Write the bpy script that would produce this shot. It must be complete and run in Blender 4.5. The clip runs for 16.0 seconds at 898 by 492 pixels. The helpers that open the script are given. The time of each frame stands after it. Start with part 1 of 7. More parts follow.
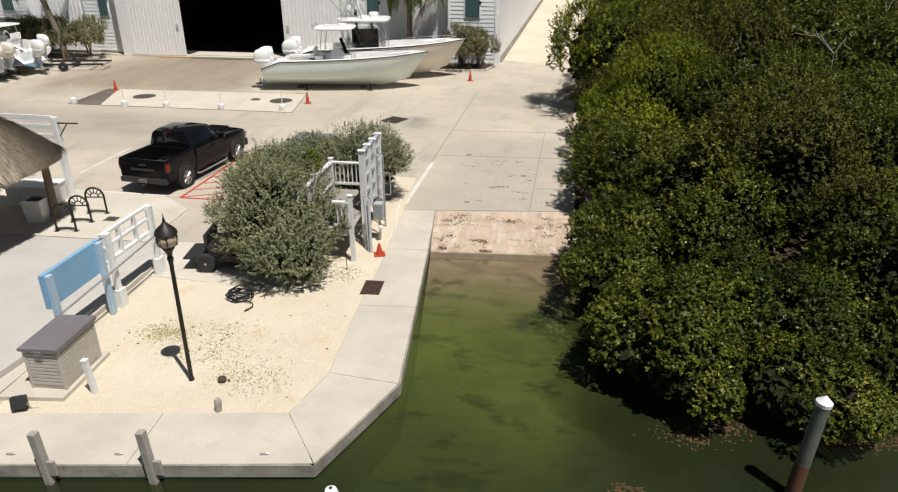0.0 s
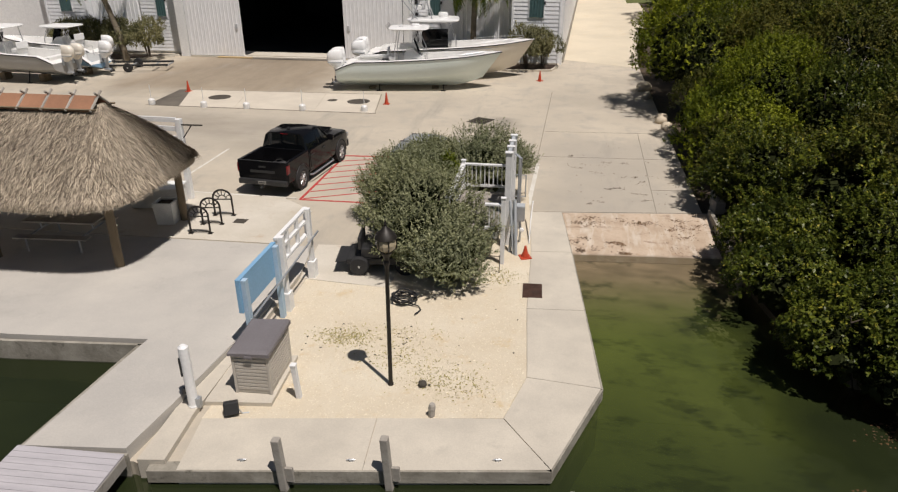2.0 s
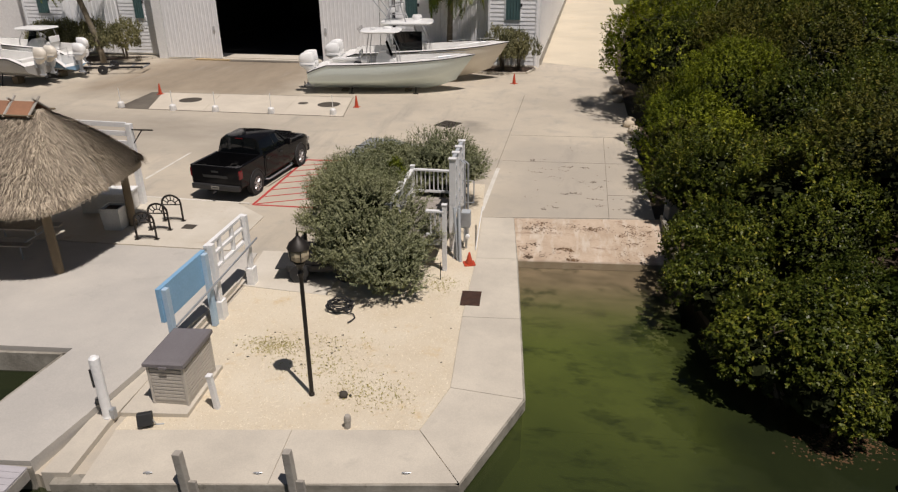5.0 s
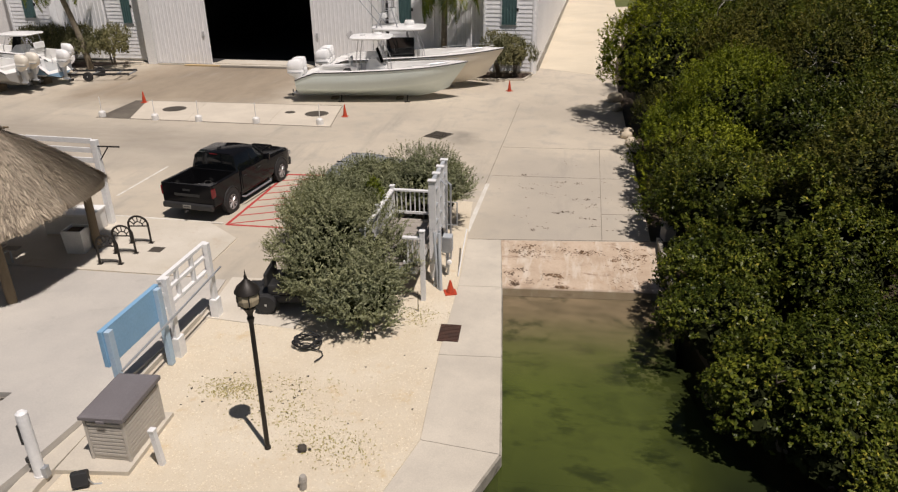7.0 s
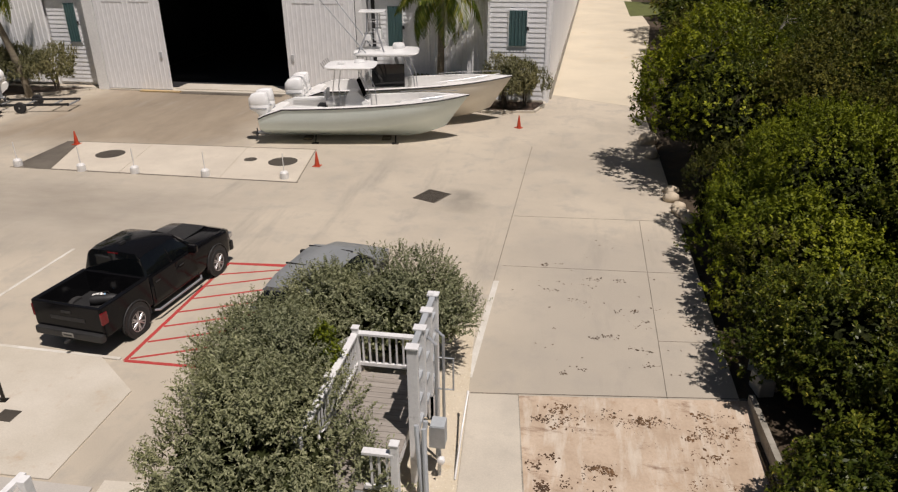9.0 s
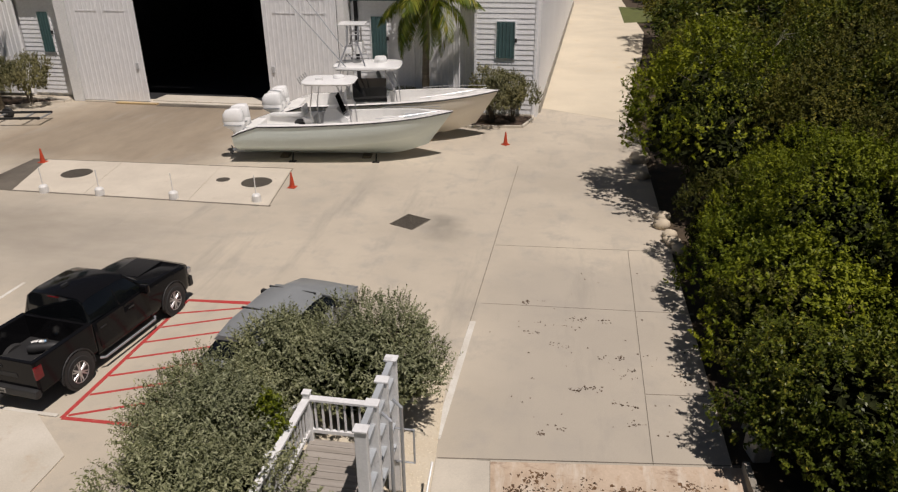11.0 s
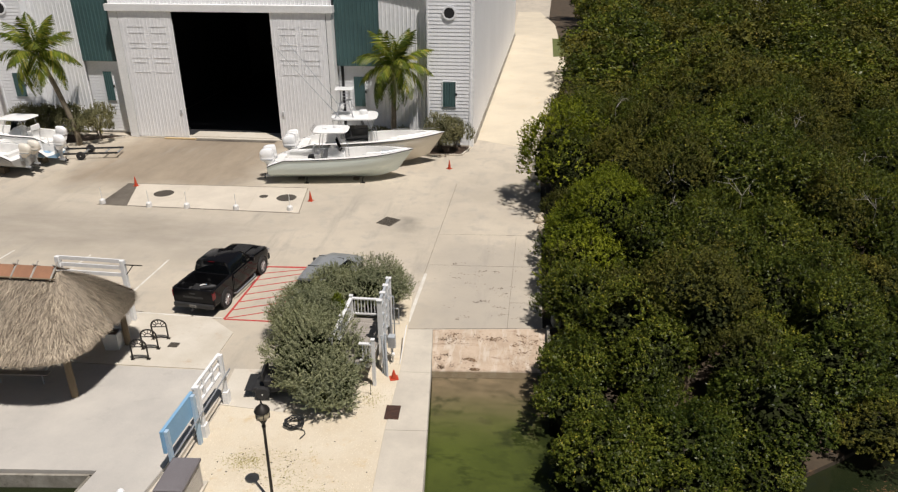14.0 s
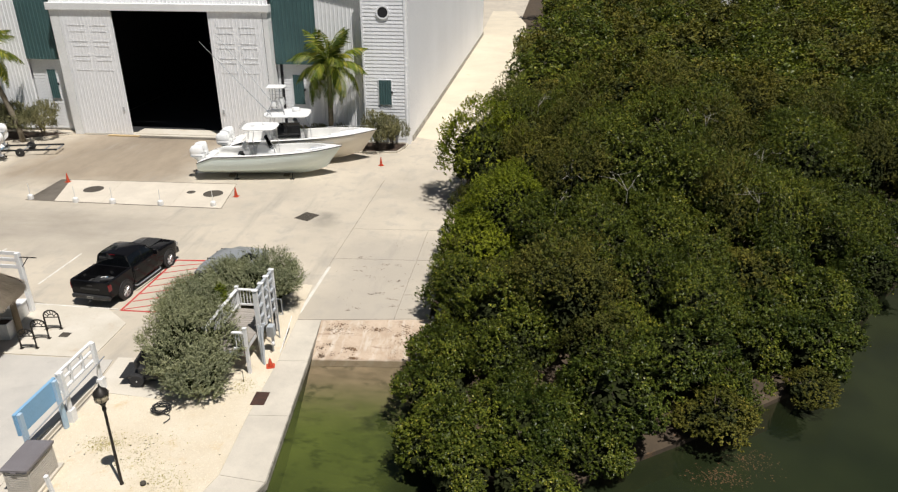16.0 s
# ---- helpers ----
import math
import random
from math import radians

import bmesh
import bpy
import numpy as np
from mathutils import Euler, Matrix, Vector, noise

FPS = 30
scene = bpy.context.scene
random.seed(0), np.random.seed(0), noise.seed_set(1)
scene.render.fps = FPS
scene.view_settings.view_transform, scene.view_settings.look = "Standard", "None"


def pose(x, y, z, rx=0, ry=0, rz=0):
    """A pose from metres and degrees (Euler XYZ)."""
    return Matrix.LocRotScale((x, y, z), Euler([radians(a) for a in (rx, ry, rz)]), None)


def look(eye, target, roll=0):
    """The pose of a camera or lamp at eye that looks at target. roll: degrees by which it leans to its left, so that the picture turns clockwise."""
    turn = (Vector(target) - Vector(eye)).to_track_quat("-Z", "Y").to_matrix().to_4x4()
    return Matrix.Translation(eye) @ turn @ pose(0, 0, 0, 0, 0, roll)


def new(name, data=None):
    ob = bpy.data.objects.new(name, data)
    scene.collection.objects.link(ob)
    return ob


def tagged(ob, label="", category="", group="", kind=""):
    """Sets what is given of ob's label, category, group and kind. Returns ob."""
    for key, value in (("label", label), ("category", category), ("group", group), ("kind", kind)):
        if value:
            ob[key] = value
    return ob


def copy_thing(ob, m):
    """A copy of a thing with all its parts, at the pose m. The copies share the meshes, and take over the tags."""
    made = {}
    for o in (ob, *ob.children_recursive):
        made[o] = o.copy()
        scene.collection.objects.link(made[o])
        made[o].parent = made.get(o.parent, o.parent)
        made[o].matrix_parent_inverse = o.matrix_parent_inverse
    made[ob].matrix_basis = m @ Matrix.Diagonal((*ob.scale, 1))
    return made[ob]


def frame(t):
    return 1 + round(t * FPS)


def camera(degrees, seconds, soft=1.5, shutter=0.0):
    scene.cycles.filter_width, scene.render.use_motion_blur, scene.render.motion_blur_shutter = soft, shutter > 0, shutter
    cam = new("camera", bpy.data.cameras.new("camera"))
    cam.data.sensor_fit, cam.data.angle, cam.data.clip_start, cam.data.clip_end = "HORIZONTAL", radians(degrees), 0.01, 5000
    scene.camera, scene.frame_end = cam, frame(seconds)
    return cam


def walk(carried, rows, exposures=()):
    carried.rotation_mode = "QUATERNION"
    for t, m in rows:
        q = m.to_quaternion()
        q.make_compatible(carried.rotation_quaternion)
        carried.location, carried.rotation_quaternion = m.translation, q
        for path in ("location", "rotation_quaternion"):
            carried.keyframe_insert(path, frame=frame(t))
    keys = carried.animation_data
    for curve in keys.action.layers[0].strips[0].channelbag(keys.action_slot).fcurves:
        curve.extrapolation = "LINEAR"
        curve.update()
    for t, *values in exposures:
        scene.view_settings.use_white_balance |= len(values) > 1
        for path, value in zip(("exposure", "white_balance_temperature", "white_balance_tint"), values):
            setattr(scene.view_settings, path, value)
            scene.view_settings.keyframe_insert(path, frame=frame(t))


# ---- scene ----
cam = camera(65.8, 16.0, soft=1.25)
METRES, EYE, TILT, LEAN, TURN = 37.0, 8.5, -2.5, -0.2, 9.1
ROWS = [
    (0.0, 0.0, 0.0, 0.0, -0.14, -22.07, 0.34),
    (0.5, -0.006, 0.0009, -0.0022, -0.05, -22.07, 0.36),
    (1.0, -0.032, 0.0014, -0.0035, 0.05, -22.07, 0.4),
    (1.5, -0.0758, 0.0022, -0.0021, 0.09, -22.1, 0.47),
    (2.0, -0.11, 0.0037, 0.0019, 0.08, -22.12, 0.45),
    (2.5, -0.1174, 0.0055, 0.0032, 0.08, -22.11, 0.43),
    (3.0, -0.1147, 0.007, 0.0028, -0.01, -22.1, 0.38),
    (3.5, -0.1065, 0.0081, 0.0016, -0.07, -22.08, 0.35),
    (4.0, -0.0946, 0.0086, 0.0019, -0.07, -22.13, 0.34),
    (4.5, -0.0774, 0.0088, 0.0032, -0.0, -22.11, 0.38),
    (7.0, -0.0494, 0.0483, 0.0096, 0.43, -22.07, 0.52),
    (7.5, -0.0493, 0.0893, 0.0114, 0.45, -22.05, 0.54),
    (8.0, -0.0491, 0.1381, 0.0142, 0.45, -22.05, 0.54),
    (8.5, -0.0481, 0.1936, 0.0183, 0.46, -22.07, 0.55),
    (9.0, -0.0465, 0.2534, 0.023, 0.47, -22.02, 0.55),
    (9.2, -0.0455, 0.2763, 0.0253, 0.47, -22.0, 0.55),
    (9.7, -0.043, 0.3187, 0.0275, 0.46, -21.98, 0.54),
    (10.25, -0.038, 0.332, 0.0297, 0.42, -21.95, 0.5),
    (10.8, -0.032, 0.312, 0.0328, 0.30, -21.92, 0.44),
    (11.3, -0.0283, 0.2656, 0.0389, -0.12, -21.89, 0.38),
    (11.5, -0.0273, 0.2419, 0.0488, -0.59, -21.88, 0.35),
    (12.0, -0.0258, 0.1733, 0.0801, -1.25, -21.87, 0.35),
    (12.5, -0.0256, 0.0953, 0.1141, -2.1, -21.87, 0.35),
    (13.0, -0.0273, 0.0099, 0.1456, -2.81, -21.87, 0.36),
    (13.5, -0.0281, -0.0582, 0.1698, -2.89, -21.81, 0.34),
    (14.0, -0.0271, -0.1037, 0.1733, -2.94, -21.78, 0.33),
    (14.5, -0.0202, -0.121, 0.173, -3.03, -21.76, 0.33),
    (15.0, 0.0034, -0.1268, 0.1739, -3.06, -21.75, 0.28),
    (15.5, 0.0427, -0.1303, 0.1738, -3.09, -21.79, 0.24),
    (16.0, 0.0983, -0.1341, 0.1746, -3.12, -21.85, 0.22),
]
walk(cam, [(t, pose(0, 0, EYE, TILT, LEAN, TURN) @ pose(METRES * x, METRES * y, METRES * z, 90 + pitch, roll, yaw)) for t, x, y, z, yaw, pitch, roll in ROWS],
     exposures=[(0.0, 0.16, 6500, 10), (1.5, -0.02, 6600, 12), (3.0, -0.22, 6750, 15), (4.5, -0.22, 6750, 15), (7.0, -0.12, 6800, 16), (9.0, -0.20, 6800, 16), (11.5, -0.29, 6800, 16), (13.0, -0.06, 6700, 13), (14.5, 0.06, 6600, 12), (16.0, 0.24, 6500, 10)])

# ---- world, sun, exposure ----
scene.view_settings.exposure = 0.0
world = bpy.data.worlds.new("sky")
scene.world = world
world.use_nodes = True
wn = world.node_tree
sky = wn.nodes.new("ShaderNodeTexSky")
sky.sky_type = "NISHITA"
sky.sun_disc = False
sky.sun_elevation = radians(67)
sky.sun_rotation = radians(133)
wn.nodes["Background"].inputs["Strength"].default_value = 0.029
wn.links.new(sky.outputs["Color"], wn.nodes["Background"].inputs["Color"])
sun = new("sun", bpy.data.lights.new("sun", "SUN"))
sun.data.energy, sun.data.angle, sun.data.color = 4.5, radians(0.5), (1.0, 0.965, 0.925)
sun.matrix_world = look((28.7, -26.5, 92), (0, 0, 0))


# ---- materials ----
def node(nt, kind, **values):
    n = nt.nodes.new(kind)
    for k, v in values.items():
        n.inputs[k].default_value = v
    return n


def base_mat(name):
    m = bpy.data.materials.new(name)
    m.use_nodes = True
    return m, m.node_tree, m.node_tree.nodes["Principled BSDF"]


def noise_of(nt, scale, detail=4.0, rough=0.55, coords="Object", stretch=None):
    tc = nt.nodes.new("ShaderNodeTexCoord")
    n = node(nt, "ShaderNodeTexNoise", Scale=scale, Detail=detail, Roughness=rough)
    if stretch:
        mp = nt.nodes.new("ShaderNodeMapping")
        mp.inputs["Scale"].default_value = stretch
        nt.links.new(tc.outputs[coords], mp.inputs["Vector"])
        nt.links.new(mp.outputs["Vector"], n.inputs["Vector"])
    else:
        nt.links.new(tc.outputs[coords], n.inputs["Vector"])
    return n.outputs["Fac"]


def ramp_of(nt, fac, lo, hi):
    r = node(nt, "ShaderNodeMapRange")
    r.inputs["From Min"].default_value, r.inputs["From Max"].default_value = lo, hi
    nt.links.new(fac, r.inputs["Value"])
    return r.outputs["Result"]


def mix_col(nt, fac, a, b, blend="MIX"):
    m = nt.nodes.new("ShaderNodeMix")
    m.data_type, m.blend_type = "RGBA", blend
    for sock, v in ((m.inputs[0], fac), (m.inputs[6], a), (m.inputs[7], b)):
        if isinstance(v, (int, float)):
            sock.default_value = v
        elif isinstance(v, tuple):
            sock.default_value = (*v, 1)
        else:
            nt.links.new(v, sock)
    return m.outputs[2]


def surf(name, c1, c2=None, rough=0.6, metal=0.0, scale=1.5, fine=30.0, bump=0.15, dirt=None, stretch=None, per_piece=0.0, spread=(0.35, 0.65)):
    """A worn surface: broad blotches from c1 to c2, fine grain, optional dirt colour in patches."""
    m, nt, b = base_mat(name)
    c2 = c2 or tuple(c * 0.8 for c in c1)
    broad = ramp_of(nt, noise_of(nt, scale, 5.0, 0.6, stretch=stretch), *spread)
    col = mix_col(nt, broad, c1, c2)
    grain = noise_of(nt, fine, 3.0, 0.6, stretch=stretch)
    g = ramp_of(nt, grain, 0.3, 0.7)
    col = mix_col(nt, 0.18, col, mix_col(nt, g, (0.35, 0.35, 0.35), (1, 1, 1)), "MULTIPLY")
    if dirt:
        spots = ramp_of(nt, noise_of(nt, scale * 2.7, 6.0, 0.7), 0.58, 0.72)
        col = mix_col(nt, spots, col, dirt)
    if per_piece:
        oi = nt.nodes.new("ShaderNodeObjectInfo")
        col = mix_col(nt, ramp_of(nt, oi.outputs["Random"], 0.0, 1.0 / per_piece), col, (0.25, 0.24, 0.22), "MULTIPLY")
    nt.links.new(col, b.inputs["Base Color"])
    b.inputs["Roughness"].default_value = rough
    b.inputs["Metallic"].default_value = metal
    if bump:
        bp = node(nt, "ShaderNodeBump", Strength=bump, Distance=0.02)
        nt.links.new(grain, bp.inputs["Height"])
        nt.links.new(bp.outputs["Normal"], b.inputs["Normal"])
    return m


def leaf_mat(name, cols, gloss=0.4, trans=0.25, vary=1.0):
    m, nt, b = base_mat(name)
    geo = nt.nodes.new("ShaderNodeNewGeometry")
    rnd = geo.outputs["Random Per Island"]
    cr = nt.nodes.new("ShaderNodeValToRGB")
    while len(cr.color_ramp.elements) < len(cols):
        cr.color_ramp.elements.new(0.5)
    for i, (e, (p, c)) in enumerate(zip(cr.color_ramp.elements, cols)):
        e.position, e.color = p, (*c, 1)
    nt.links.new(rnd, cr.inputs["Fac"])
    oi = nt.nodes.new("ShaderNodeObjectInfo")
    patch = ramp_of(nt, noise_of(nt, 0.7, 3.0), 0.35, 0.68)
    tone = mix_col(nt, patch, tuple(1 - vary * c for c in (0.45, 0.40, 0.45)), tuple(1 + vary * c for c in (0.66, 0.52, 0.25)))
    col = mix_col(nt, 1.0, cr.outputs["Color"], tone, "MULTIPLY")
    col = mix_col(nt, 1.0, col, mix_col(nt, oi.outputs["Random"], tuple(1 - vary * c for c in (0.34, 0.26, 0.28)), tuple(1 + vary * c for c in (0.30, 0.26, 0.02))), "MULTIPLY")
    nt.links.new(col, b.inputs["Base Color"])
    b.inputs["Roughness"].default_value = gloss
    b.inputs["Specular IOR Level"].default_value = 0.15
    tr = nt.nodes.new("ShaderNodeBsdfTranslucent")
    nt.links.new(mix_col(nt, 1.0, col, (1.2, 1.3, 0.6), "MULTIPLY"), tr.inputs["Color"])
    mx = node(nt, "ShaderNodeMixShader", Fac=trans)
    nt.links.new(b.outputs[0], mx.inputs[1])
    nt.links.new(tr.outputs[0], mx.inputs[2])
    nt.links.new(mx.outputs[0], nt.nodes["Material Output"].inputs["Surface"])
    return m


def box_mask(nt, x0, x1, y0, y1, soft):
    """1 inside a rectangle of the plan, with an uneven edge."""
    tc = nt.nodes.new("ShaderNodeTexCoord")
    wob = node(nt, "ShaderNodeTexNoise", Scale=0.5, Detail=4.0)
    nt.links.new(tc.outputs["Object"], wob.inputs["Vector"])
    va = nt.nodes.new("ShaderNodeVectorMath")
    va.operation = "MULTIPLY_ADD"
    va.inputs[1].default_value = (3.0, 3.0, 0)
    va.inputs[2].default_value = (-1.5, -1.5, 0)
    nt.links.new(wob.outputs["Color"], va.inputs[0])
    ad = nt.nodes.new("ShaderNodeVectorMath")
    nt.links.new(va.outputs[0], ad.inputs[0])
    nt.links.new(tc.outputs["Object"], ad.inputs[1])
    sp = nt.nodes.new("ShaderNodeSeparateXYZ")
    nt.links.new(ad.outputs[0], sp.inputs[0])
    out = None
    for axis, lo, hi in (("X", x0, x1), ("Y", y0, y1)):
        for edge, sign in ((lo, 1), (hi, -1)):
            f = ramp_of(nt, sp.outputs[axis], edge - soft * sign, edge + soft * sign)
            if out is None:
                out = f
            else:
                mm = nt.nodes.new("ShaderNodeMath")
                mm.operation = "MULTIPLY"
                nt.links.new(out, mm.inputs[0])
                nt.links.new(f, mm.inputs[1])
                out = mm.outputs[0]
    return out


def yard_concrete():
    m, nt, b = base_mat("yard_concrete")
    col = mix_col(nt, ramp_of(nt, noise_of(nt, 0.18, 6.0, 0.62), 0.36, 0.66), (0.565, 0.497, 0.392), (0.45, 0.397, 0.317))
    col = mix_col(nt, ramp_of(nt, noise_of(nt, 0.9, 7.0, 0.7), 0.5, 0.75), col, (0.40, 0.365, 0.31))
    wet = nt.nodes.new("ShaderNodeMath")
    wet.operation = "MULTIPLY"
    wet.inputs[1].default_value = 0.85
    nt.links.new(box_mask(nt, -31.5, -18.5, 36.8, 50, 1.6), wet.inputs[0])
    col = mix_col(nt, wet.outputs[0], col, mix_col(nt, ramp_of(nt, noise_of(nt, 0.25, 5.0, 0.7, stretch=(1, 0.35, 1)), 0.35, 0.62), (0.33, 0.265, 0.188), (0.215, 0.168, 0.117)))
    wear = nt.nodes.new("ShaderNodeMath")
    wear.operation = "MULTIPLY"
    wear.inputs[1].default_value = 0.8
    nt.links.new(box_mask(nt, -40, -15, 26.5, 32.8, 1.5), wear.inputs[0])
    col = mix_col(nt, wear.outputs[0], col, mix_col(nt, ramp_of(nt, noise_of(nt, 0.22, 5.0, 0.7, stretch=(0.4, 1, 1)), 0.35, 0.65), (0.46, 0.41, 0.335), (0.29, 0.255, 0.205)))
    lane = nt.nodes.new("ShaderNodeMath")
    lane.operation = "MULTIPLY"
    lane.inputs[1].default_value = 0.62
    nt.links.new(box_mask(nt, -4.3, 0.2, 21, 30, 0.9), lane.inputs[0])
    col = mix_col(nt, lane.outputs[0], col, (0.40, 0.36, 0.30))
    smear = nt.nodes.new("ShaderNodeMath")
    smear.operation = "MULTIPLY"
    smear.inputs[1].default_value = 0.85
    nt.links.new(box_mask(nt, -7.6, -5.9, 31.9, 33.3, 0.5), smear.inputs[0])
    col = mix_col(nt, smear.outputs[0], col, (0.27, 0.245, 0.20))
    streak = ramp_of(nt, noise_of(nt, 0.8, 5.0, 0.65, stretch=(1.0, 0.16, 1)), 0.55, 0.72)
    col = mix_col(nt, streak, col, mix_col(nt, 0.65, col, (0.34, 0.31, 0.26)))
    sp = ramp_of(nt, noise_of(nt, 5.0, 6.0, 0.8), 0.66, 0.72)
    col = mix_col(nt, sp, col, (0.33, 0.30, 0.26))
    grain = noise_of(nt, 45.0, 3.0, 0.7)
    col = mix_col(nt, 0.22, col, mix_col(nt, ramp_of(nt, grain, 0.3, 0.7), (0.4, 0.4, 0.4), (1, 1, 1)), "MULTIPLY")
    nt.links.new(col, b.inputs["Base Color"])
    b.inputs["Roughness"].default_value = 0.85
    bp = node(nt, "ShaderNodeBump", Strength=0.15, Distance=0.01)
    nt.links.new(grain, bp.inputs["Height"])
    nt.links.new(bp.outputs["Normal"], b.inputs["Normal"])
    return m


def water_mat():
    m, nt, b = base_mat("sea_water")
    tc = nt.nodes.new("ShaderNodeTexCoord")
    sp = nt.nodes.new("ShaderNodeSeparateXYZ")
    nt.links.new(tc.outputs["Object"], sp.inputs[0])
    # water outside the basin: dark by itself, with the mangroves' shade coloured in
    open_sea_shaded = mix_col(nt, ramp_of(nt, noise_of(nt, 0.35, 4.0), 0.35, 0.65), (0.026, 0.034, 0.013), (0.017, 0.024, 0.010))
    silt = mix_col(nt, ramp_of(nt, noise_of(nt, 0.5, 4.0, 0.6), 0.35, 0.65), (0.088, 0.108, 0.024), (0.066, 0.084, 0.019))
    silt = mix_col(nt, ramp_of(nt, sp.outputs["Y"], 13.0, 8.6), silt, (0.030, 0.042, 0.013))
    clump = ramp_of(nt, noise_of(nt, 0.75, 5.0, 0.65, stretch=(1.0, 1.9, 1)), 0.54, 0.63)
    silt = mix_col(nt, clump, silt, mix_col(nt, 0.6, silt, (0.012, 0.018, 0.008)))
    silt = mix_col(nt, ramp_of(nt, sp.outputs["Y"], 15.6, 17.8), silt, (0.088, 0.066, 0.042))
    col = mix_col(nt, box_mask(nt, -4.2, 0.9, 8.2, 30, 1.1), open_sea_shaded, silt)
    nt.links.new(col, b.inputs["Base Color"])
    b.inputs["Roughness"].default_value = 0.06
    b.inputs["IOR"].default_value = 1.33
    bp = node(nt, "ShaderNodeBump", Strength=0.06, Distance=0.05)
    nt.links.new(noise_of(nt, 2.2, 3.0), bp.inputs["Height"])
    nt.links.new(bp.outputs["Normal"], b.inputs["Normal"])
    tr = nt.nodes.new("ShaderNodeBsdfTransparent")
    tr.inputs["Color"].default_value = (0.93, 0.925, 0.85, 1)
    mx = node(nt, "ShaderNodeMixShader", Fac=0.6)
    murk = node(nt, "ShaderNodeMapRange")
    for k, val in (("From Min", 13.5), ("From Max", 18.0), ("To Min", 0.66), ("To Max", 0.30)):
        murk.inputs[k].default_value = val
    nt.links.new(sp.outputs["Y"], murk.inputs["Value"])
    nt.links.new(murk.outputs["Result"], mx.inputs[0])
    nt.links.new(tr.outputs[0], mx.inputs[1])
    nt.links.new(b.outputs[0], mx.inputs[2])
    nt.links.new(mx.outputs[0], nt.nodes["Material Output"].inputs["Surface"])
    return m


def seabed_mat():
    m, nt, b = base_mat("seabed_silt")
    tc = nt.nodes.new("ShaderNodeTexCoord")
    sp = nt.nodes.new("ShaderNodeSeparateXYZ")
    nt.links.new(tc.outputs["Object"], sp.inputs[0])
    col = mix_col(nt, ramp_of(nt, noise_of(nt, 0.45, 5.0, 0.6), 0.35, 0.65), (0.18, 0.215, 0.052), (0.12, 0.15, 0.038))
    col = mix_col(nt, ramp_of(nt, sp.outputs["Y"], 13.6, 9.0), col, (0.045, 0.060, 0.018))
    shallow = mix_col(nt, ramp_of(nt, noise_of(nt, 1.1, 5.0, 0.65, stretch=(0.5, 1.6, 1)), 0.36, 0.64), (0.42, 0.32, 0.22), (0.22, 0.175, 0.115))
    col = mix_col(nt, ramp_of(nt, sp.outputs["Y"], 15.0, 17.6), col, shallow)
    weed = ramp_of(nt, noise_of(nt, 0.75, 5.0, 0.65, stretch=(1.0, 1.9, 1)), 0.53, 0.64)
    col = mix_col(nt, weed, col, mix_col(nt, 0.75, col, (0.035, 0.042, 0.02)))
    # dark bed outside the basin, mangrove shade included in the colour
    deep_shaded = mix_col(nt, ramp_of(nt, noise_of(nt, 0.3, 3.0), 0.4, 0.6), (0.014, 0.018, 0.009), (0.026, 0.033, 0.014))
    col = mix_col(nt, box_mask(nt, -4.2, 0.9, 8.2, 30, 1.1), deep_shaded, col)
    nt.links.new(col, b.inputs["Base Color"])
    b.inputs["Roughness"].default_value = 0.9
    return m


M = {}
M["yard"] = yard_concrete()
M["water"] = water_mat()
M["seabed"] = seabed_mat()
M["cap"] = surf("seawall_concrete", (0.60, 0.545, 0.45), (0.50, 0.455, 0.38), 0.85, scale=0.8, fine=35, dirt=(0.46, 0.42, 0.35))
M["wallface"] = surf("weathered_seawall_face", (0.40, 0.37, 0.31), (0.22, 0.20, 0.16), 0.9, scale=1.6, fine=18, dirt=(0.10, 0.09, 0.07), bump=0.4)
M["plaza"] = surf("plaza_concrete", (0.56, 0.525, 0.465), (0.45, 0.425, 0.385), 0.85, scale=0.35, fine=35, dirt=(0.40, 0.375, 0.335))
M["pale"] = surf("pale_slab_concrete", (0.64, 0.59, 0.50), (0.54, 0.49, 0.40), 0.85, scale=0.5, fine=35, dirt=(0.48, 0.39, 0.29))
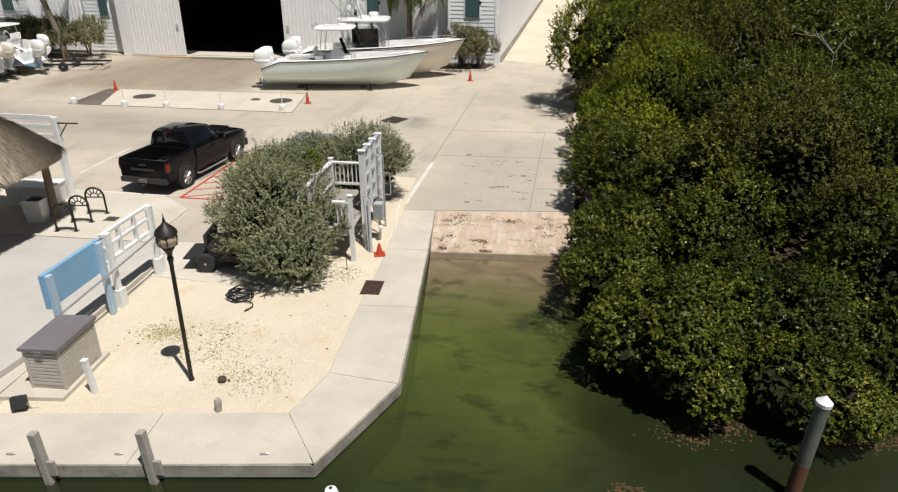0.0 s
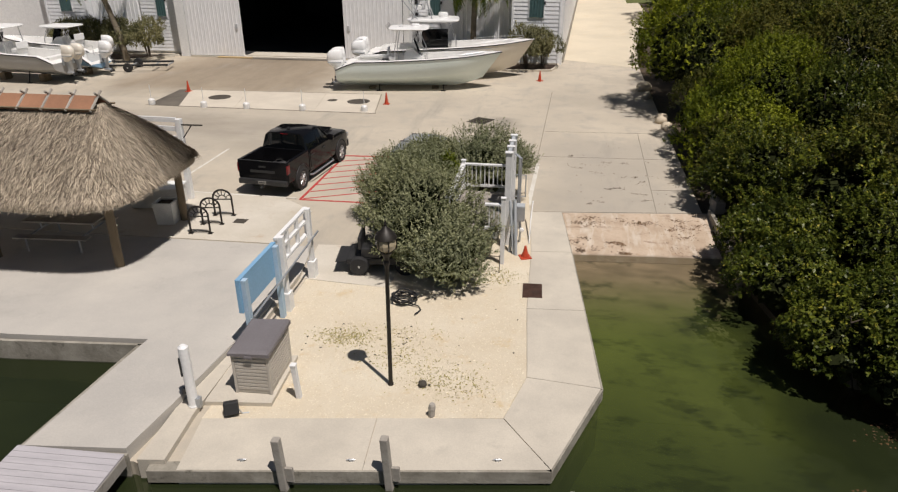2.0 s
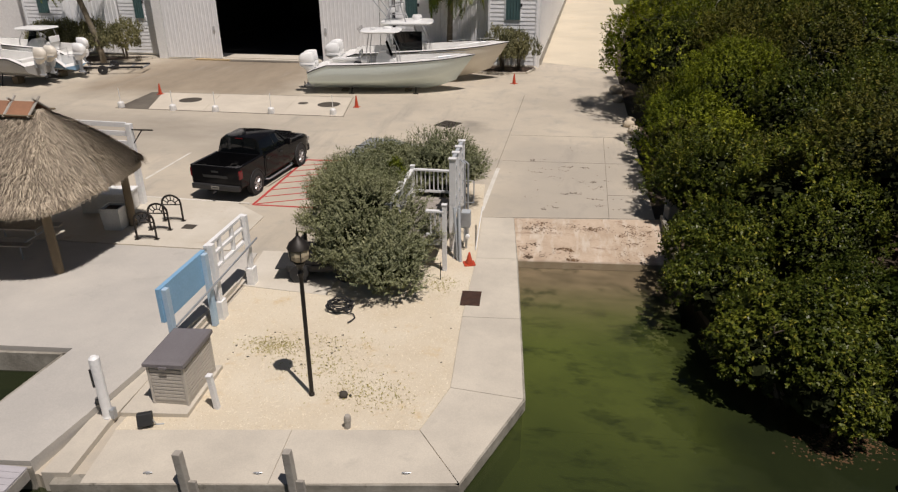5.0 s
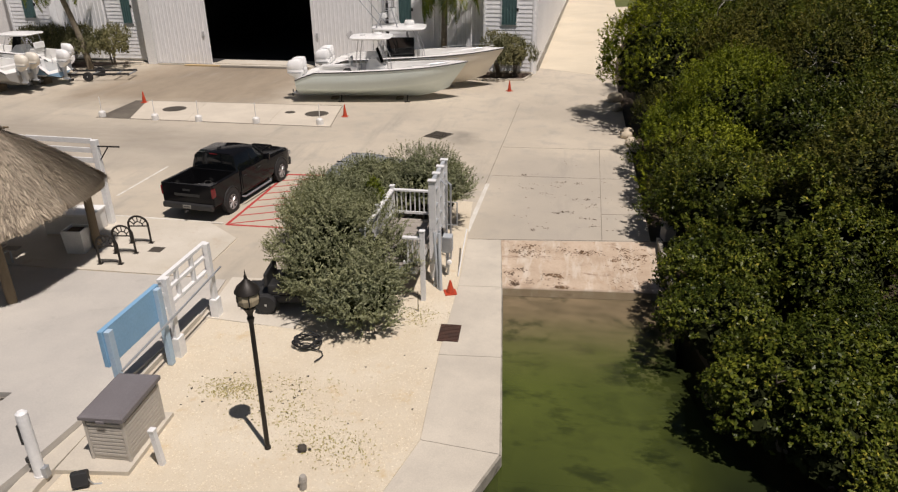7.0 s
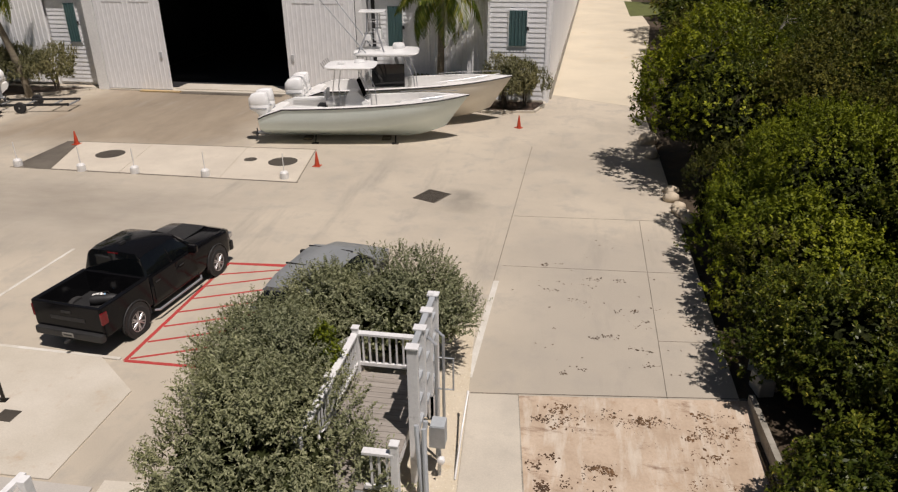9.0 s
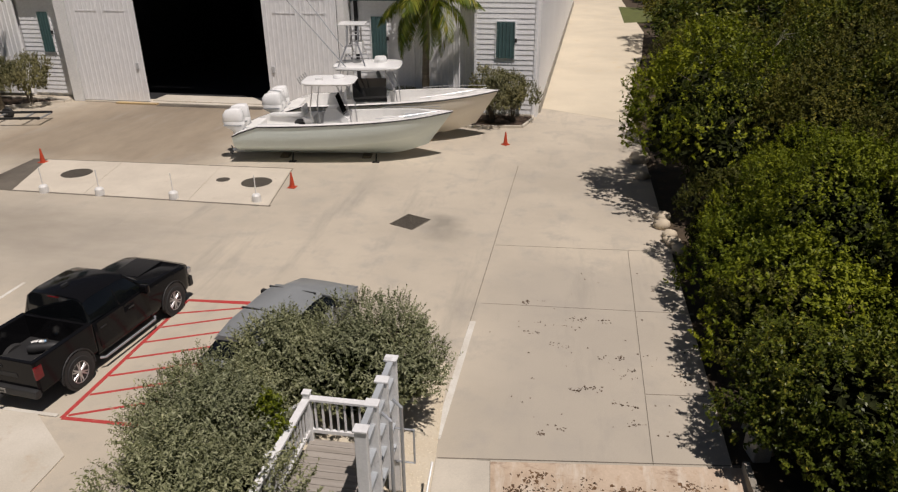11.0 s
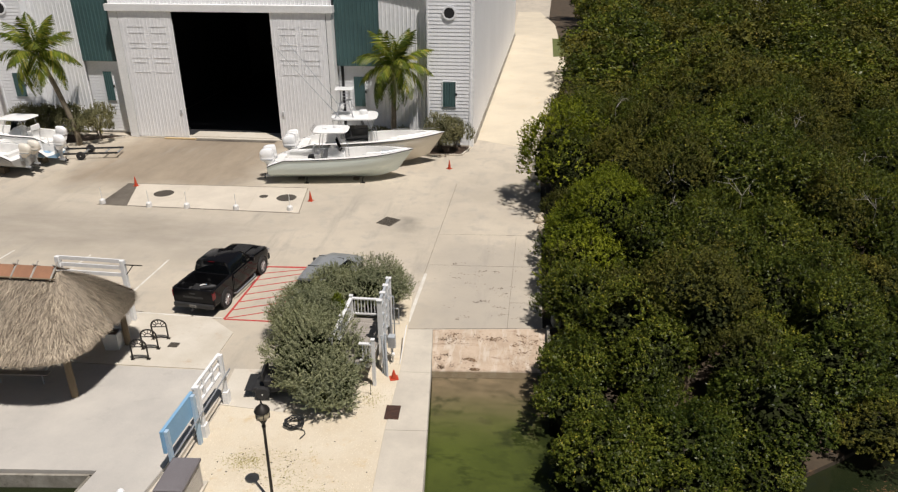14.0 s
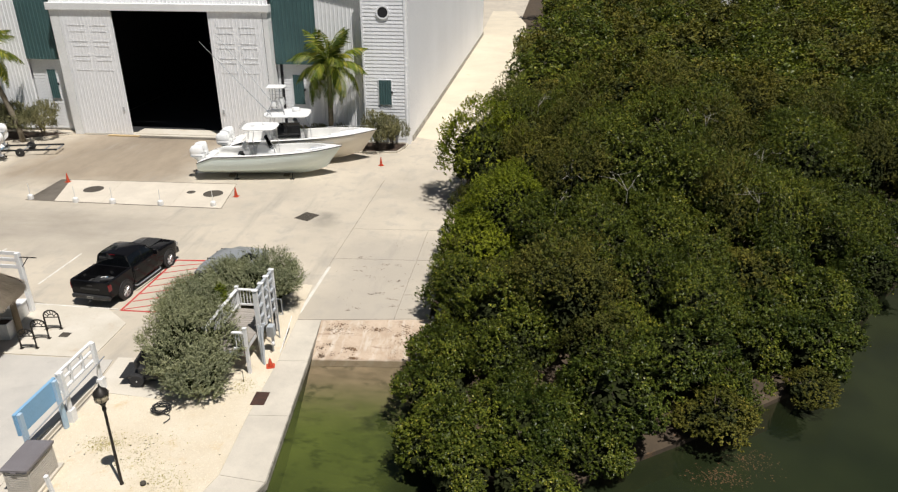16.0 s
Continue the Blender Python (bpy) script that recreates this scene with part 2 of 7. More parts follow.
def ramp_mat():
    """Sandy concrete, streaked down the slope, with rust-brown smears and a dark wet foot."""
    m = surf("sandy_ramp_concrete", (0.56, 0.445, 0.335), (0.44, 0.335, 0.24), 0.9, scale=1.1, fine=20, bump=0.4, dirt=(0.40, 0.28, 0.18))
    nt = m.node_tree
    b = nt.nodes["Principled BSDF"]
    col = b.inputs["Base Color"].links[0].from_socket
    streak = ramp_of(nt, noise_of(nt, 2.2, 5.0, 0.65, stretch=(1.6, 0.35, 1)), 0.5, 0.66)
    col = mix_col(nt, streak, col, mix_col(nt, 0.5, col, (0.66, 0.61, 0.52)))
    smear = ramp_of(nt, noise_of(nt, 1.7, 7.0, 0.75, stretch=(0.6, 1.5, 1)), 0.56, 0.70)
    col = mix_col(nt, smear, col, mix_col(nt, 0.8, col, (0.16, 0.085, 0.045)))
    tc = nt.nodes.new("ShaderNodeTexCoord")
    sp = nt.nodes.new("ShaderNodeSeparateXYZ")
    nt.links.new(tc.outputs["Object"], sp.inputs[0])
    lean = nt.nodes.new("ShaderNodeMath")
    lean.operation = "MULTIPLY_ADD"
    lean.inputs[1].default_value = -0.08
    nt.links.new(sp.outputs["X"], lean.inputs[0])
    nt.links.new(sp.outputs["Y"], lean.inputs[2])
    wob = nt.nodes.new("ShaderNodeMath")
    wob.operation = "MULTIPLY_ADD"
    wob.inputs[1].default_value = 0.25
    nt.links.new(noise_of(nt, 2.5, 4.0), wob.inputs[0])
    nt.links.new(lean.outputs[0], wob.inputs[2])
    col = mix_col(nt, ramp_of(nt, wob.outputs[0], 19.02, 18.90), col, mix_col(nt, 0.5, col, (0.10, 0.078, 0.05)))
    nt.links.new(col, b.inputs["Base Color"])
    return m


M["ramp"] = ramp_mat()
M["soil"] = surf("mangrove_mud", (0.085, 0.06, 0.035), (0.05, 0.036, 0.022), 0.95, scale=0.9, fine=9, bump=0.6, dirt=(0.13, 0.075, 0.035))
M["sand"] = surf("sandy_lane", (0.66, 0.58, 0.44), (0.58, 0.51, 0.39), 0.95, scale=0.25, fine=25, dirt=(0.57, 0.46, 0.29))
M["grass"] = surf("short_grass", (0.12, 0.14, 0.035), (0.09, 0.10, 0.03), 0.95, scale=1.2, fine=14, bump=0.8)
M["gravelbed"] = surf("shell_gravel", (0.70, 0.625, 0.49), (0.63, 0.54, 0.40), 0.95, scale=0.5, fine=55, bump=0.8, dirt=(0.58, 0.45, 0.27))
M["white"] = surf("white_paint", (0.86, 0.86, 0.845), (0.80, 0.80, 0.785), 0.45, scale=0.6, fine=12, bump=0.05)
M["corr"] = surf("white_corrugated_steel", (0.90, 0.90, 0.90), (0.86, 0.865, 0.87), 0.5, scale=0.25, fine=8, bump=0.05, stretch=(1, 1, 0.3))
M["siding"] = surf("white_lap_siding", (0.88, 0.89, 0.90), (0.84, 0.85, 0.865), 0.55, scale=0.4, fine=9, bump=0.05)
M["stucco"] = surf("white_side_wall", (0.87, 0.865, 0.855), (0.81, 0.805, 0.795), 0.7, scale=0.15, fine=7, bump=0.1)
M["green"] = surf("teal_green_steel", (0.060, 0.125, 0.125), (0.048, 0.098, 0.10), 0.5, scale=0.4, fine=9, bump=0.04)
# near-black: holds the hall's missing light, also serves hinges and porthole panes
M["dark"] = surf("painted_dark", (0.020, 0.020, 0.022), (0.013, 0.013, 0.014), 0.8, scale=0.5, fine=6, bump=0.0)
M["roof"] = surf("pale_metal_roof", (0.55, 0.56, 0.57), (0.48, 0.49, 0.50), 0.5, scale=0.3, fine=8)
M["rust"] = surf("rust_stained_concrete", (0.50, 0.36, 0.17), (0.44, 0.33, 0.2), 0.9, scale=1.1, fine=14)
M["padslab"] = surf("pale_pad_concrete", (0.64, 0.575, 0.47), (0.56, 0.50, 0.41), 0.85, scale=0.6, fine=35, dirt=(0.50, 0.44, 0.35))
M["darkslab"] = surf("dark_concrete", (0.095, 0.08, 0.064), (0.17, 0.148, 0.118), 0.55, scale=0.7, fine=25, dirt=(0.09, 0.075, 0.06))
M["joint"] = surf("dark_joint", (0.22, 0.19, 0.15), (0.13, 0.115, 0.09), 0.95, scale=2.0, fine=20)
M["mangrove"] = leaf_mat("mangrove_leaf", [(0.0, (0.039, 0.053, 0.010)), (0.5, (0.068, 0.087, 0.015)), (0.9, (0.100, 0.117, 0.020)), (1.0, (0.25, 0.23, 0.048))], 0.38, 0.10)
M["bright"] = leaf_mat("young_leaf", [(0.0, (0.075, 0.095, 0.010)), (0.5, (0.13, 0.16, 0.016)), (1.0, (0.21, 0.23, 0.024))], 0.5, 0.22)
M["silver"] = leaf_mat("silver_buttonwood_leaf", [(0.0, (0.115, 0.125, 0.068)), (0.5, (0.20, 0.212, 0.122)), (1.0, (0.36, 0.365, 0.24))], 0.6, 0.15, 0.25)
M["hedge"] = leaf_mat("dry_hedge_leaf", [(0.0, (0.085, 0.085, 0.05)), (0.5, (0.165, 0.16, 0.095)), (1.0, (0.29, 0.275, 0.17))], 0.6, 0.2, 0.5)
M["olive"] = leaf_mat("olive_leaf", [(0.0, (0.044, 0.046, 0.011)), (0.5, (0.080, 0.084, 0.019)), (0.9, (0.115, 0.112, 0.025)), (1.0, (0.17, 0.135, 0.036))], 0.6, 0.14)
M["bark"] = surf("grey_bark", (0.16, 0.13, 0.10), (0.09, 0.07, 0.05), 0.9, scale=3, fine=22, bump=0.7)
M["wetwall"] = surf("submerged_wall", (0.075, 0.075, 0.045), (0.05, 0.05, 0.03), 0.85, scale=1.2, fine=12)
# dark filler for crown gaps, the inner shade put into its colour
M["core"] = surf("painted_inner_shade", (0.034, 0.040, 0.015), (0.022, 0.026, 0.010), 0.95, scale=3, fine=9, bump=0.8)
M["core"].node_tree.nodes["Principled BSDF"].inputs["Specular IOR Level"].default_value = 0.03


# ---- mesh helpers ----
def part(name, bm, material, parent=None, label=""):
    me = bpy.data.meshes.new(name)
    if isinstance(bm, bmesh.types.BMesh):
        bm.to_mesh(me)
        bm.free()
    else:
        me.from_pydata(bm[0], [], bm[1])
    me.materials.append(M[material] if isinstance(material, str) else material)
    ob = new(name, me)
    if parent is not None:
        ob.parent = parent
    if label:
        ob["label"] = label
    return ob


def thing(name, m, label, category, group=""):
    ob = new(name)
    ob.empty_display_size = 0.2
    ob.matrix_basis = m
    return tagged(ob, label, category, group)


def smooth(ob, angle=40):
    me = ob.data
    me.polygons.foreach_set("use_smooth", [True] * len(me.polygons))
    me.set_sharp_from_angle(angle=radians(angle))
    return ob


def box(bm, x0, x1, y0, y1, z0, z1, bevel=0.0, m=None):
    r = bmesh.ops.create_cube(bm, size=1.0)
    t = Matrix.Translation(((x0 + x1) / 2, (y0 + y1) / 2, (z0 + z1) / 2)) @ Matrix.Diagonal((abs(x1 - x0), abs(y1 - y0), abs(z1 - z0), 1))
    if m is not None:
        t = m @ t
    bmesh.ops.transform(bm, matrix=t, verts=r["verts"])
    if bevel:
        es = {e for v in r["verts"] for e in v.link_edges}
        bmesh.ops.bevel(bm, geom=list(es), offset=bevel, segments=2, profile=0.6, affect="EDGES")
    return bm


def B(*args, **kw):
    return box(bmesh.new(), *args, **kw)


def rod(bm, p, q, r0, r1=None, seg=10, caps=True):
    p, q = Vector(p), Vector(q)
    d = q - p
    r = bmesh.ops.create_cone(bm, cap_ends=caps, segments=seg, radius1=r0, radius2=r0 if r1 is None else r1, depth=d.length)
    t = Matrix.Translation((p + q) / 2) @ d.to_track_quat("Z", "Y").to_matrix().to_4x4()
    bmesh.ops.transform(bm, matrix=t, verts=r["verts"])
    return bm


def tube(bm, pts, r, seg=8, closed=False):
    pts = [Vector(p) for p in pts]
    rings = []
    n = len(pts)
    side = None
    for i, p in enumerate(pts):
        a = pts[(i - 1) % n] if (closed or i) else p
        c = pts[(i + 1) % n] if (closed or i < n - 1) else p
        d = (c - a).normalized()
        if side is None:
            side = d.orthogonal().normalized()
        side = (side - d * side.dot(d)).normalized()
        up = d.cross(side)
        rr = r[i] if isinstance(r, (list, tuple)) else r
        rings.append([bm.verts.new(p + (side * math.cos(2 * math.pi * k / seg) + up * math.sin(2 * math.pi * k / seg)) * rr) for k in range(seg)])
    for i in range(n if closed else n - 1):
        a, c = rings[i], rings[(i + 1) % n]
        for k in range(seg):
            bm.faces.new((a[k], a[(k + 1) % seg], c[(k + 1) % seg], c[k]))
    if not closed:
        bm.faces.new(rings[0][::-1])
        bm.faces.new(rings[-1])
    return bm


def loft(bm, rings, cap=True, closed=True):
    vs = [[bm.verts.new(p) for p in ring] for ring in rings]
    n = len(vs[0])
    for a, c in zip(vs, vs[1:]):
        for k in range(n if closed else n - 1):
            bm.faces.new((a[k], a[(k + 1) % n], c[(k + 1) % n], c[k]))
    if cap and closed:
        bm.faces.new(vs[0][::-1])
        bm.faces.new(vs[-1])
    return bm


def prism(pts, z0, z1):
    """An upright block over a plan outline; pts may carry their own top heights."""
    bm = bmesh.new()
    top = [bm.verts.new((p[0], p[1], p[2] if len(p) > 2 else z1)) for p in pts]
    low = [bm.verts.new((p[0], p[1], z0)) for p in pts]
    bm.faces.new(top)
    bm.faces.new(low[::-1])
    n = len(pts)
    for k in range(n):
        bm.faces.new((low[k], low[(k + 1) % n], top[(k + 1) % n], top[k]))
    bmesh.ops.recalc_face_normals(bm, faces=bm.faces)
    return bm


def lathe(bm, prof, seg=20, m=None):
    rings = [[Vector((r * math.cos(2 * math.pi * k / seg), r * math.sin(2 * math.pi * k / seg), z)) for k in range(seg)] for r, z in prof]
    if m is not None:
        rings = [[m @ p for p in ring] for ring in rings]
    return loft(bm, rings)


def structure(ob, label, category):
    return tagged(ob, label, category, kind="structure")


# ---- ground, water, quay ----
shore = [(0.75, 21.6), (0.95, 18.2), (1.4, 14.6), (2.6, 11.6), (6.5, 11.7), (10.6, 13.9), (15.2, 17.0), (19.6, 22.6), (26, 31), (60, 44), (400, 70)]
land = [(-400, 9.5), (-40, 9.6), (-16.0, 11.19), (-12.85, 11.45), (-13.12, 7.85), (-11.12, 8.05), (-11.02, 8.02), (-3.86, 9.05), (-2.94, 11.46), (-3.5, 17.65), (-3.82, 21.05),
        (0.75, 21.6), (0.95, 48.0), (0.0, 70.0), (3.4, 128.0), (6, 200), (6, 1500), (-400, 1500)]
structure(part("ground", prism(land, -1.7, 0.0), "yard"), "sun-bleached concrete boatyard ground with stains", "ground")
bank = [(0.75, 21.6), (0.95, 18.2), (1.5, 14.9), (2.9, 12.5), (6.6, 12.7), (10.1, 14.9), (14.5, 18.0), (18.8, 23.5), (25.4, 31.8), (60, 44.5), (400, 71)]
soil = bank + [(400, 1500), (6.01, 1500), (6.01, 200), (3.41, 128), (0.01, 70), (0.96, 48.0)]
structure(part("mangrove_ground", prism(soil, -1.7, -0.12), "soil"), "dark mud bank under the mangroves", "ground")
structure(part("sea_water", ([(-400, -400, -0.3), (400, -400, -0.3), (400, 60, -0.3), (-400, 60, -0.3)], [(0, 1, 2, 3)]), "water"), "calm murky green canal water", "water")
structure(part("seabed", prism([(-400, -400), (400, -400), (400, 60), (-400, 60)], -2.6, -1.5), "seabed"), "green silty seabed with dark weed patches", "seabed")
lane = [(-4.4, 50.6), (0.9, 47.8), (1.6, 58), (3.2, 70), (4.6, 84), (4.6, 128), (2.2, 150), (-2.4, 150), (-2.7, 112)]
structure(part("sandy_lane", prism(lane, -0.3, 0.006), "sand"), "pale sandy lane beside the warehouse", "road")
structure(part("grass_verge", prism([(3.2, 92), (7.0, 94), (7.5, 108), (3.6, 110)], -0.3, 0.02), "grass"), "strip of short green grass beside the lane", "grass")

ramp_bm = bmesh.new()
loft(ramp_bm, [[(-3.82, 21.05, 0.005), (0.95, 21.62, 0.005), (0.95, 21.62, -0.3), (-3.82, 21.05, -0.3)],
               [(-3.45, 18.15, -0.34), (0.95, 18.5, -0.34), (0.95, 18.5, -0.7), (-3.45, 18.15, -0.7)]])
bmesh.ops.recalc_face_normals(ramp_bm, faces=ramp_bm.faces)
structure(part("boat_ramp", ramp_bm, "ramp"), "sand-stained concrete boat ramp with seaweed litter", "ramp")
ramp_bm = bmesh.new()
loft(ramp_bm, [[(-3.44, 18.14, -0.345), (0.95, 18.49, -0.345), (0.95, 18.49, -0.8), (-3.44, 18.14, -0.8)],
               [(-2.9, 12.4, -1.49), (0.95, 12.6, -1.49), (0.95, 12.6, -1.9), (-2.9, 12.4, -1.9)]])
bmesh.ops.recalc_face_normals(ramp_bm, faces=ramp_bm.faces)
structure(part("sunken_ramp", ramp_bm, "seabed"), "algae-covered lower part of the boat ramp under water", "ramp")

# quay cap in separate slabs, a little proud of the ground, over a weathered face
quay = structure(new("quay_cap"), "pale concrete quay cap poured in slabs", "quay")
cap_slabs = [
    [(-10.24, 7.95), (-7.05, 8.43), (-7.15, 9.84), (-10.45, 9.32)],
    [(-7.035, 8.432), (-3.83, 8.95), (-4.76, 10.2), (-7.135, 9.842)],
    [(-3.815, 8.955), (-2.88, 11.45), (-4.38, 11.61), (-4.745, 10.21)],
    [(-2.882, 11.465), (-3.16, 14.6), (-4.55, 14.5), (-4.382, 11.625)],
    [(-3.162, 14.615), (-3.48, 17.95), (-4.62, 17.85), (-4.552, 14.515)],
    [(-3.482, 17.965), (-3.80, 21.05), (-4.82, 20.95), (-4.622, 17.865)],
]
for pts in cap_slabs:
    part("slab", prism(pts, -0.30, 0.022), "cap", quay)
facing = structure(new("quay_face"), "weathered dark-stained seawall face", "seawall")
edge = [(-10.75, 7.84), (-3.80, 8.90), (-2.83, 11.44), (-3.44, 17.9), (-3.79, 21.1)]
for a, c in zip(edge, edge[1:]):
    d = (Vector(c) - Vector(a)).normalized()
    n = Vector((d.y, -d.x))
    p = [Vector(a), Vector(c), Vector(c) - n * 0.25, Vector(a) - n * 0.25]
    part("beam", prism([tuple(v) for v in p], -0.24, 0.012), "wallface", facing)
    p = [v - n * 0.06 for v in p]
    part("sheet_wall", prism([tuple(v) for v in p], -1.8, -0.24), "wetwall", facing)

bw = structure(part("bank_wall", prism([(0.90, 21.6), (1.02, 17.2), (1.14, 17.2), (1.02, 21.6)], -1.7, 0.18), "wallface"), "low weathered concrete wall beside the ramp", "wall")
# raised plaza and dock on the west side
west = structure(new("west_quay_face"), "weathered grey seawall face of the west basin", "seawall")
for pts in ([(-60, 10.02), (-16.0, 10.97), (-12.84, 11.26), (-12.84, 11.34), (-16.0, 11.05), (-60, 10.1)], [(-12.95, 11.3), (-13.18, 7.88), (-13.1, 7.87), (-12.87, 11.3)], [(-13.1, 7.84), (-11.15, 8.02), (-11.15, 7.96), (-13.1, 7.78)]):
    part("sheet_wall", prism(pts, -0.27, 0.2), "wallface", west)
    part("submerged_wall", prism(pts, -1.8, -0.27), "wetwall", west)
plaza = [(-60, 10.2, 0.30), (-16.0, 11.15, 0.27), (-12.78, 11.42, 0.27), (-13.05, 7.85, 0.28), (-11.2, 8.05, 0.28), (-11.05, 9.4, 0.26), (-10.85, 11.5, 0.24), (-10.7, 15.3, 0.08), (-11.0, 17.2, 0.03), (-60, 16.4, 0.03)]
structure(part("plaza", prism(plaza, -1.7, 0.2), "plaza"), "smooth grey-white concrete plaza by the dock", "pavement")
structure(part("pale_pavement", prism([(-60, 16.4), (-11.9, 17.25), (-11.95, 19.9), (-13.4, 21.0), (-60, 21.2)], -0.05, 0.035), "pale"), "pale rust-stained concrete apron by the bike racks", "pavement")
structure(part("dock_kerb", prism([(-10.98, 7.98), (-10.5, 8.05), (-10.62, 9.35), (-10.68, 15.2), (-10.86, 15.2), (-10.84, 11.5), (-11.04, 9.4)], -0.3, 0.12), "cap"), "low concrete kerb beam beside the dock", "kerb")
structure(part("cart_pad", prism([(-10.66, 15.25), (-8.2, 15.05), (-8.2, 17.6), (-10.9, 17.4)], -0.05, 0.018), "pale"), "pale concrete pad for a cart", "pavement")

gravel_pts = [(-10.48, 9.33), (-7.14, 9.85), (-4.76, 10.22), (-4.40, 11.63), (-4.57, 14.5), (-4.64, 17.9), (-4.84, 21.0), (-5.1, 24.2), (-9.2, 24.4), (-9.6, 19.0), (-9.6, 17.6), (-8.18, 17.6), (-8.18, 15.06), (-10.48, 15.2)]
structure(part("gravel_bed", prism(gravel_pts, -0.2, 0.012), "gravelbed"), "bed of cream crushed-shell gravel", "gravel")

# slab joints; the last strip paints the cap edge's shadow on the gravel side
for a, c, w in (((-0.72, 21.45), (-0.52, 31.25), 0.007), ((-4.92, 24.0), (-4.58, 39.5), 0.009), ((-0.66, 23.7), (0.92, 23.85), 0.006), ((-0.6, 27.4), (0.92, 27.5), 0.006), ((-4.7, 27.2), (-0.62, 27.4), 0.004), ((-4.7, 31.1), (0.92, 31.4), 0.005), ((-4.8, 21.0), (0.9, 21.68), 0.012), ((-26.0, 33.42), (-13.3, 33.3), 0.06), ((-13.35, 33.3), (-14.1, 37.7), 0.015), ((-26.2, 37.3), (-14.1, 37.7), 0.03), ((-4.66, 16.9), (-4.87, 20.9), 0.02)):
    d = (Vector(c) - Vector(a)).normalized()
    n = Vector((-d.y, d.x)) * w
    structure(part("slab_joint", prism([tuple(Vector(a) - n), tuple(Vector(c) - n), tuple(Vector(c) + n), tuple(Vector(a) + n)], -0.05, 0.006), "joint"), "dark joint between concrete slabs, or painted shadow along a slab edge", "joint")

# wash pad: pale slabs with open joints and a dark slab at one end
pad_set = structure(new("wash_pad"), "pale concrete wash pad poured in slabs", "pavement")
for pts in ([(-24.1, 33.45), (-21.02, 33.42), (-21.9, 37.40), (-25.45, 37.28)], [(-21.0, 33.42), (-16.62, 33.37), (-17.3, 37.54), (-21.88, 37.40)], [(-16.6, 33.37), (-13.4, 33.34), (-14.15, 37.62), (-17.28, 37.54)]):
    part("slab", prism(pts, -0.05, 0.010), "padslab", pad_set)
structure(part("wet_sump", prism([(-25.95, 33.47), (-24.13, 33.45), (-25.48, 37.28), (-26.15, 37.26)], -0.05, 0.007), "darkslab"), "dark slab beside the wash pad", "pavement")

# ---- warehouse ----
house = thing("boat_warehouse", Matrix(), "large white corrugated steel boat warehouse with green panels", "warehouse")


def ribbed(x0, x1, y, z0, z1, pitch=0.30, depth=0.03):
    """A sheet of upright ribs facing -y."""
    bm = bmesh.new()
    prof = []
    n = max(1, round((x1 - x0) / pitch))
    step = (x1 - x0) / n
    for i in range(n):
        a = x0 + i * step
        prof += [(a, y), (a + step * 0.62, y), (a + step * 0.72, y - depth), (a + step * 0.90, y - depth)]
    prof.append((x1, y))
    prof += [(x1, y + 0.12), (x0, y + 0.12)]
    loft(bm, [[(px, py, z0) for px, py in prof], [(px, py, z1) for px, py in prof]])
    bmesh.ops.recalc_face_normals(bm, faces=bm.faces)
    return bm


def lapped(x0, x1, y, z0, z1, parent, pitch=0.26):
    """Lap siding, board by board."""
    n = round((z1 - z0) / pitch)
    h = (z1 - z0) / n
    bm = bmesh.new()
    loft(bm, [[(x, y, 0), (x, y - 0.035, 0), (x, y - 0.008, h), (x, y, h)] for x in (x0, x1)])
    bmesh.ops.recalc_face_normals(bm, faces=bm.faces)
    first = None
    for i in range(n):
        if first is None:
            first = part("siding_board", bm, "siding", parent)
            ob = first
        else:
            ob = new("siding_board", first.data)
            ob.parent = parent
        ob.location.z = z0 + i * h


EAVE = 12.2
BAY, REC, TOW = 48.5, 49.4, 48.3
wall = part("wall", B(-15.0, -4.62, REC + 0.12, REC + 0.3, 0, EAVE), "stucco", house)
part("wall", B(-48, -31.6, REC + 0.12, REC + 0.3, 0, EAVE), "stucco", house)
bm = bmesh.new()
loft(bm, [[(-4.5, TOW, 0), (-4.2, TOW, 0), (-2.35, 113, 0), (-2.65, 113, 0)], [(-4.5, TOW, EAVE), (-4.2, TOW, EAVE), (-2.35, 113, EAVE), (-2.65, 113, EAVE)]])
bmesh.ops.recalc_face_normals(bm, faces=bm.faces)
part("side_wall", bm, "stucco", house, "smooth white side wall along the lane")
bm = bmesh.new()
loft(bm, [[(-4.25, TOW + 1, 0), (-4.05, TOW + 1, 0), (-2.2, 113, 0), (-2.4, 113, 0)], [(-4.25, TOW + 1, 0.35), (-4.12, TOW + 1, 0.4), (-2.27, 113, 0.4), (-2.4, 113, 0.35)]])
bmesh.ops.recalc_face_normals(bm, faces=bm.faces)
part("plinth", bm, "wallface", house, "stained concrete plinth")
part("back_wall", B(-48, -2.4, 113, 113.3, 0, EAVE), "stucco", house)
part("west_wall", B(-48.3, -48, REC, 113.3, 0, EAVE), "stucco", house)
bm = bmesh.new()
loft(bm, [[(-48.4, y, EAVE), (-26, y, EAVE + 4.5), (e, y, EAVE), (e, y, EAVE + 0.15), (-26, y, EAVE + 4.65), (-48.4, y, EAVE + 0.15)] for y, e in ((TOW - 0.1, -4.15), (113.4, -2.3))])
bmesh.ops.recalc_face_normals(bm, faces=bm.faces)
part("roof", bm, "roof", house)
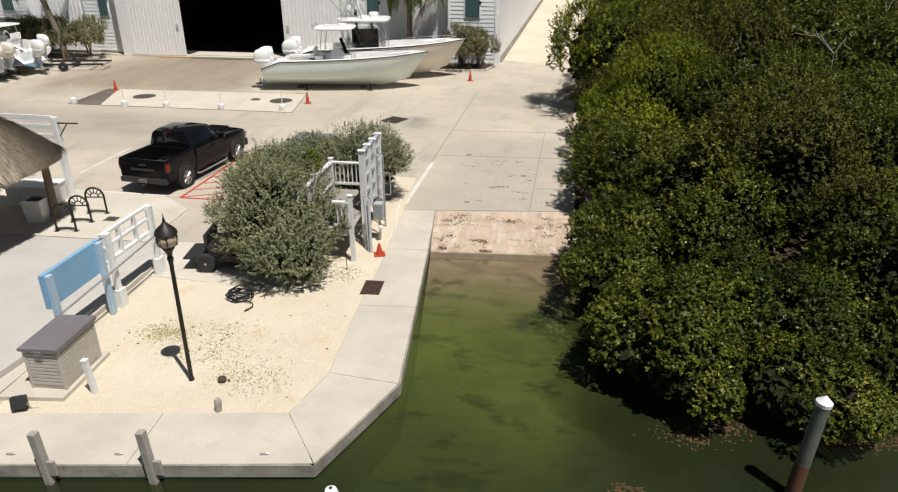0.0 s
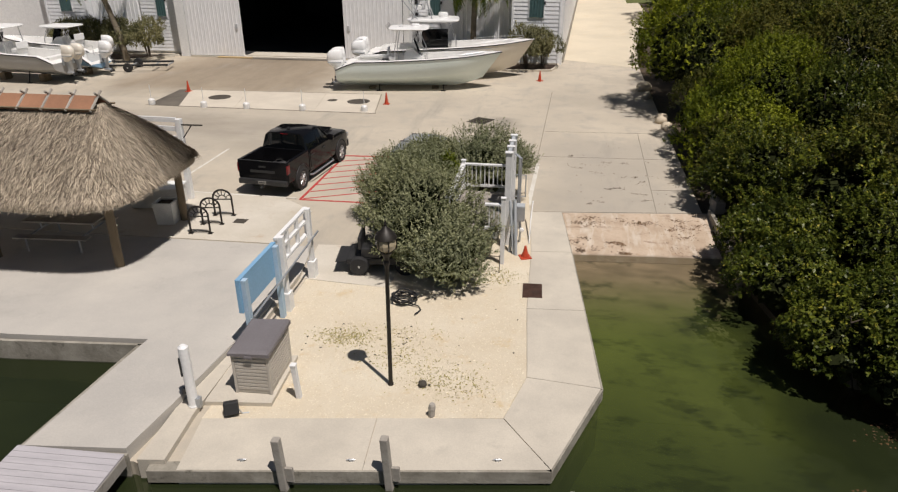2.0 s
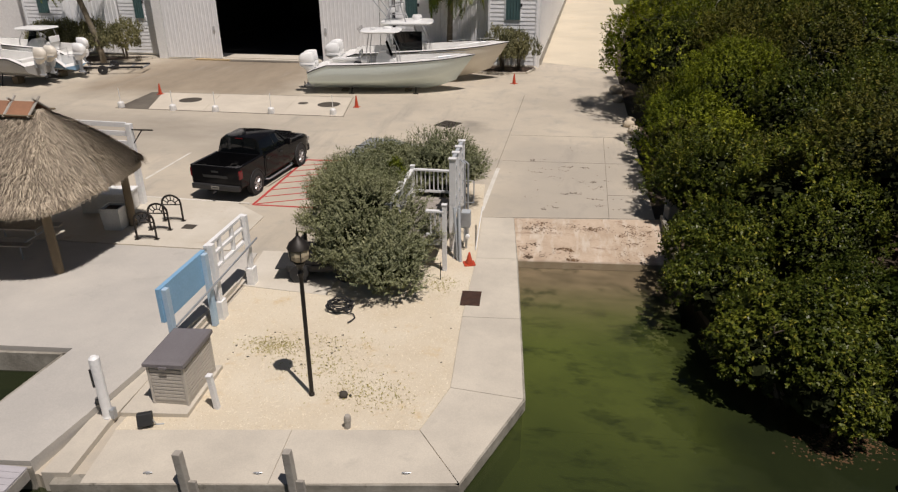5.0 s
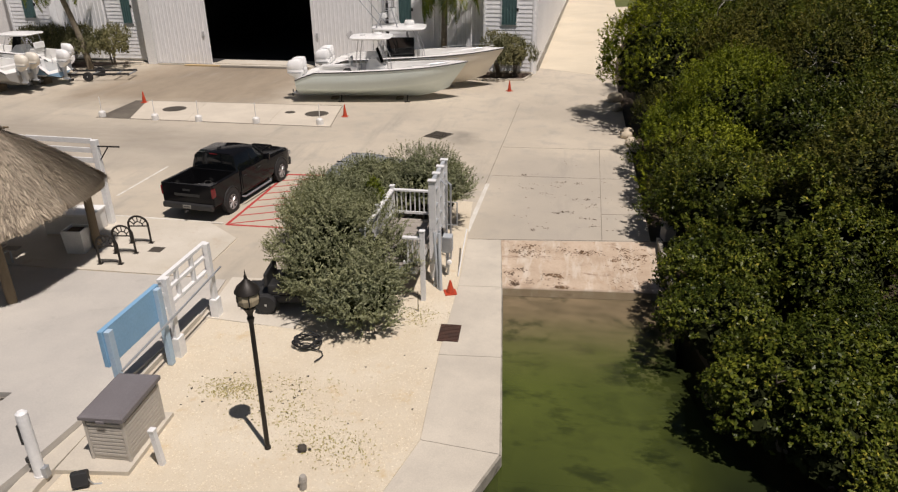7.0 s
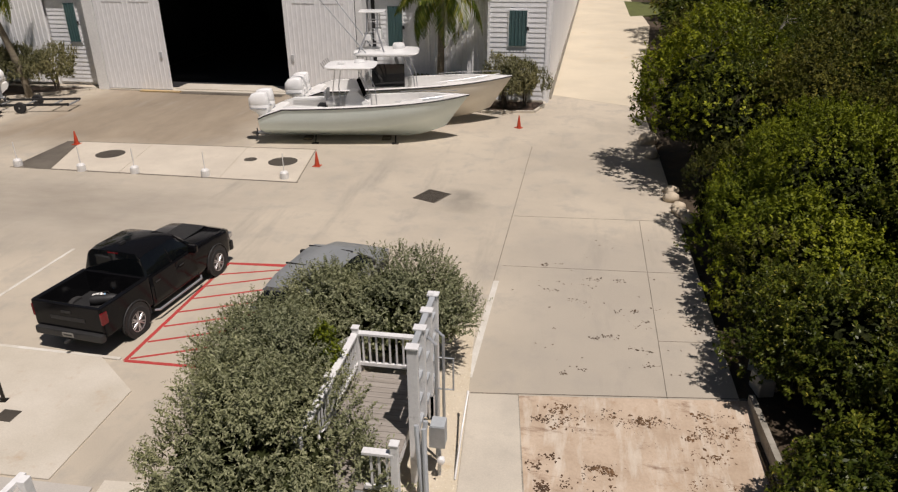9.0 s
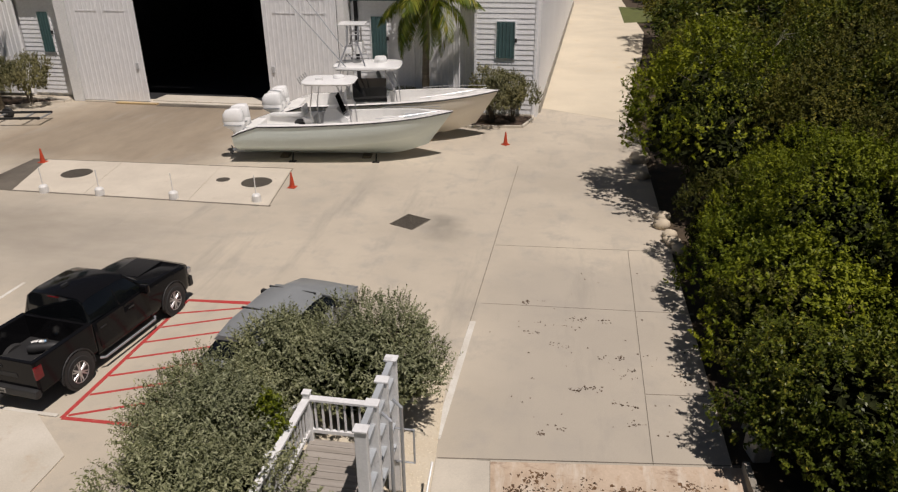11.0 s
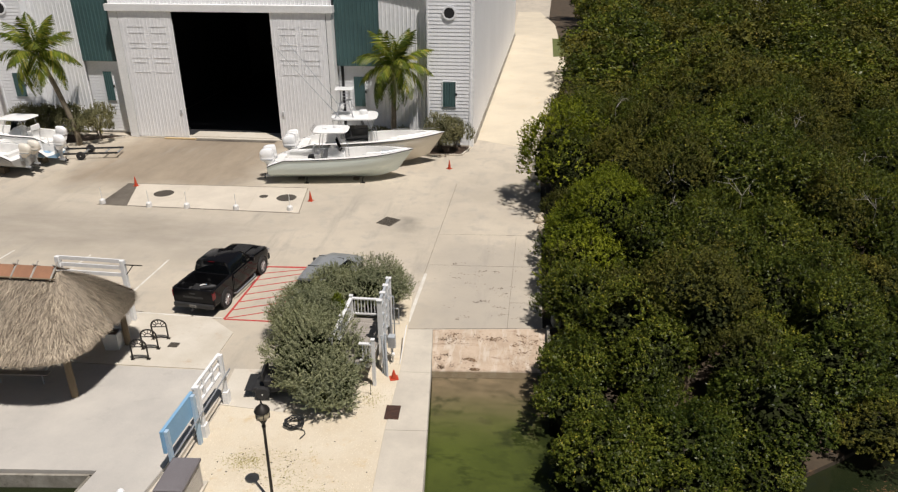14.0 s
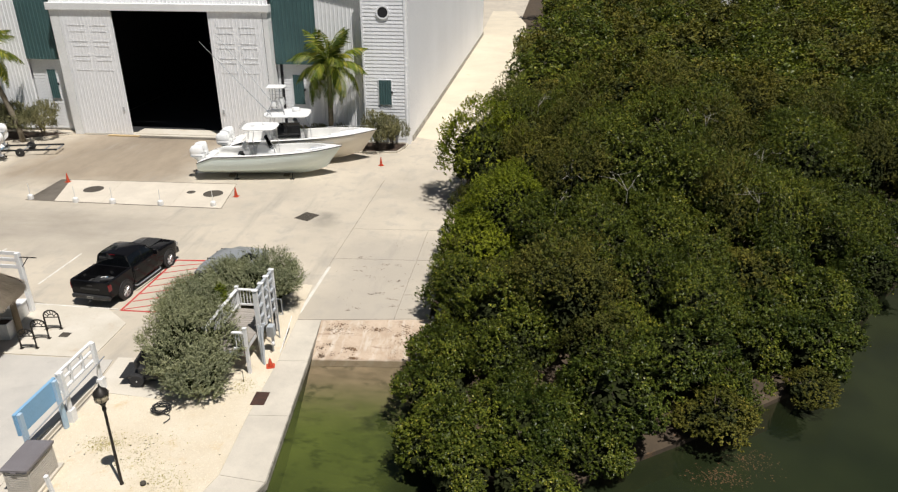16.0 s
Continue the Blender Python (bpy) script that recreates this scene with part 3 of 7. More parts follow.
# dark hall behind the open door, its gloom painted on as near-black
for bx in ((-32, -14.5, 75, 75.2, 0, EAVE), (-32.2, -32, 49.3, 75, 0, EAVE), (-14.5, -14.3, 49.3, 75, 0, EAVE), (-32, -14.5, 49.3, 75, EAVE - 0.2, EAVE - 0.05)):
    part("hall_lining", B(*bx), "dark", house, "near-black lining, its colour standing in for the unlit hall")
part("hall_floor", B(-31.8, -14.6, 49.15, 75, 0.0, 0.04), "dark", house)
# door bay
part("header_beam", B(-32.15, -14.6, BAY - 0.35, BAY + 0.35, 9.72, 10.25, 0.03), "white", house, "white header beam over the sliding doors")
part("gable_panel", ribbed(-32.0, -14.75, BAY, 10.25, EAVE + 2.0), "corr", house)
for x0, x1 in ((-32.0, -31.3), (-15.15, -14.75)):
    part("door_post", B(x0, x1, BAY - 0.2, BAY + 0.9, 0, 9.72, 0.02), "white", house)
for x0, x1, s in ((-31.25, -27.05, 1), (-19.4, -15.2, -1)):
    d = part("sliding_door", ribbed(x0, x1, BAY - 0.20, 0.12, 9.70, 0.28, 0.012), "corr", house, "white ribbed steel sliding door standing open")
    for zz in (1.0, 5.2, 6.3, 7.4, 8.6):
        for k in (0.14, 0.56):
            xa = x0 + (x1 - x0) * k
            fr = bmesh.new()
            for bx in ((xa, xa + 1.3, zz, zz + 0.05), (xa, xa + 1.3, zz + 0.75, zz + 0.8), (xa, xa + 0.05, zz + 0.05, zz + 0.75), (xa + 1.25, xa + 1.3, zz + 0.05, zz + 0.75)):
                if zz > 2:
                    box(fr, bx[0], bx[1], BAY - 0.226, BAY - 0.214, bx[2], bx[3])
            if zz > 2:
                part("panel_moulding", fr, "corr", d)
            else:
                fr.free()
    part("latch", B(x1 - 0.42 if s > 0 else x0 + 0.25, x1 - 0.25 if s > 0 else x0 + 0.42, BAY - 0.27, BAY - 0.21, 2.0, 2.35, 0.01), "roof", d)
part("track", B(-31.2, -15.2, BAY - 0.30, BAY + 0.6, 0.004, 0.08, 0.01), "pale", house, "pale concrete door track kerb")
part("yellow_sill", B(-29.0, -26.4, BAY - 0.60, BAY - 0.31, 0.004, 0.09, 0.01), "rust", house, "yellow-brown stained sill strip")
part("drain_channel", B(-26.3, -19.8, BAY - 0.80, BAY - 0.31, -0.05, 0.012), "darkslab", house, "dark rusty drain channel")
part("threshold", B(-27.0, -19.5, BAY + 0.05, BAY + 1.6, 0.0, 0.14, 0.02), "pale", house, "pale concrete threshold")


def shutter(x0, x1, y, z0, z1, parent):
    w = part("window", B(x0 - 0.06, x1 + 0.06, y - 0.05, y + 0.03, z0 - 0.06, z1 + 0.06), "siding", parent)
    part("shutter", ribbed(x0, x1, y - 0.07, z0, z1, 0.18, 0.03), "green", w, "closed dark green storm shutter")
    part("hinge", B(x1, x1 + 0.12, y - 0.09, y - 0.05, (z0 + z1) / 2 - 0.1, (z0 + z1) / 2 + 0.1), "dark", w)


# wings beside the bay
for g0, g1, c0, c1, s0, s1 in ((-14.7, -11.35, -11.35, -7.62, -13.55, -12.7), (-35.3, -31.95, -39.0, -35.3, -34.0, -33.3)):
    part("green_panel", ribbed(g0, g1, REC - 0.36, 5.85, EAVE, 0.30), "green", house, "teal green ribbed steel panel")
    part("soffit", B(g0, g1, REC - 0.23, REC + 0.1, 5.86, 5.98), "siding", house)
    lapped(g0, g1, REC, 0.2, 5.8, house)
    shutter(s0, s1, REC - 0.03, 2.7, 5.0, house)
    part("ribbed_panel", ribbed(c0, c1, REC - 0.35, 0.2, EAVE, 0.30), "corr", house)
for x0, x1, s0, s1 in ((-7.6, -4.45, -6.5, -5.55), (-42.2, -39.05, -41.0, -40.1)):
    part("tower_core", B(x0, x1, TOW + 0.01, REC + 0.1, 0, EAVE), "siding", house)
    lapped(x0, x1, TOW, 0.15, EAVE, house)
    shutter(s0, s1, TOW - 0.03, 3.1, 4.95, house)
    part("corner_board", B(x0 - 0.08, x0 + 0.06, TOW - 0.06, TOW + 0.05, 0.1, EAVE), "siding", house)
    part("corner_board", B(x1 - 0.06, x1 + 0.08, TOW - 0.06, TOW + 0.05, 0.1, EAVE), "siding", house)
    ph = bmesh.new()
    cx = x0 + 1.57
    lathe(ph, [(0.50, 0.0), (0.50, 0.08), (0.38, 0.08), (0.38, 0.03)], 24, Matrix.Translation((cx, TOW - 0.03, 9.85)) @ Matrix.Rotation(radians(90), 4, "X"))
    w = part("porthole", ph, "siding", house)
    part("pane", lathe(bmesh.new(), [(0.38, 0.0), (0.38, 0.05)], 24, Matrix.Translation((cx, TOW - 0.03, 9.85)) @ Matrix.Rotation(radians(90), 4, "X")), "dark", w, "dark round glass pane")


# ---- foliage ----
def leaves(rng, pos, nrm, size, aspect=0.42, lift=0.5, axis=None):
    """Four-cornered leaves at pos, lying roughly across nrm and pointing along axis."""
    n = len(pos)
    nrm = nrm + rng.normal(0, lift, (n, 3))
    nrm /= np.linalg.norm(nrm, axis=1)[:, None] + 1e-9
    t = rng.normal(0, 1, (n, 3)) if axis is None else axis + rng.normal(0, 0.18, (n, 3))
    t -= nrm * (t * nrm).sum(1)[:, None] * (1.0 if axis is None else 0.5)
    t /= np.linalg.norm(t, axis=1)[:, None] + 1e-9
    s = np.cross(nrm, t)
    s /= np.linalg.norm(s, axis=1)[:, None] + 1e-9
    ln = (size * rng.uniform(0.65, 1.35, n))[:, None]
    w = ln * aspect * 0.5
    v = np.stack([pos - t * ln * 0.5, pos + s * w + t * ln * 0.08, pos + t * ln * 0.5 - nrm * ln * 0.12, pos - s * w + t * ln * 0.08], 1).reshape(-1, 3)
    return v


def sphere_dirs(rng, n, low=-0.2):
    z = rng.uniform(low, 1, n)
    a = rng.uniform(0, 2 * math.pi, n)
    r = np.sqrt(1 - z * z)
    return np.stack([r * np.cos(a), r * np.sin(a), z], 1)


def unit(a):
    return a / (np.linalg.norm(a, axis=1)[:, None] + 1e-9)


def crown_mesh(name, rng, material, radius, height, base, tips, per, size, tip_r, aspect=0.42, low=-0.3, lobes=9, lobe_r=0.46, shoot=0.0):
    """A crown of several billowing lobes with gaps between them; each twig tip bears a rosette or a leafy shoot."""
    ld = sphere_dirs(rng, lobes, low)
    ld[0] = (0.1, -0.1, 0.98)
    lc = ld * rng.uniform(0.46, 0.66, lobes)[:, None]
    lr = lobe_r * rng.uniform(0.55, 1.3, lobes)
    which = rng.integers(lobes, size=tips)
    d = unit(sphere_dirs(rng, tips, -0.6) + ld[which] * 0.45)
    c = lc[which] + d * (lr[which] * rng.normal(0.96, 0.11, tips))[:, None]
    clear = np.ones(tips, bool)
    for k in range(lobes):
        clear &= np.linalg.norm(c - lc[k], axis=1) > lr[k] * 0.62
    c, d = c[clear], d[clear]
    half = (height - base) * 0.5
    c = c * np.array([radius, radius, half])
    c[:, 2] += base + half
    n = len(c)
    w = np.repeat(np.arange(n), per)
    own = unit(rng.normal(0, 1, (n * per, 3)))
    if shoot:
        rise = unit(d * 0.75 + np.array([0, 0, 0.65]) + rng.normal(0, 0.22, (n, 3)))
        along = np.tile(np.linspace(0, 1, per), n)
        ln = np.repeat(shoot * rng.uniform(0.5, 1.4, n), per)
        axis = unit(rise[w] * 0.75 + own * 0.75)
        pos = c[w] + rise[w] * ((along - 0.35) * ln)[:, None] + axis * (tip_r * (1.15 - 0.6 * along))[:, None]
    else:
        axis = unit(own * 0.85 + d[w] * 0.55 + np.array([0, 0, 0.25]))
        pos = c[w] + axis * (tip_r * rng.uniform(0.35, 1.1, n * per))[:, None]
    pos[:, 2] = np.maximum(pos[:, 2], 0.05)
    v = leaves(rng, pos, d[w] * 0.6 + np.array([0, 0, 0.7]), size, aspect, 0.3, axis)
    me = bpy.data.meshes.new(name)
    n = len(v) // 4
    me.vertices.add(len(v))
    me.vertices.foreach_set("co", v.astype(np.float32).ravel())
    me.loops.add(n * 4)
    me.loops.foreach_set("vertex_index", np.arange(n * 4, dtype=np.int32))
    me.polygons.add(n)
    me.polygons.foreach_set("loop_start", np.arange(0, n * 4, 4, dtype=np.int32))
    me.polygons.foreach_set("loop_total", np.full(n, 4, dtype=np.int32))
    me.update(calc_edges=True)
    me.materials.append(M[material])
    return me


def limbs_mesh(name, rng, radius, height, material="bark", stems=4, r0=0.06, twigs=10):
    """Tapered trunks that fork into bare limbs."""
    bm = bmesh.new()
    for i in range(stems):
        a = rng.uniform(0, 6.28)
        tip = Vector((math.cos(a) * radius * rng.uniform(0.2, 0.6), math.sin(a) * radius * rng.uniform(0.2, 0.6), height * rng.uniform(0.6, 0.85)))
        mid = Vector((tip.x * 0.35 + rng.normal(0, 0.08), tip.y * 0.35 + rng.normal(0, 0.08), tip.z * 0.5))
        foot = Vector((tip.x * 0.15, tip.y * 0.15, -0.2))
        tube(bm, [foot, (foot + mid) / 2 + Vector((0.03, -0.04, 0)), mid, (mid + tip) / 2, tip], [r0, r0 * 0.85, r0 * 0.7, r0 * 0.5, r0 * 0.2], 6)
        for j in range(twigs // stems + 1):
            f = rng.uniform(0.3, 0.9)
            p = mid.lerp(tip, f)
            a = rng.uniform(0, 6.28)
            q = p + Vector((math.cos(a), math.sin(a), rng.uniform(0.1, 0.8))) * radius * rng.uniform(0.25, 0.5)
            tube(bm, [p, (p + q) / 2 + Vector((0, 0, 0.05)), q], [r0 * 0.4, r0 * 0.28, r0 * 0.1], 5)
    me = bpy.data.meshes.new(name)
    bm.to_mesh(me)
    bm.free()
    me.materials.append(M[material])
    return me


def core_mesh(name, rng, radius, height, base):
    """The inside of a dense crown: ragged leaves, its shade put into their dark colour."""
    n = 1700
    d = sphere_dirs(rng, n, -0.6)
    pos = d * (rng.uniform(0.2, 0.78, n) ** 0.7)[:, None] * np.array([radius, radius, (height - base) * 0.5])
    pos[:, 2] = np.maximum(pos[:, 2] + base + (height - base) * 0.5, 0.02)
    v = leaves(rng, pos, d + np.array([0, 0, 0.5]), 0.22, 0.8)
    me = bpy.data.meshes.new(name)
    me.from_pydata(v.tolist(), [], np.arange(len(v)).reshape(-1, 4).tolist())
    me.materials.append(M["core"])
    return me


def plant(name, m, crown, limbs, core, label, category, group=""):
    t = thing(name, m, label, category, group)
    for nm, me in (("crown", crown), ("trunk", limbs), ("inner_twig", core)):
        if me:
            new(nm, me).parent = t
    return t


rng = np.random.default_rng(7)
SIZES = [(1.35, 2.0), (1.5, 3.0), (1.65, 4.1), (1.9, 5.2)]
wood = {}
for ci, (colour, sets) in enumerate((("mangrove", 2), ("olive", 1), ("bright", 1))):
    for si, (r, h) in enumerate(SIZES):
        for k in range(sets):
            low = h * (0.0, 0.0, 0.12, 0.2)[si]
            wood.setdefault((colour, si), []).append((
                crown_mesh("crown", rng, colour, r * 1.12, h * 1.02, low, int(430 * r * r) + 400, 12, 0.092, 0.05, 0.46, -0.5, 10 + 2 * si, 0.48, shoot=0.2),
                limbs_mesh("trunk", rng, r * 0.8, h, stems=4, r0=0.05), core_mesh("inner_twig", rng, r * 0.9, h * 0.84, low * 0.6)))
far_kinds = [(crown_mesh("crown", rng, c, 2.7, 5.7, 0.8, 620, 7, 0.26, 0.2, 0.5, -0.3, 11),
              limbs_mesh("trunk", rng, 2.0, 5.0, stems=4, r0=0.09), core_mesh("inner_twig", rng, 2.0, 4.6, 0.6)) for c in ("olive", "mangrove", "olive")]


def shore_gap(x, y):
    """Distance from a place in the wood to the nearest water or yard edge."""
    best = 1e9
    line = [(0.95, 48.0), (0.9, 36.0)] + shore
    for (ax, ay), (bx, by) in zip(line, line[1:]):
        dx, dy = bx - ax, by - ay
        k = max(0, min(1, ((x - ax) * dx + (y - ay) * dy) / (dx * dx + dy * dy)))
        best = min(best, math.hypot(x - ax - k * dx, y - ay - k * dy))
    return best


def inside(x, y, pts):
    r = False
    for (ax, ay), (bx, by) in zip(pts, pts[1:] + pts[:1]):
        if (ay > y) != (by > y) and x < (bx - ax) * (y - ay) / (by - ay) + ax:
            r = not r
    return r


def wood_height(x, y):
    g = shore_gap(x, y)
    h = 1.5 + 0.42 * g
    if y > 19 and x < 6:
        h = max(h, 2.6 + 0.11 * (y - 19))
    cap = 4.3 + 0.07 * max(0, y - 18) - 0.09 * max(0, x - 8)
    return max(1.3, min(h, cap, 6.6))


shore_zone = shore + soil[len(bank):]
rng = np.random.default_rng(21)
placed = []
y = 11.4
row = 0
while y < 51:
    step = 2.25 + 0.02 * (y - 11)
    x = 1.4 + (row % 2) * step * 0.5
    while x < 26 + (y - 11) * 0.5:
        px, py = x + rng.uniform(-0.55, 0.55), y + rng.uniform(-0.55, 0.55)
        room = 0.25 if (py < 19 or px > 6) else 1.45
        if inside(px, py, shore_zone) and shore_gap(px, py) > room:
            placed.append((px, py, rng.choice((0.62, 0.85, 1.0, 1.15, 1.3)) * rng.uniform(0.92, 1.08)))
        x += step * (1 + 0.015 * max(0, x - 12))
    y += step * 0.86
    row += 1
# a fringe that hangs over the water and the yard's edge
placed += [(2.1, 13.8, 0.9), (1.9, 15.6, 1.0), (2.0, 17.4, 0.9), (3.0, 12.0, 0.9), (4.9, 11.9, 0.9), (2.05, 22.3, 0.85), (2.1, 25.0, 0.8), (2.15, 27.8, 0.85), (2.1, 30.6, 0.8)]
MANGROVE = "dense glossy dark green mangrove rooted on the muddy bank"
for px, py, k in placed:
    h = wood_height(px, py) * k + 0.2
    si = min(range(4), key=lambda i: abs(SIZES[i][1] - h))
    r = rng.uniform()
    colour = "mangrove"
    if px < 5 and 24 < py and r < 0.45:
        colour = "bright"
    elif r > 0.96 - 0.013 * max(0, py - 15):
        colour = "olive"
    opts = wood[(colour, si)]
    w = h / SIZES[si][1]
    wide = rng.uniform(0.85, 1.12)
    if px < 3.2 and py > 20:
        wide = min(wide, (px - 0.7) / (SIZES[si][0] * w))
    m = Matrix.LocRotScale((px, py, -0.25), Euler((0, 0, rng.uniform(0, 6.28))), (w * wide, w * wide, w))
    plant("mangrove_tree", m, *opts[rng.integers(len(opts))], MANGROVE, "mangrove", "mangroves on the bank")
plant("leafy_tree", Matrix.LocRotScale((2.15, 36.2, -0.1), Euler((0, 0, 3.6)), (1.5, 1.5, 1.55)), *wood[("bright", 2)][0], "tall bright green tree leaning over the yard edge", "tree")
y = 51.0
while y < 140:
    step = 4.2 + 0.05 * (y - 50)
    x = 6.5 if y < 82 else 11.0
    while x < 36 + (y - 50) * 0.62:
        px, py = x + rng.uniform(-1.2, 1.2), y + rng.uniform(-1.2, 1.2)
        w = rng.uniform(0.75, 1.2) * (1 + 0.004 * (y - 50))
        m = Matrix.LocRotScale((px, py, -0.2), Euler((0, 0, rng.uniform(0, 6.28))), (w * 1.15, w * 1.15, w))
        plant("woodland_tree", m, *far_kinds[rng.integers(3)], "olive green tree in the thicket behind the mangroves", "tree", "trees of the thicket")
        x += step
    y += step * 0.85

# ---- more materials ----
M["thatch"] = surf("dry_palm_thatch", (0.36, 0.31, 0.24), (0.25, 0.215, 0.165), 0.95, scale=1.2, fine=30, bump=0.8, dirt=(0.17, 0.13, 0.09))
M["post"] = surf("weathered_timber", (0.25, 0.19, 0.12), (0.17, 0.13, 0.08), 0.85, scale=2.0, fine=25, stretch=(1, 1, 0.15), bump=0.4)
M["greywood"] = surf("grey_bleached_timber", (0.42, 0.39, 0.34), (0.31, 0.28, 0.24), 0.85, scale=2.0, fine=20, bump=0.3, dirt=(0.20, 0.18, 0.15))
M["terracotta"] = surf("terracotta_ridge_sheet", (0.36, 0.18, 0.10), (0.28, 0.14, 0.08), 0.8, scale=1.2, fine=20)
M["blackpaint"] = surf("black_car_paint", (0.006, 0.006, 0.007), (0.008, 0.008, 0.009), 0.12, scale=0.8, fine=60, bump=0.0)
M["blackpaint"].node_tree.nodes["Principled BSDF"].inputs["Specular IOR Level"].default_value = 0.14
M["blackglass"] = surf("tinted_glass", (0.004, 0.005, 0.006), (0.006, 0.007, 0.008), 0.05, scale=0.8, fine=60, bump=0.0)
M["blackplastic"] = surf("black_plastic", (0.018, 0.018, 0.019), (0.026, 0.026, 0.026), 0.6, scale=2, fine=60, bump=0.1)
M["rubber"] = surf("tyre_rubber", (0.016, 0.016, 0.017), (0.028, 0.027, 0.026), 0.85, scale=3, fine=50, bump=0.2)
M["alloy"] = surf("silver_alloy", (0.62, 0.62, 0.63), (0.52, 0.52, 0.53), 0.3, metal=0.8, scale=3, fine=40, bump=0.0)
M["galv"] = surf("galvanised_steel", (0.50, 0.52, 0.54), (0.40, 0.42, 0.44), 0.45, metal=0.6, scale=2, fine=40, bump=0.05)
M["redlamp"] = surf("red_lamp_lens", (0.20, 0.008, 0.012), (0.13, 0.006, 0.009), 0.2, scale=5, fine=60, bump=0.0)
M["redline"] = surf("worn_red_paint", (0.52, 0.045, 0.045), (0.42, 0.06, 0.05), 0.7, scale=2.0, fine=25, dirt=(0.46, 0.26, 0.2))
M["whiteline"] = surf("worn_white_paint", (0.74, 0.72, 0.66), (0.62, 0.58, 0.50), 0.7, scale=1.5, fine=25, dirt=(0.5, 0.46, 0.38))
M["greycar"] = surf("grey_car_paint", (0.25, 0.265, 0.27), (0.22, 0.235, 0.24), 0.35, metal=0.0, scale=0.9, fine=50, bump=0.0)
M["gel"] = surf("white_gelcoat", (0.89, 0.89, 0.875), (0.85, 0.85, 0.83), 0.25, scale=0.7, fine=30, bump=0.0)
M["seafoam"] = surf("pale_seafoam_hull", (0.76, 0.84, 0.80), (0.72, 0.80, 0.76), 0.22, scale=0.5, fine=30, bump=0.0)
M["cream"] = surf("cream_hull", (0.80, 0.75, 0.65), (0.75, 0.69, 0.59), 0.25, scale=0.6, fine=30, bump=0.0)
M["greyhull"] = surf("grey_hull", (0.40, 0.39, 0.37), (0.34, 0.335, 0.32), 0.3, scale=0.6, fine=30, bump=0.0)
M["liner"] = surf("boat_deck_liner", (0.84, 0.83, 0.80), (0.76, 0.75, 0.72), 0.5, scale=1.5, fine=25, bump=0.05)
M["tarpblue"] = surf("light_blue_cover", (0.28, 0.46, 0.64), (0.24, 0.40, 0.57), 0.6, scale=2.0, fine=20, bump=0.3)
M["cone"] = surf("orange_cone_plastic", (0.55, 0.065, 0.022), (0.42, 0.05, 0.02), 0.5, scale=4, fine=40, bump=0.0)
M["iron"] = surf("black_iron", (0.016, 0.014, 0.012), (0.03, 0.024, 0.018), 0.5, metal=0.3, scale=6, fine=50, bump=0.1)
M["rustiron"] = surf("brown_rusty_grate", (0.085, 0.040, 0.026), (0.055, 0.030, 0.022), 0.8, scale=5, fine=50, bump=0.3)
M["manhole"] = surf("cast_iron_cover", (0.095, 0.08, 0.062), (0.07, 0.06, 0.048), 0.75, metal=0.2, scale=4, fine=30, bump=0.3)
M["signblue"] = surf("sky_blue_paint", (0.23, 0.44, 0.64), (0.20, 0.39, 0.58), 0.5, scale=0.9, fine=18, bump=0.05)
M["palebluepost"] = surf("pale_blue_paint", (0.36, 0.52, 0.66), (0.44, 0.56, 0.66), 0.55, scale=2.0, fine=18, bump=0.05)
M["resin"] = surf("beige_resin", (0.52, 0.48, 0.42), (0.47, 0.435, 0.38), 0.6, scale=1.0, fine=20, bump=0.05)
M["greylid"] = surf("grey_resin_lid", (0.19, 0.175, 0.18), (0.165, 0.15, 0.155), 0.6, scale=1.0, fine=25, bump=0.1)
M["rail"] = surf("grey_white_railing", (0.80, 0.80, 0.79), (0.70, 0.70, 0.69), 0.6, scale=1.4, fine=22, bump=0.1, dirt=(0.42, 0.42, 0.41))
M["railgrey"] = surf("pale_grey_paint", (0.44, 0.47, 0.49), (0.36, 0.385, 0.40), 0.55, scale=1.4, fine=22, bump=0.1)
M["frond"] = leaf_mat("palm_frond", [(0.0, (0.055, 0.085, 0.018)), (0.6, (0.115, 0.15, 0.03)), (1.0, (0.27, 0.255, 0.07))], 0.45, 0.3)
M["palmtrunk"] = surf("palm_trunk", (0.24, 0.20, 0.14), (0.15, 0.125, 0.09), 0.9, scale=2.5, fine=14, stretch=(0.4, 0.4, 3.0), bump=0.6)
M["amber"] = surf("amber_lamp_glass", (0.52, 0.44, 0.30), (0.44, 0.36, 0.24), 0.2, scale=4, fine=30, bump=0.0)
M["pvc"] = surf("white_pvc", (0.78, 0.77, 0.74), (0.68, 0.67, 0.64), 0.4, scale=2, fine=22, bump=0.05)
M["deckwood"] = surf("lavender_grey_decking", (0.50, 0.475, 0.49), (0.43, 0.41, 0.425), 0.75, scale=1.2, fine=24, stretch=(1, 8, 8), bump=0.2)
M["platwood"] = surf("brown_grey_decking", (0.37, 0.335, 0.295), (0.27, 0.24, 0.205), 0.85, scale=1.5, fine=20, stretch=(0.3, 5, 5), bump=0.3)
M["algaepost"] = surf("wet_green_piling", (0.10, 0.12, 0.09), (0.16, 0.17, 0.14), 0.7, scale=1.8, fine=18, bump=0.4)
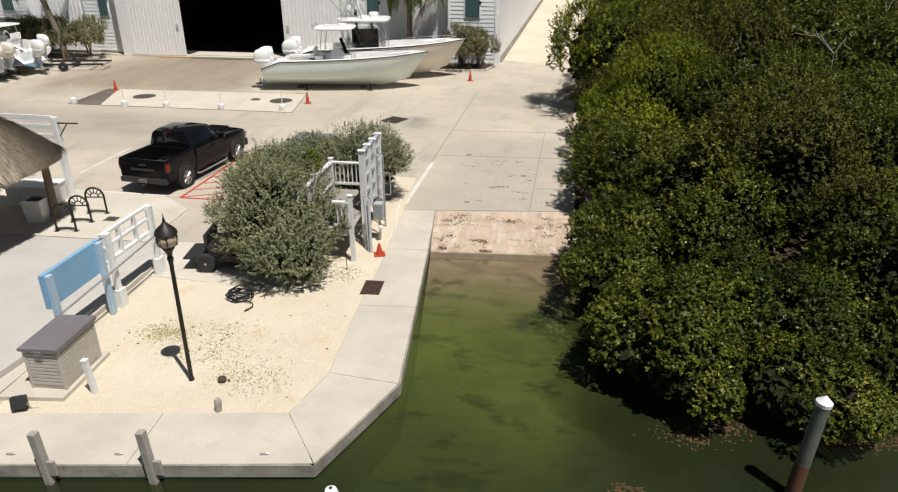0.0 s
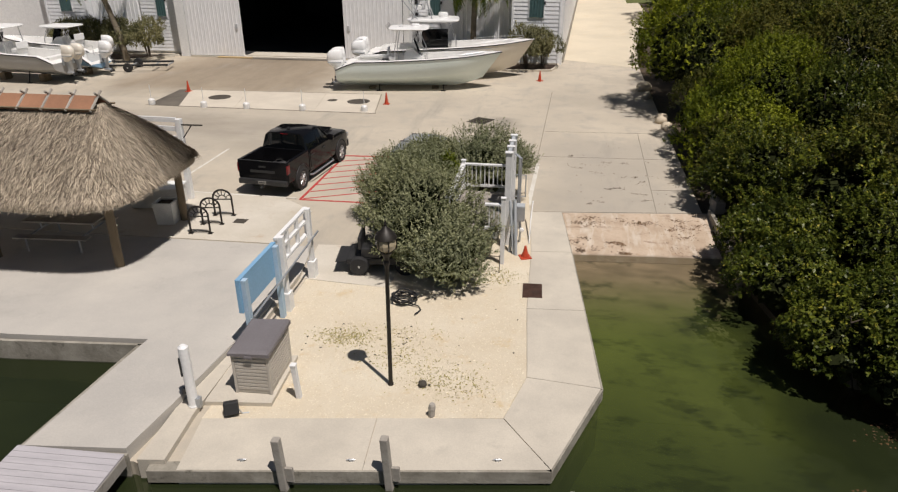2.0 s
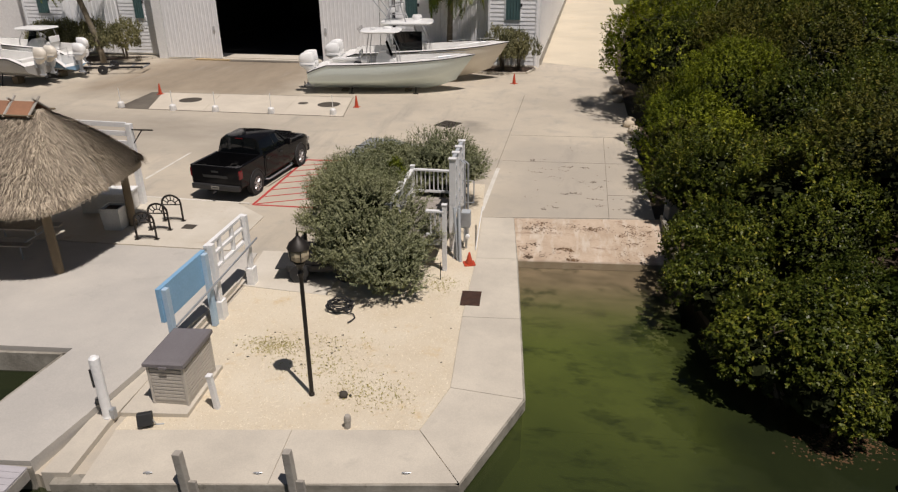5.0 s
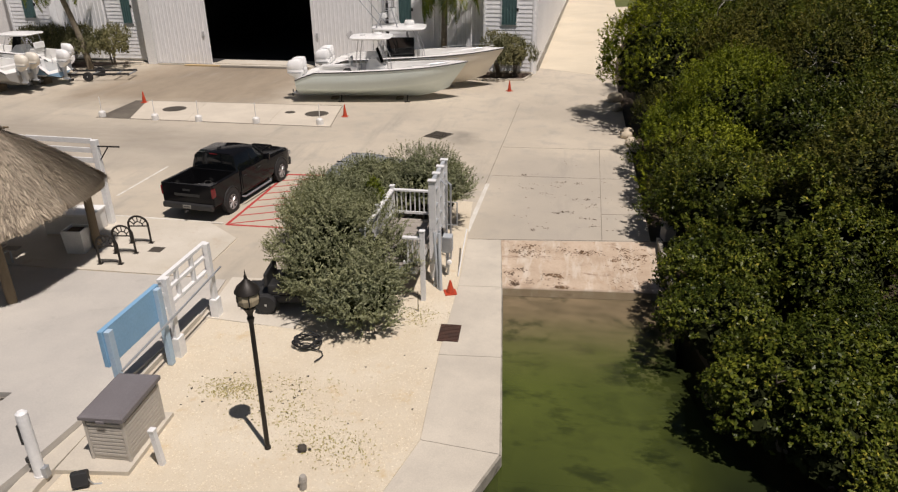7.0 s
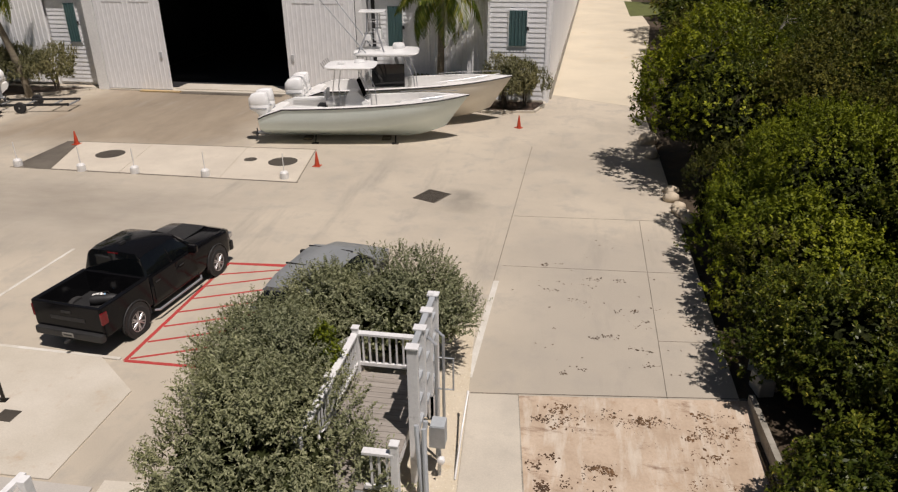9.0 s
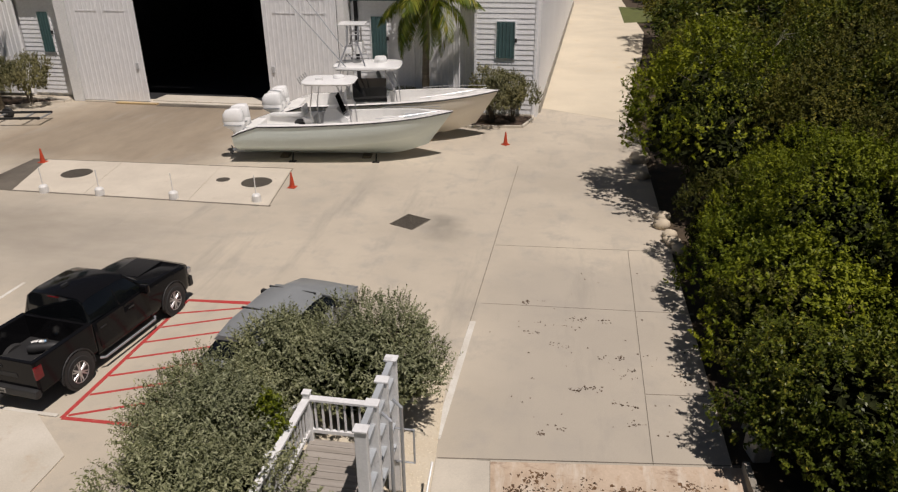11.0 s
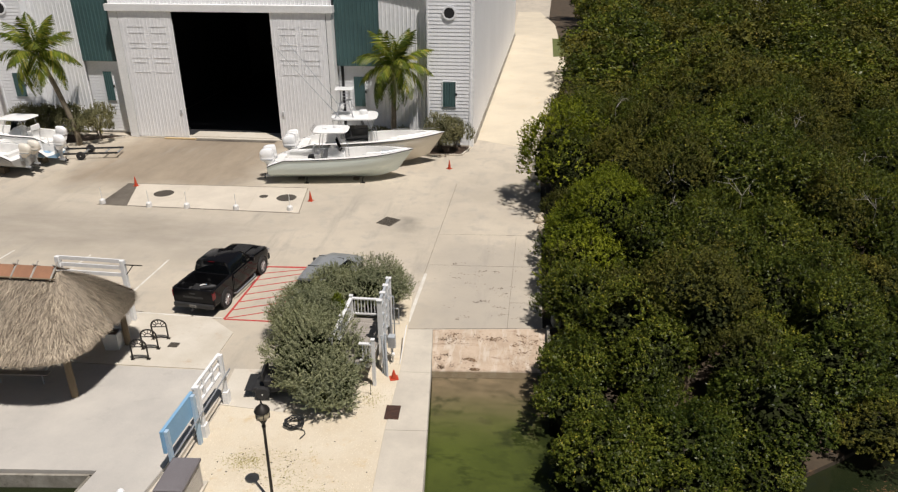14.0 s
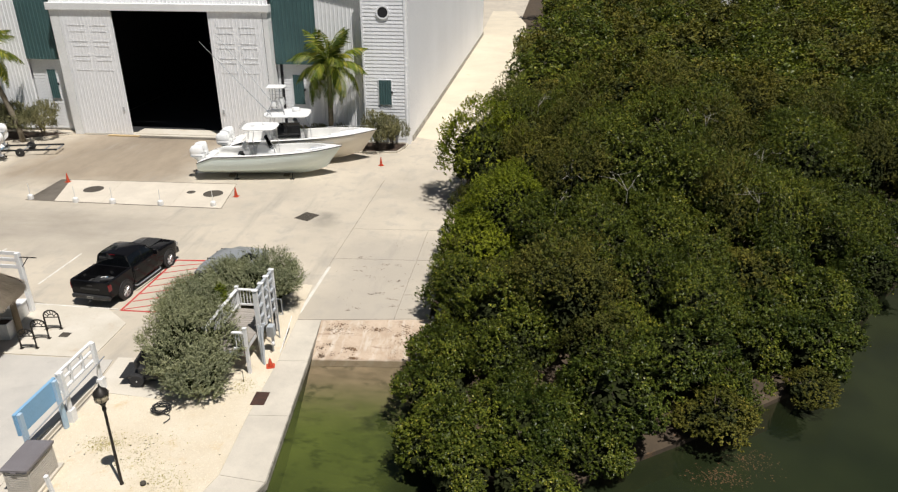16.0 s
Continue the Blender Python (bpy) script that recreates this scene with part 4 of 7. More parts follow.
M["rustpost"] = surf("rust_brown_piling_foot", (0.15, 0.06, 0.03), (0.09, 0.045, 0.025), 0.8, scale=2, fine=18, bump=0.4)
M["stone"] = surf("pale_shell_stone", (0.66, 0.57, 0.43), (0.48, 0.39, 0.28), 0.9, scale=1.2, fine=30, bump=0.4)
M["darkstone"] = surf("dark_rock", (0.075, 0.065, 0.05), (0.05, 0.043, 0.034), 0.9, scale=5, fine=30, bump=0.5)
M["weed"] = surf("rotting_seaweed", (0.10, 0.055, 0.028), (0.05, 0.03, 0.016), 0.9, scale=4, fine=30, bump=0.5)
M["weedmat"] = surf("matted_seaweed", (0.19, 0.105, 0.05), (0.09, 0.052, 0.026), 0.9, scale=5, fine=30, bump=0.5)
M["sargassum"] = surf("brown_floating_weed", (0.13, 0.062, 0.022), (0.06, 0.034, 0.015), 0.9, scale=3, fine=25, bump=0.6)
M["mulch"] = surf("dark_mulch", (0.085, 0.055, 0.035), (0.06, 0.038, 0.026), 0.95, scale=2, fine=14, bump=0.8)
M["weeds_y"] = surf("olive_plastic", (0.35, 0.36, 0.08), (0.28, 0.29, 0.07), 0.6, scale=4, fine=30)
M["plate"] = surf("pale_plate", (0.30, 0.29, 0.26), (0.24, 0.23, 0.21), 0.5, scale=6, fine=40, bump=0.0)


def wheel(parent, x, y, z, r, w, spokes=6, name="wheel"):
    """A wheel with its axle along x."""
    turn = Matrix.Translation((x, y, z)) @ Matrix.Rotation(radians(90), 4, "Y")
    h = w / 2
    t = smooth(part(name, lathe(bmesh.new(), [(r * 0.66, -h), (r * 0.93, -h), (r, -h * 0.7), (r, h * 0.7), (r * 0.93, h), (r * 0.66, h), (r * 0.62, h * 0.5), (r * 0.62, -h * 0.5)], 28, turn), "rubber", parent, "black rubber tyre"))
    rim = bmesh.new()
    lathe(rim, [(r * 0.70, -h * 0.9), (r * 0.70, h * 0.96), (r * 0.62, h * 0.96), (r * 0.60, h * 0.2), (r * 0.60, -h * 0.9)], 28, turn)
    for k in range(spokes):
        a = 2 * math.pi * k / spokes
        for s in (-1, 1):
            for o in (-0.16, 0.16):
                rod(rim, turn @ Vector((0, 0, s * h * 0.85)), turn @ Vector((r * 0.6 * math.cos(a + o), r * 0.6 * math.sin(a + o), s * h * 0.75)), r * 0.07, r * 0.055, 6)
    lathe(rim, [(r * 0.14, -h * 0.95), (r * 0.14, h * 0.95)], 14, turn)
    part("rim", rim, "alloy", t, "silver spoked alloy rim")
    part("brake_disc", lathe(bmesh.new(), [(r * 0.5, -h * 0.3), (r * 0.5, h * 0.3)], 20, turn), "blackplastic", t)
    return t


# ---- parking: pickup, grey car, painted lines ----
def cab_shell(rings):
    bm = loft(bmesh.new(), rings)
    bmesh.ops.recalc_face_normals(bm, faces=bm.faces)
    return bm


def sect(y, hw, z0, z1, tuck=0.06, crown=0.02):
    """A cross-section of bodywork with rolled edges."""
    return [(-hw + tuck, y, z0), (-hw, y, z0 + 0.12), (-hw, y, z1 - 0.14), (-hw + 0.05, y, z1 - 0.03), (-hw + 0.16, y, z1), (0, y, z1 + crown), (hw - 0.16, y, z1), (hw - 0.05, y, z1 - 0.03), (hw, y, z1 - 0.14), (hw, y, z0 + 0.12), (hw - tuck, y, z0)]


truck = thing("pickup_truck", pose(-13.80, 23.78, 0.0, 0, 0, -6.5), "black crew cab pickup truck parked on the concrete", "pickup truck")
truck.scale = (0.95, 0.907, 0.95)
hw = 1.01
smooth(part("front_body", cab_shell([sect(2.88, hw - 0.14, 0.48, 0.95), sect(2.80, hw - 0.05, 0.42, 1.14), sect(2.55, hw, 0.40, 1.22), sect(2.0, hw, 0.40, 1.27), sect(1.2, hw, 0.40, 1.30), sect(0.95, hw, 0.40, 1.30)]), "blackpaint", truck), 50)
smooth(part("cab_body", cab_shell([sect(0.95, hw, 0.42, 1.30), sect(0.2, hw + 0.01, 0.42, 1.32), sect(-1.05, hw, 0.42, 1.32), sect(-1.10, hw, 0.42, 1.32)]), "blackpaint", truck), 50)


def roof_ring(y, wlow, wtop, zl, zt):
    return [(-wlow, y, zl), (-wtop - 0.02, y, zt - 0.10), (-wtop + 0.10, y, zt - 0.01), (0, y, zt + 0.02), (wtop - 0.10, y, zt - 0.01), (wtop + 0.02, y, zt - 0.10), (wlow, y, zl)]


smooth(part("greenhouse", cab_shell([roof_ring(1.15, 0.90, 0.86, 1.28, 1.31), roof_ring(0.52, 0.95, 0.78, 1.30, 1.85), roof_ring(0.15, 0.96, 0.79, 1.31, 1.92), roof_ring(-0.85, 0.96, 0.79, 1.31, 1.93), roof_ring(-1.06, 0.95, 0.78, 1.31, 1.89), roof_ring(-1.14, 0.94, 0.86, 1.30, 1.36)]), "blackglass", truck, "dark tinted windows"), 40)
smooth(part("roof", cab_shell([[(-0.80, y, z - 0.08), (-0.66, y, z + 0.02), (0, y, z + 0.045), (0.66, y, z + 0.02), (0.80, y, z - 0.08), (0.6, y, z - 0.10), (-0.6, y, z - 0.10)] for y, z in ((0.50, 1.845), (0.15, 1.915), (-0.85, 1.925), (-1.05, 1.885))]), "blackpaint", truck), 40)
part("brake_light", B(-0.16, 0.16, -1.085, -1.045, 1.865, 1.89, 0.006), "redlamp", truck, "dark red high brake light")
part("roof_antenna", B(-0.03, 0.03, -0.75, -0.55, 1.95, 2.03, 0.01), "blackplastic", truck)
for s in (-1, 1):
    part("pillar", tube(bmesh.new(), [(s * 0.92, 0.95, 1.30), (s * 0.75, 0.42, 1.83)], 0.035, 6), "blackpaint", truck)
    part("pillar", tube(bmesh.new(), [(s * 0.95, -0.10, 1.30), (s * 0.76, -0.12, 1.84)], 0.04, 6), "blackpaint", truck)
    mir = part("mirror", B(s * 1.02, s * 1.26, 0.62, 0.76, 1.28, 1.50, 0.04), "blackpaint", truck)
    part("door", B(s * 1.008, s * 1.018, 0.0, 0.92, 0.62, 1.26, 0.004), "blackpaint", truck)
    part("door", B(s * 1.012, s * 1.022, -1.0, -0.03, 0.62, 1.27, 0.004), "blackpaint", truck)
    for yy in (0.12, -0.92):
        part("door_handle", B(s * 1.02, s * 1.045, yy, yy + 0.2, 1.08, 1.11, 0.005), "blackplastic", truck)
    part("side_step", tube(bmesh.new(), [(s * 0.98, 1.05, 0.36), (s * 1.06, 0.95, 0.33), (s * 1.06, -1.0, 0.33), (s * 0.98, -1.1, 0.36)], 0.032, 8), "galv", truck, "bright metal side step")
# bed
bed = bmesh.new()
box(bed, -hw, -hw + 0.14, -2.92, -1.13, 0.55, 1.34, 0.03)
box(bed, hw - 0.14, hw, -2.92, -1.13, 0.55, 1.34, 0.03)
box(bed, -hw + 0.14, hw - 0.14, -1.22, -1.13, 0.55, 1.32)
part("bed_side", bed, "blackpaint", truck)
part("bed_floor", B(-hw + 0.14, hw - 0.14, -2.88, -1.22, 0.66, 0.72), "blackplastic", truck)
gate = part("tailgate", B(-hw + 0.02, hw - 0.02, -2.97, -2.87, 0.66, 1.34, 0.03), "blackpaint", truck)
part("gate_handle", B(-0.14, 0.14, -2.985, -2.97, 1.10, 1.17, 0.005), "blackplastic", gate)
part("badge", B(-0.5, 0.5, -2.982, -2.972, 0.90, 1.0, 0.003), "blackplastic", gate)
bum = part("rear_bumper", B(-hw + 0.03, hw - 0.03, -3.08, -2.9, 0.45, 0.66, 0.05), "blackplastic", truck)
part("number_plate", B(-0.16, 0.16, -3.095, -3.08, 0.50, 0.62, 0.004), "plate", bum, "pale number plate with a dark bar")
part("plate_bar", B(-0.12, 0.12, -3.10, -3.094, 0.545, 0.58), "blackplastic", bum)
part("tow_hitch", B(-0.04, 0.04, -3.22, -3.0, 0.38, 0.44, 0.01), "blackplastic", truck)
part("front_bumper", B(-hw + 0.06, hw - 0.06, 2.78, 2.97, 0.40, 0.72, 0.06), "blackplastic", truck)
part("grille", B(-0.7, 0.7, 2.86, 2.93, 0.75, 1.05, 0.02), "blackplastic", truck)
part("hood_scoop", B(-0.42, 0.42, 1.35, 2.45, 1.27, 1.318, 0.02), "blackpaint", truck)
for s in (-1, 1):
    part("tail_light", B(s * (hw - 0.045), s * (hw + 0.012), -2.978, -2.76, 0.90, 1.22, 0.02), "redlamp", truck, "red tail light")
    part("headlight", B(s * (hw - 0.36), s * (hw - 0.02), 2.72, 2.90, 0.86, 1.02, 0.02), "alloy", truck)
    for yy in (1.93, -1.82):
        arch = bmesh.new()
        tube(arch, [(s * (hw + 0.005), yy + 0.53 * math.cos(a), 0.43 + 0.53 * math.sin(a)) for a in np.linspace(-0.1, math.pi + 0.1, 14)], 0.022, 6)
        part("wheel_arch", arch, "blackplastic", truck)
        part("wheel_well", lathe(bmesh.new(), [(0.48, 0.0), (0.48, 0.02)], 24, Matrix.Translation((s * (hw - 0.004), yy, 0.44)) @ Matrix.Rotation(radians(90) * s, 4, "Y")), "blackplastic", truck)
        wheel(truck, s * (hw - 0.10), yy, 0.41, 0.41, 0.27)
bag = thing("cargo_bag", pose(-13.95, 22.25, 0.685, 0, 0, 20), "dark cargo bag lying in the pickup bed", "bag")
smooth(part("body", lathe(bmesh.new(), [(0.02, -0.36), (0.10, -0.34), (0.13, -0.2), (0.10, 0.0), (0.13, 0.15), (0.07, 0.33), (0.02, 0.35)], 12, Matrix.Translation((0, 0, 0.12)) @ Matrix.Rotation(radians(90), 4, "Y")), "blackplastic", bag))
part("strap", tube(bmesh.new(), [(-0.15, 0, 0.22), (-0.08, 0.05, 0.30), (0.08, 0.05, 0.30), (0.15, 0, 0.22)], 0.012, 6), "iron", bag)
for px, py, mt, lab in ((-13.5, 22.45, "weeds_y", "olive bottle lying in the pickup bed"), (-14.3, 22.45, "pvc", "white bottle lying in the pickup bed")):
    bt = thing("bottle", pose(px, py, 0.755, 0, 90, 40), lab, "bottle")
    part("body", lathe(bmesh.new(), [(0.06, -0.12), (0.07, -0.1), (0.07, 0.1), (0.03, 0.14)], 12), mt, bt)
    part("cap", lathe(bmesh.new(), [(0.03, 0.14), (0.03, 0.18)], 10), "tarpblue", bt)

car = thing("grey_car", pose(-9.0, 24.2, 0, 0, 0, -9), "grey car parked half behind the bushes", "car")
hw = 0.93
smooth(part("body", cab_shell([sect(-2.3, hw - 0.1, 0.42, 0.88), sect(-2.15, hw - 0.02, 0.36, 0.98), sect(-1.2, hw, 0.34, 1.02), sect(0.6, hw, 0.34, 1.02), sect(1.4, hw, 0.34, 0.98), sect(2.05, hw - 0.06, 0.36, 0.84), sect(2.32, hw - 0.28, 0.42, 0.62)]), "greycar", car), 50)


def dome(y, wl, wt, zl, zt):
    return [(-wl, y, zl), (-wt - 0.05, y, zt - 0.14), (-wt + 0.08, y, zt - 0.03), (0, y, zt), (wt - 0.08, y, zt - 0.03), (wt + 0.05, y, zt - 0.14), (wl, y, zl)]


smooth(part("greenhouse", cab_shell([dome(1.15, 0.84, 0.76, 0.97, 1.02), dome(0.55, 0.86, 0.66, 1.0, 1.38), dome(0.1, 0.87, 0.64, 1.0, 1.46), dome(-1.2, 0.87, 0.62, 1.0, 1.45), dome(-1.8, 0.85, 0.66, 0.99, 1.3), dome(-2.15, 0.82, 0.74, 0.96, 1.02)]), "blackglass", car, "dark car windows"), 40)
smooth(part("roof", cab_shell([[(-0.70, y, z - 0.12), (-0.56, y, z), (0, y, z + 0.03), (0.56, y, z), (0.70, y, z - 0.12), (0.5, y, z - 0.14), (-0.5, y, z - 0.14)] for y, z in ((0.55, 1.43), (0.1, 1.50), (-1.2, 1.49), (-1.82, 1.36))]), "greycar", car), 40)
part("crossbar", B(-0.62, 0.62, 0.33, 0.38, 1.44, 1.475, 0.008), "blackplastic", car)
part("crossbar", B(-0.62, 0.62, -0.83, -0.78, 1.48, 1.52, 0.008), "blackplastic", car)
for s in (-1, 1):
    part("mirror", B(s * 0.92, s * 1.1, 0.62, 0.74, 1.0, 1.14, 0.03), "blackplastic", car)
    part("pillar", tube(bmesh.new(), [(s * 0.85, 1.05, 1.0), (s * 0.68, 0.52, 1.37)], 0.03, 6), "greycar", car)
    part("tail_light", B(s * 0.6, s * 0.86, -2.33, -2.18, 0.74, 0.9, 0.02), "redlamp", car)
    part("headlight", B(s * 0.5, s * 0.8, 2.05, 2.25, 0.62, 0.74, 0.02), "alloy", car)
    for yy in (1.42, -1.35):
        wheel(car, s * (hw - 0.09), yy, 0.33, 0.33, 0.21, 5)
        part("wheel_arch", tube(bmesh.new(), [(s * (hw + 0.003), yy + 0.40 * math.cos(a), 0.34 + 0.40 * math.sin(a)) for a in np.linspace(0, math.pi, 12)], 0.03, 6), "blackplastic", car)


def stripe(pts, w, material, label, z=0.007):
    a, c = Vector(pts[0]), Vector(pts[1])
    d = (c - a).normalized()
    n = Vector((-d.y, d.x)) * w / 2
    return structure(part("painted_line", prism([tuple(a - n), tuple(c - n), tuple(c + n), tuple(a + n)], -0.01, z), material), label, "line")


RED = "worn red painted hatching on the concrete"
H0, H1 = (-12.78, 20.95), (-12.72, 26.12)
stripe((H0, H1), 0.10, "redline", RED)
stripe((H0, (-9.8, 21.0)), 0.10, "redline", RED, 0.0065)
stripe((H1, (-10.3, 26.3)), 0.10, "redline", RED, 0.0065)
for k in range(8):
    yy = 20.95 + 0.1 + k * 0.72
    stripe(((-12.7, yy), (-10.2, min(yy + 1.15, 26.2))), 0.07, "redline", RED, 0.006)
for p, q in (((-17.97, 22.9), (-17.95, 26.35)), ((-22.3, 22.9), (-22.2, 26.5)), ((-26.6, 23.0), (-26.5, 26.6)), ((-4.92, 21.55), (-4.80, 26.2))):
    stripe((p, q), 0.15 if p[0] > -6 else 0.10, "whiteline", "worn white parking line on the concrete")
stripe(((-30, 21.35), (-12.9, 20.98)), 0.09, "whiteline", "worn white parking line on the concrete", 0.04)


# ---- boats ----
def boat_hull(parent, L, beam, free, mat_hull, bow_rise=0.75):
    """Bow along +x, keel line at z = 0 at the stern; open cockpit with a liner."""
    def at(u):
        full = max(0.02, 1 - max(0, (u - 0.45) / 0.55) ** 3.0)
        b = beam / 2 * full * (0.93 + 0.07 * min(1, u * 3))
        zs = free + bow_rise * max(0, (u - 0.12)) ** 1.4
        zk = 0.0 if u < 0.72 else (u - 0.72) ** 1.8 * 5.0 * free * 0.62
        zk = min(zk, zs - 0.12)
        zc = zk + (zs - zk) * (0.36 + 0.25 * max(0, u - 0.4))
        yc = b * (0.86 - 0.35 * max(0, u - 0.4))
        return b, zs, zk, zc, yc
    us = [0, 0.04, 0.12, 0.22, 0.34, 0.46, 0.56, 0.66, 0.75, 0.83, 0.9, 0.95, 0.985, 1.0]
    outer, inner, rail_l, rail_r = [], [], [], []
    for u in us:
        b, zs, zk, zc, yc = at(u)
        x = u * L
        if u < 0.1:
            zs -= 0.42 * (1 - u / 0.1)
        outer.append([(x, b, zs), (x, b * 0.985, zc + (zs - zc) * 0.55), (x, yc + 0.03, zc + 0.04), (x, yc, zc), (x, yc * 0.5, (zk + zc) * 0.5), (x, 0, zk),
                      (x, -yc * 0.5, (zk + zc) * 0.5), (x, -yc, zc), (x, -yc - 0.03, zc + 0.04), (x, -b * 0.985, zc + (zs - zc) * 0.55), (x, -b, zs)])
        rake = 1.35 * max(0.0, (u - 0.55) / 0.45) ** 1.6 / (zs - 0.1)
        outer[-1] = [(px - rake * (zs - pz), py, pz) for px, py, pz in outer[-1]]
        g = min(0.26, b * 0.8)
        floor = zs - 0.62 if u < 0.62 else zs - 0.62 + (u - 0.62) * 1.6
        floor = min(floor, zs - 0.02)
        if u > 0.88 or u < 0.06:
            floor = zs - 0.03
        inner.append([(x, b, zs + 0.004), (x, b - g, zs + 0.02), (x, max(0.001, b - g - 0.06), floor), (x, 0, floor + 0.01), (x, -max(0.001, b - g - 0.06), floor), (x, -b + g, zs + 0.02), (x, -b, zs + 0.004)])
        rail_l.append((x, b + 0.015, zs - 0.02))
        rail_r.append((x, -b - 0.015, zs - 0.02))
    bm = loft(bmesh.new(), outer, cap=False, closed=False)
    vs = [v for v in bm.verts if abs(v.co.x) < 1e-4]
    bm.faces.new(sorted(vs, key=lambda v: math.atan2(v.co.z - free * 0.6, v.co.y)))
    bmesh.ops.recalc_face_normals(bm, faces=bm.faces)
    smooth(part("hull", bm, mat_hull, parent), 35)
    bm = loft(bmesh.new(), inner, cap=False, closed=False)
    bmesh.ops.recalc_face_normals(bm, faces=bm.faces)
    part("liner", bm, "liner", parent, "white moulded deck liner")
    for r in (rail_l, rail_r):
        part("rub_rail", tube(bmesh.new(), r, 0.035, 6), "blackplastic", parent, "black rub rail")
    return at


def outboard(parent, x, y, z, s=1.0, mat_c="gel"):
    """An outboard engine hung behind a transom at x, its cowl up and forward."""
    o = bmesh.new()
    rings = []
    for zz, a, b, cx in ((-0.12, 0.16, 0.13, -0.24), (0.06, 0.27, 0.18, -0.30), (0.14, 0.37, 0.215, -0.36), (0.34, 0.41, 0.23, -0.40), (0.36, 0.395, 0.22, -0.40), (0.38, 0.41, 0.23, -0.40), (0.62, 0.385, 0.215, -0.40), (0.78, 0.31, 0.18, -0.35), (0.84, 0.20, 0.13, -0.27), (0.85, 0.05, 0.04, -0.25)):
        rings.append([(x + s * (cx + a * math.copysign(abs(math.cos(t)) ** 0.62, math.cos(t))), y + s * b * math.copysign(abs(math.sin(t)) ** 0.7, math.sin(t)), z + s * zz) for t in np.linspace(0, 2 * math.pi, 16, endpoint=False)])
    loft(o, rings)
    cowl = smooth(part("outboard_engine", o, mat_c, parent, "white outboard engine"), 50)
    leg = bmesh.new()
    loft(leg, [[(x + s * (-0.30 + a), y + s * b, z + s * zz) for a, b in ((-w, 0), (-w * 0.4, -t), (w, -t * 0.6), (w, t * 0.6), (-w * 0.4, t))] for zz, w, t in ((0.02, 0.2, 0.12), (-0.35, 0.13, 0.07), (-0.72, 0.12, 0.05))])
    lathe(leg, [(0.01, -0.35 * s), (0.07 * s, -0.2 * s), (0.08 * s, 0.1 * s), (0.04 * s, 0.22 * s)], 10, Matrix.Translation((x - 0.36 * s, y, z - 0.78 * s)) @ Matrix.Rotation(radians(-90), 4, "Y"))
    part("lower_unit", leg, "galv", cowl, "grey lower unit")
    pr = bmesh.new()
    for k in range(3):
        a = 2 * math.pi * k / 3
        box(pr, -0.02, 0.02, -0.07, 0.07, 0.04, 0.2, 0.01, Matrix.Translation((x - 0.6 * s, y, z - 0.78 * s)) @ Matrix.Rotation(a, 4, "X") @ Matrix.Rotation(0.5, 4, "Z"))
    part("cowl_band", B(x - 0.74 * s, x - 0.06 * s, y - 0.233 * s, y + 0.233 * s, z + 0.20 * s, z + 0.25 * s, 0.02), "galv", cowl, "grey stripe round the cowl")
    part("propeller", pr, "blackplastic", cowl)
    part("bracket", B(x - 0.1 * s, x + 0.06, y - 0.12 * s, y + 0.12 * s, z - 0.35 * s, z + 0.1 * s, 0.02), "galv", cowl)


def t_top(parent, x0, x1, w, zf, zt, edge=0.07):
    top = bmesh.new()
    ring = []
    for t in np.linspace(0, 2 * math.pi, 28, endpoint=False):
        cx, cy = math.copysign(abs(math.cos(t)) ** 0.45, math.cos(t)), math.copysign(abs(math.sin(t)) ** 0.45, math.sin(t))
        ring.append(((x0 + x1) / 2 + (x1 - x0) / 2 * cx, w / 2 * cy))
    mx = (x0 + x1) / 2
    loft(top, [[(mx + (px - mx) * k, py * k, zt + dz) for px, py in ring] for k, dz in ((0.97, 0), (1.0, edge * 0.4), (0.98, edge), (0.6, edge * 1.5))])
    t = smooth(part("hardtop", top, "gel", parent, "white hardtop roof"), 40)
    for s in (-1, 1):
        for xa, xb in ((x0 + 0.35, x0 + 0.55), (x1 - 0.25, x1 - 0.75)):
            part("top_leg", tube(bmesh.new(), [(xa + 0.1, s * w * 0.30, zf), (xa, s * w * 0.36, (zf + zt) / 2), (xb, s * w * 0.38, zt)], 0.028, 7), "alloy", parent)
        part("top_rail", tube(bmesh.new(), [(x0 + 0.2, s * w * 0.37, zt - 0.05), (x1 - 0.3, s * w * 0.37, zt - 0.05)], 0.022, 6), "alloy", parent)
    return t


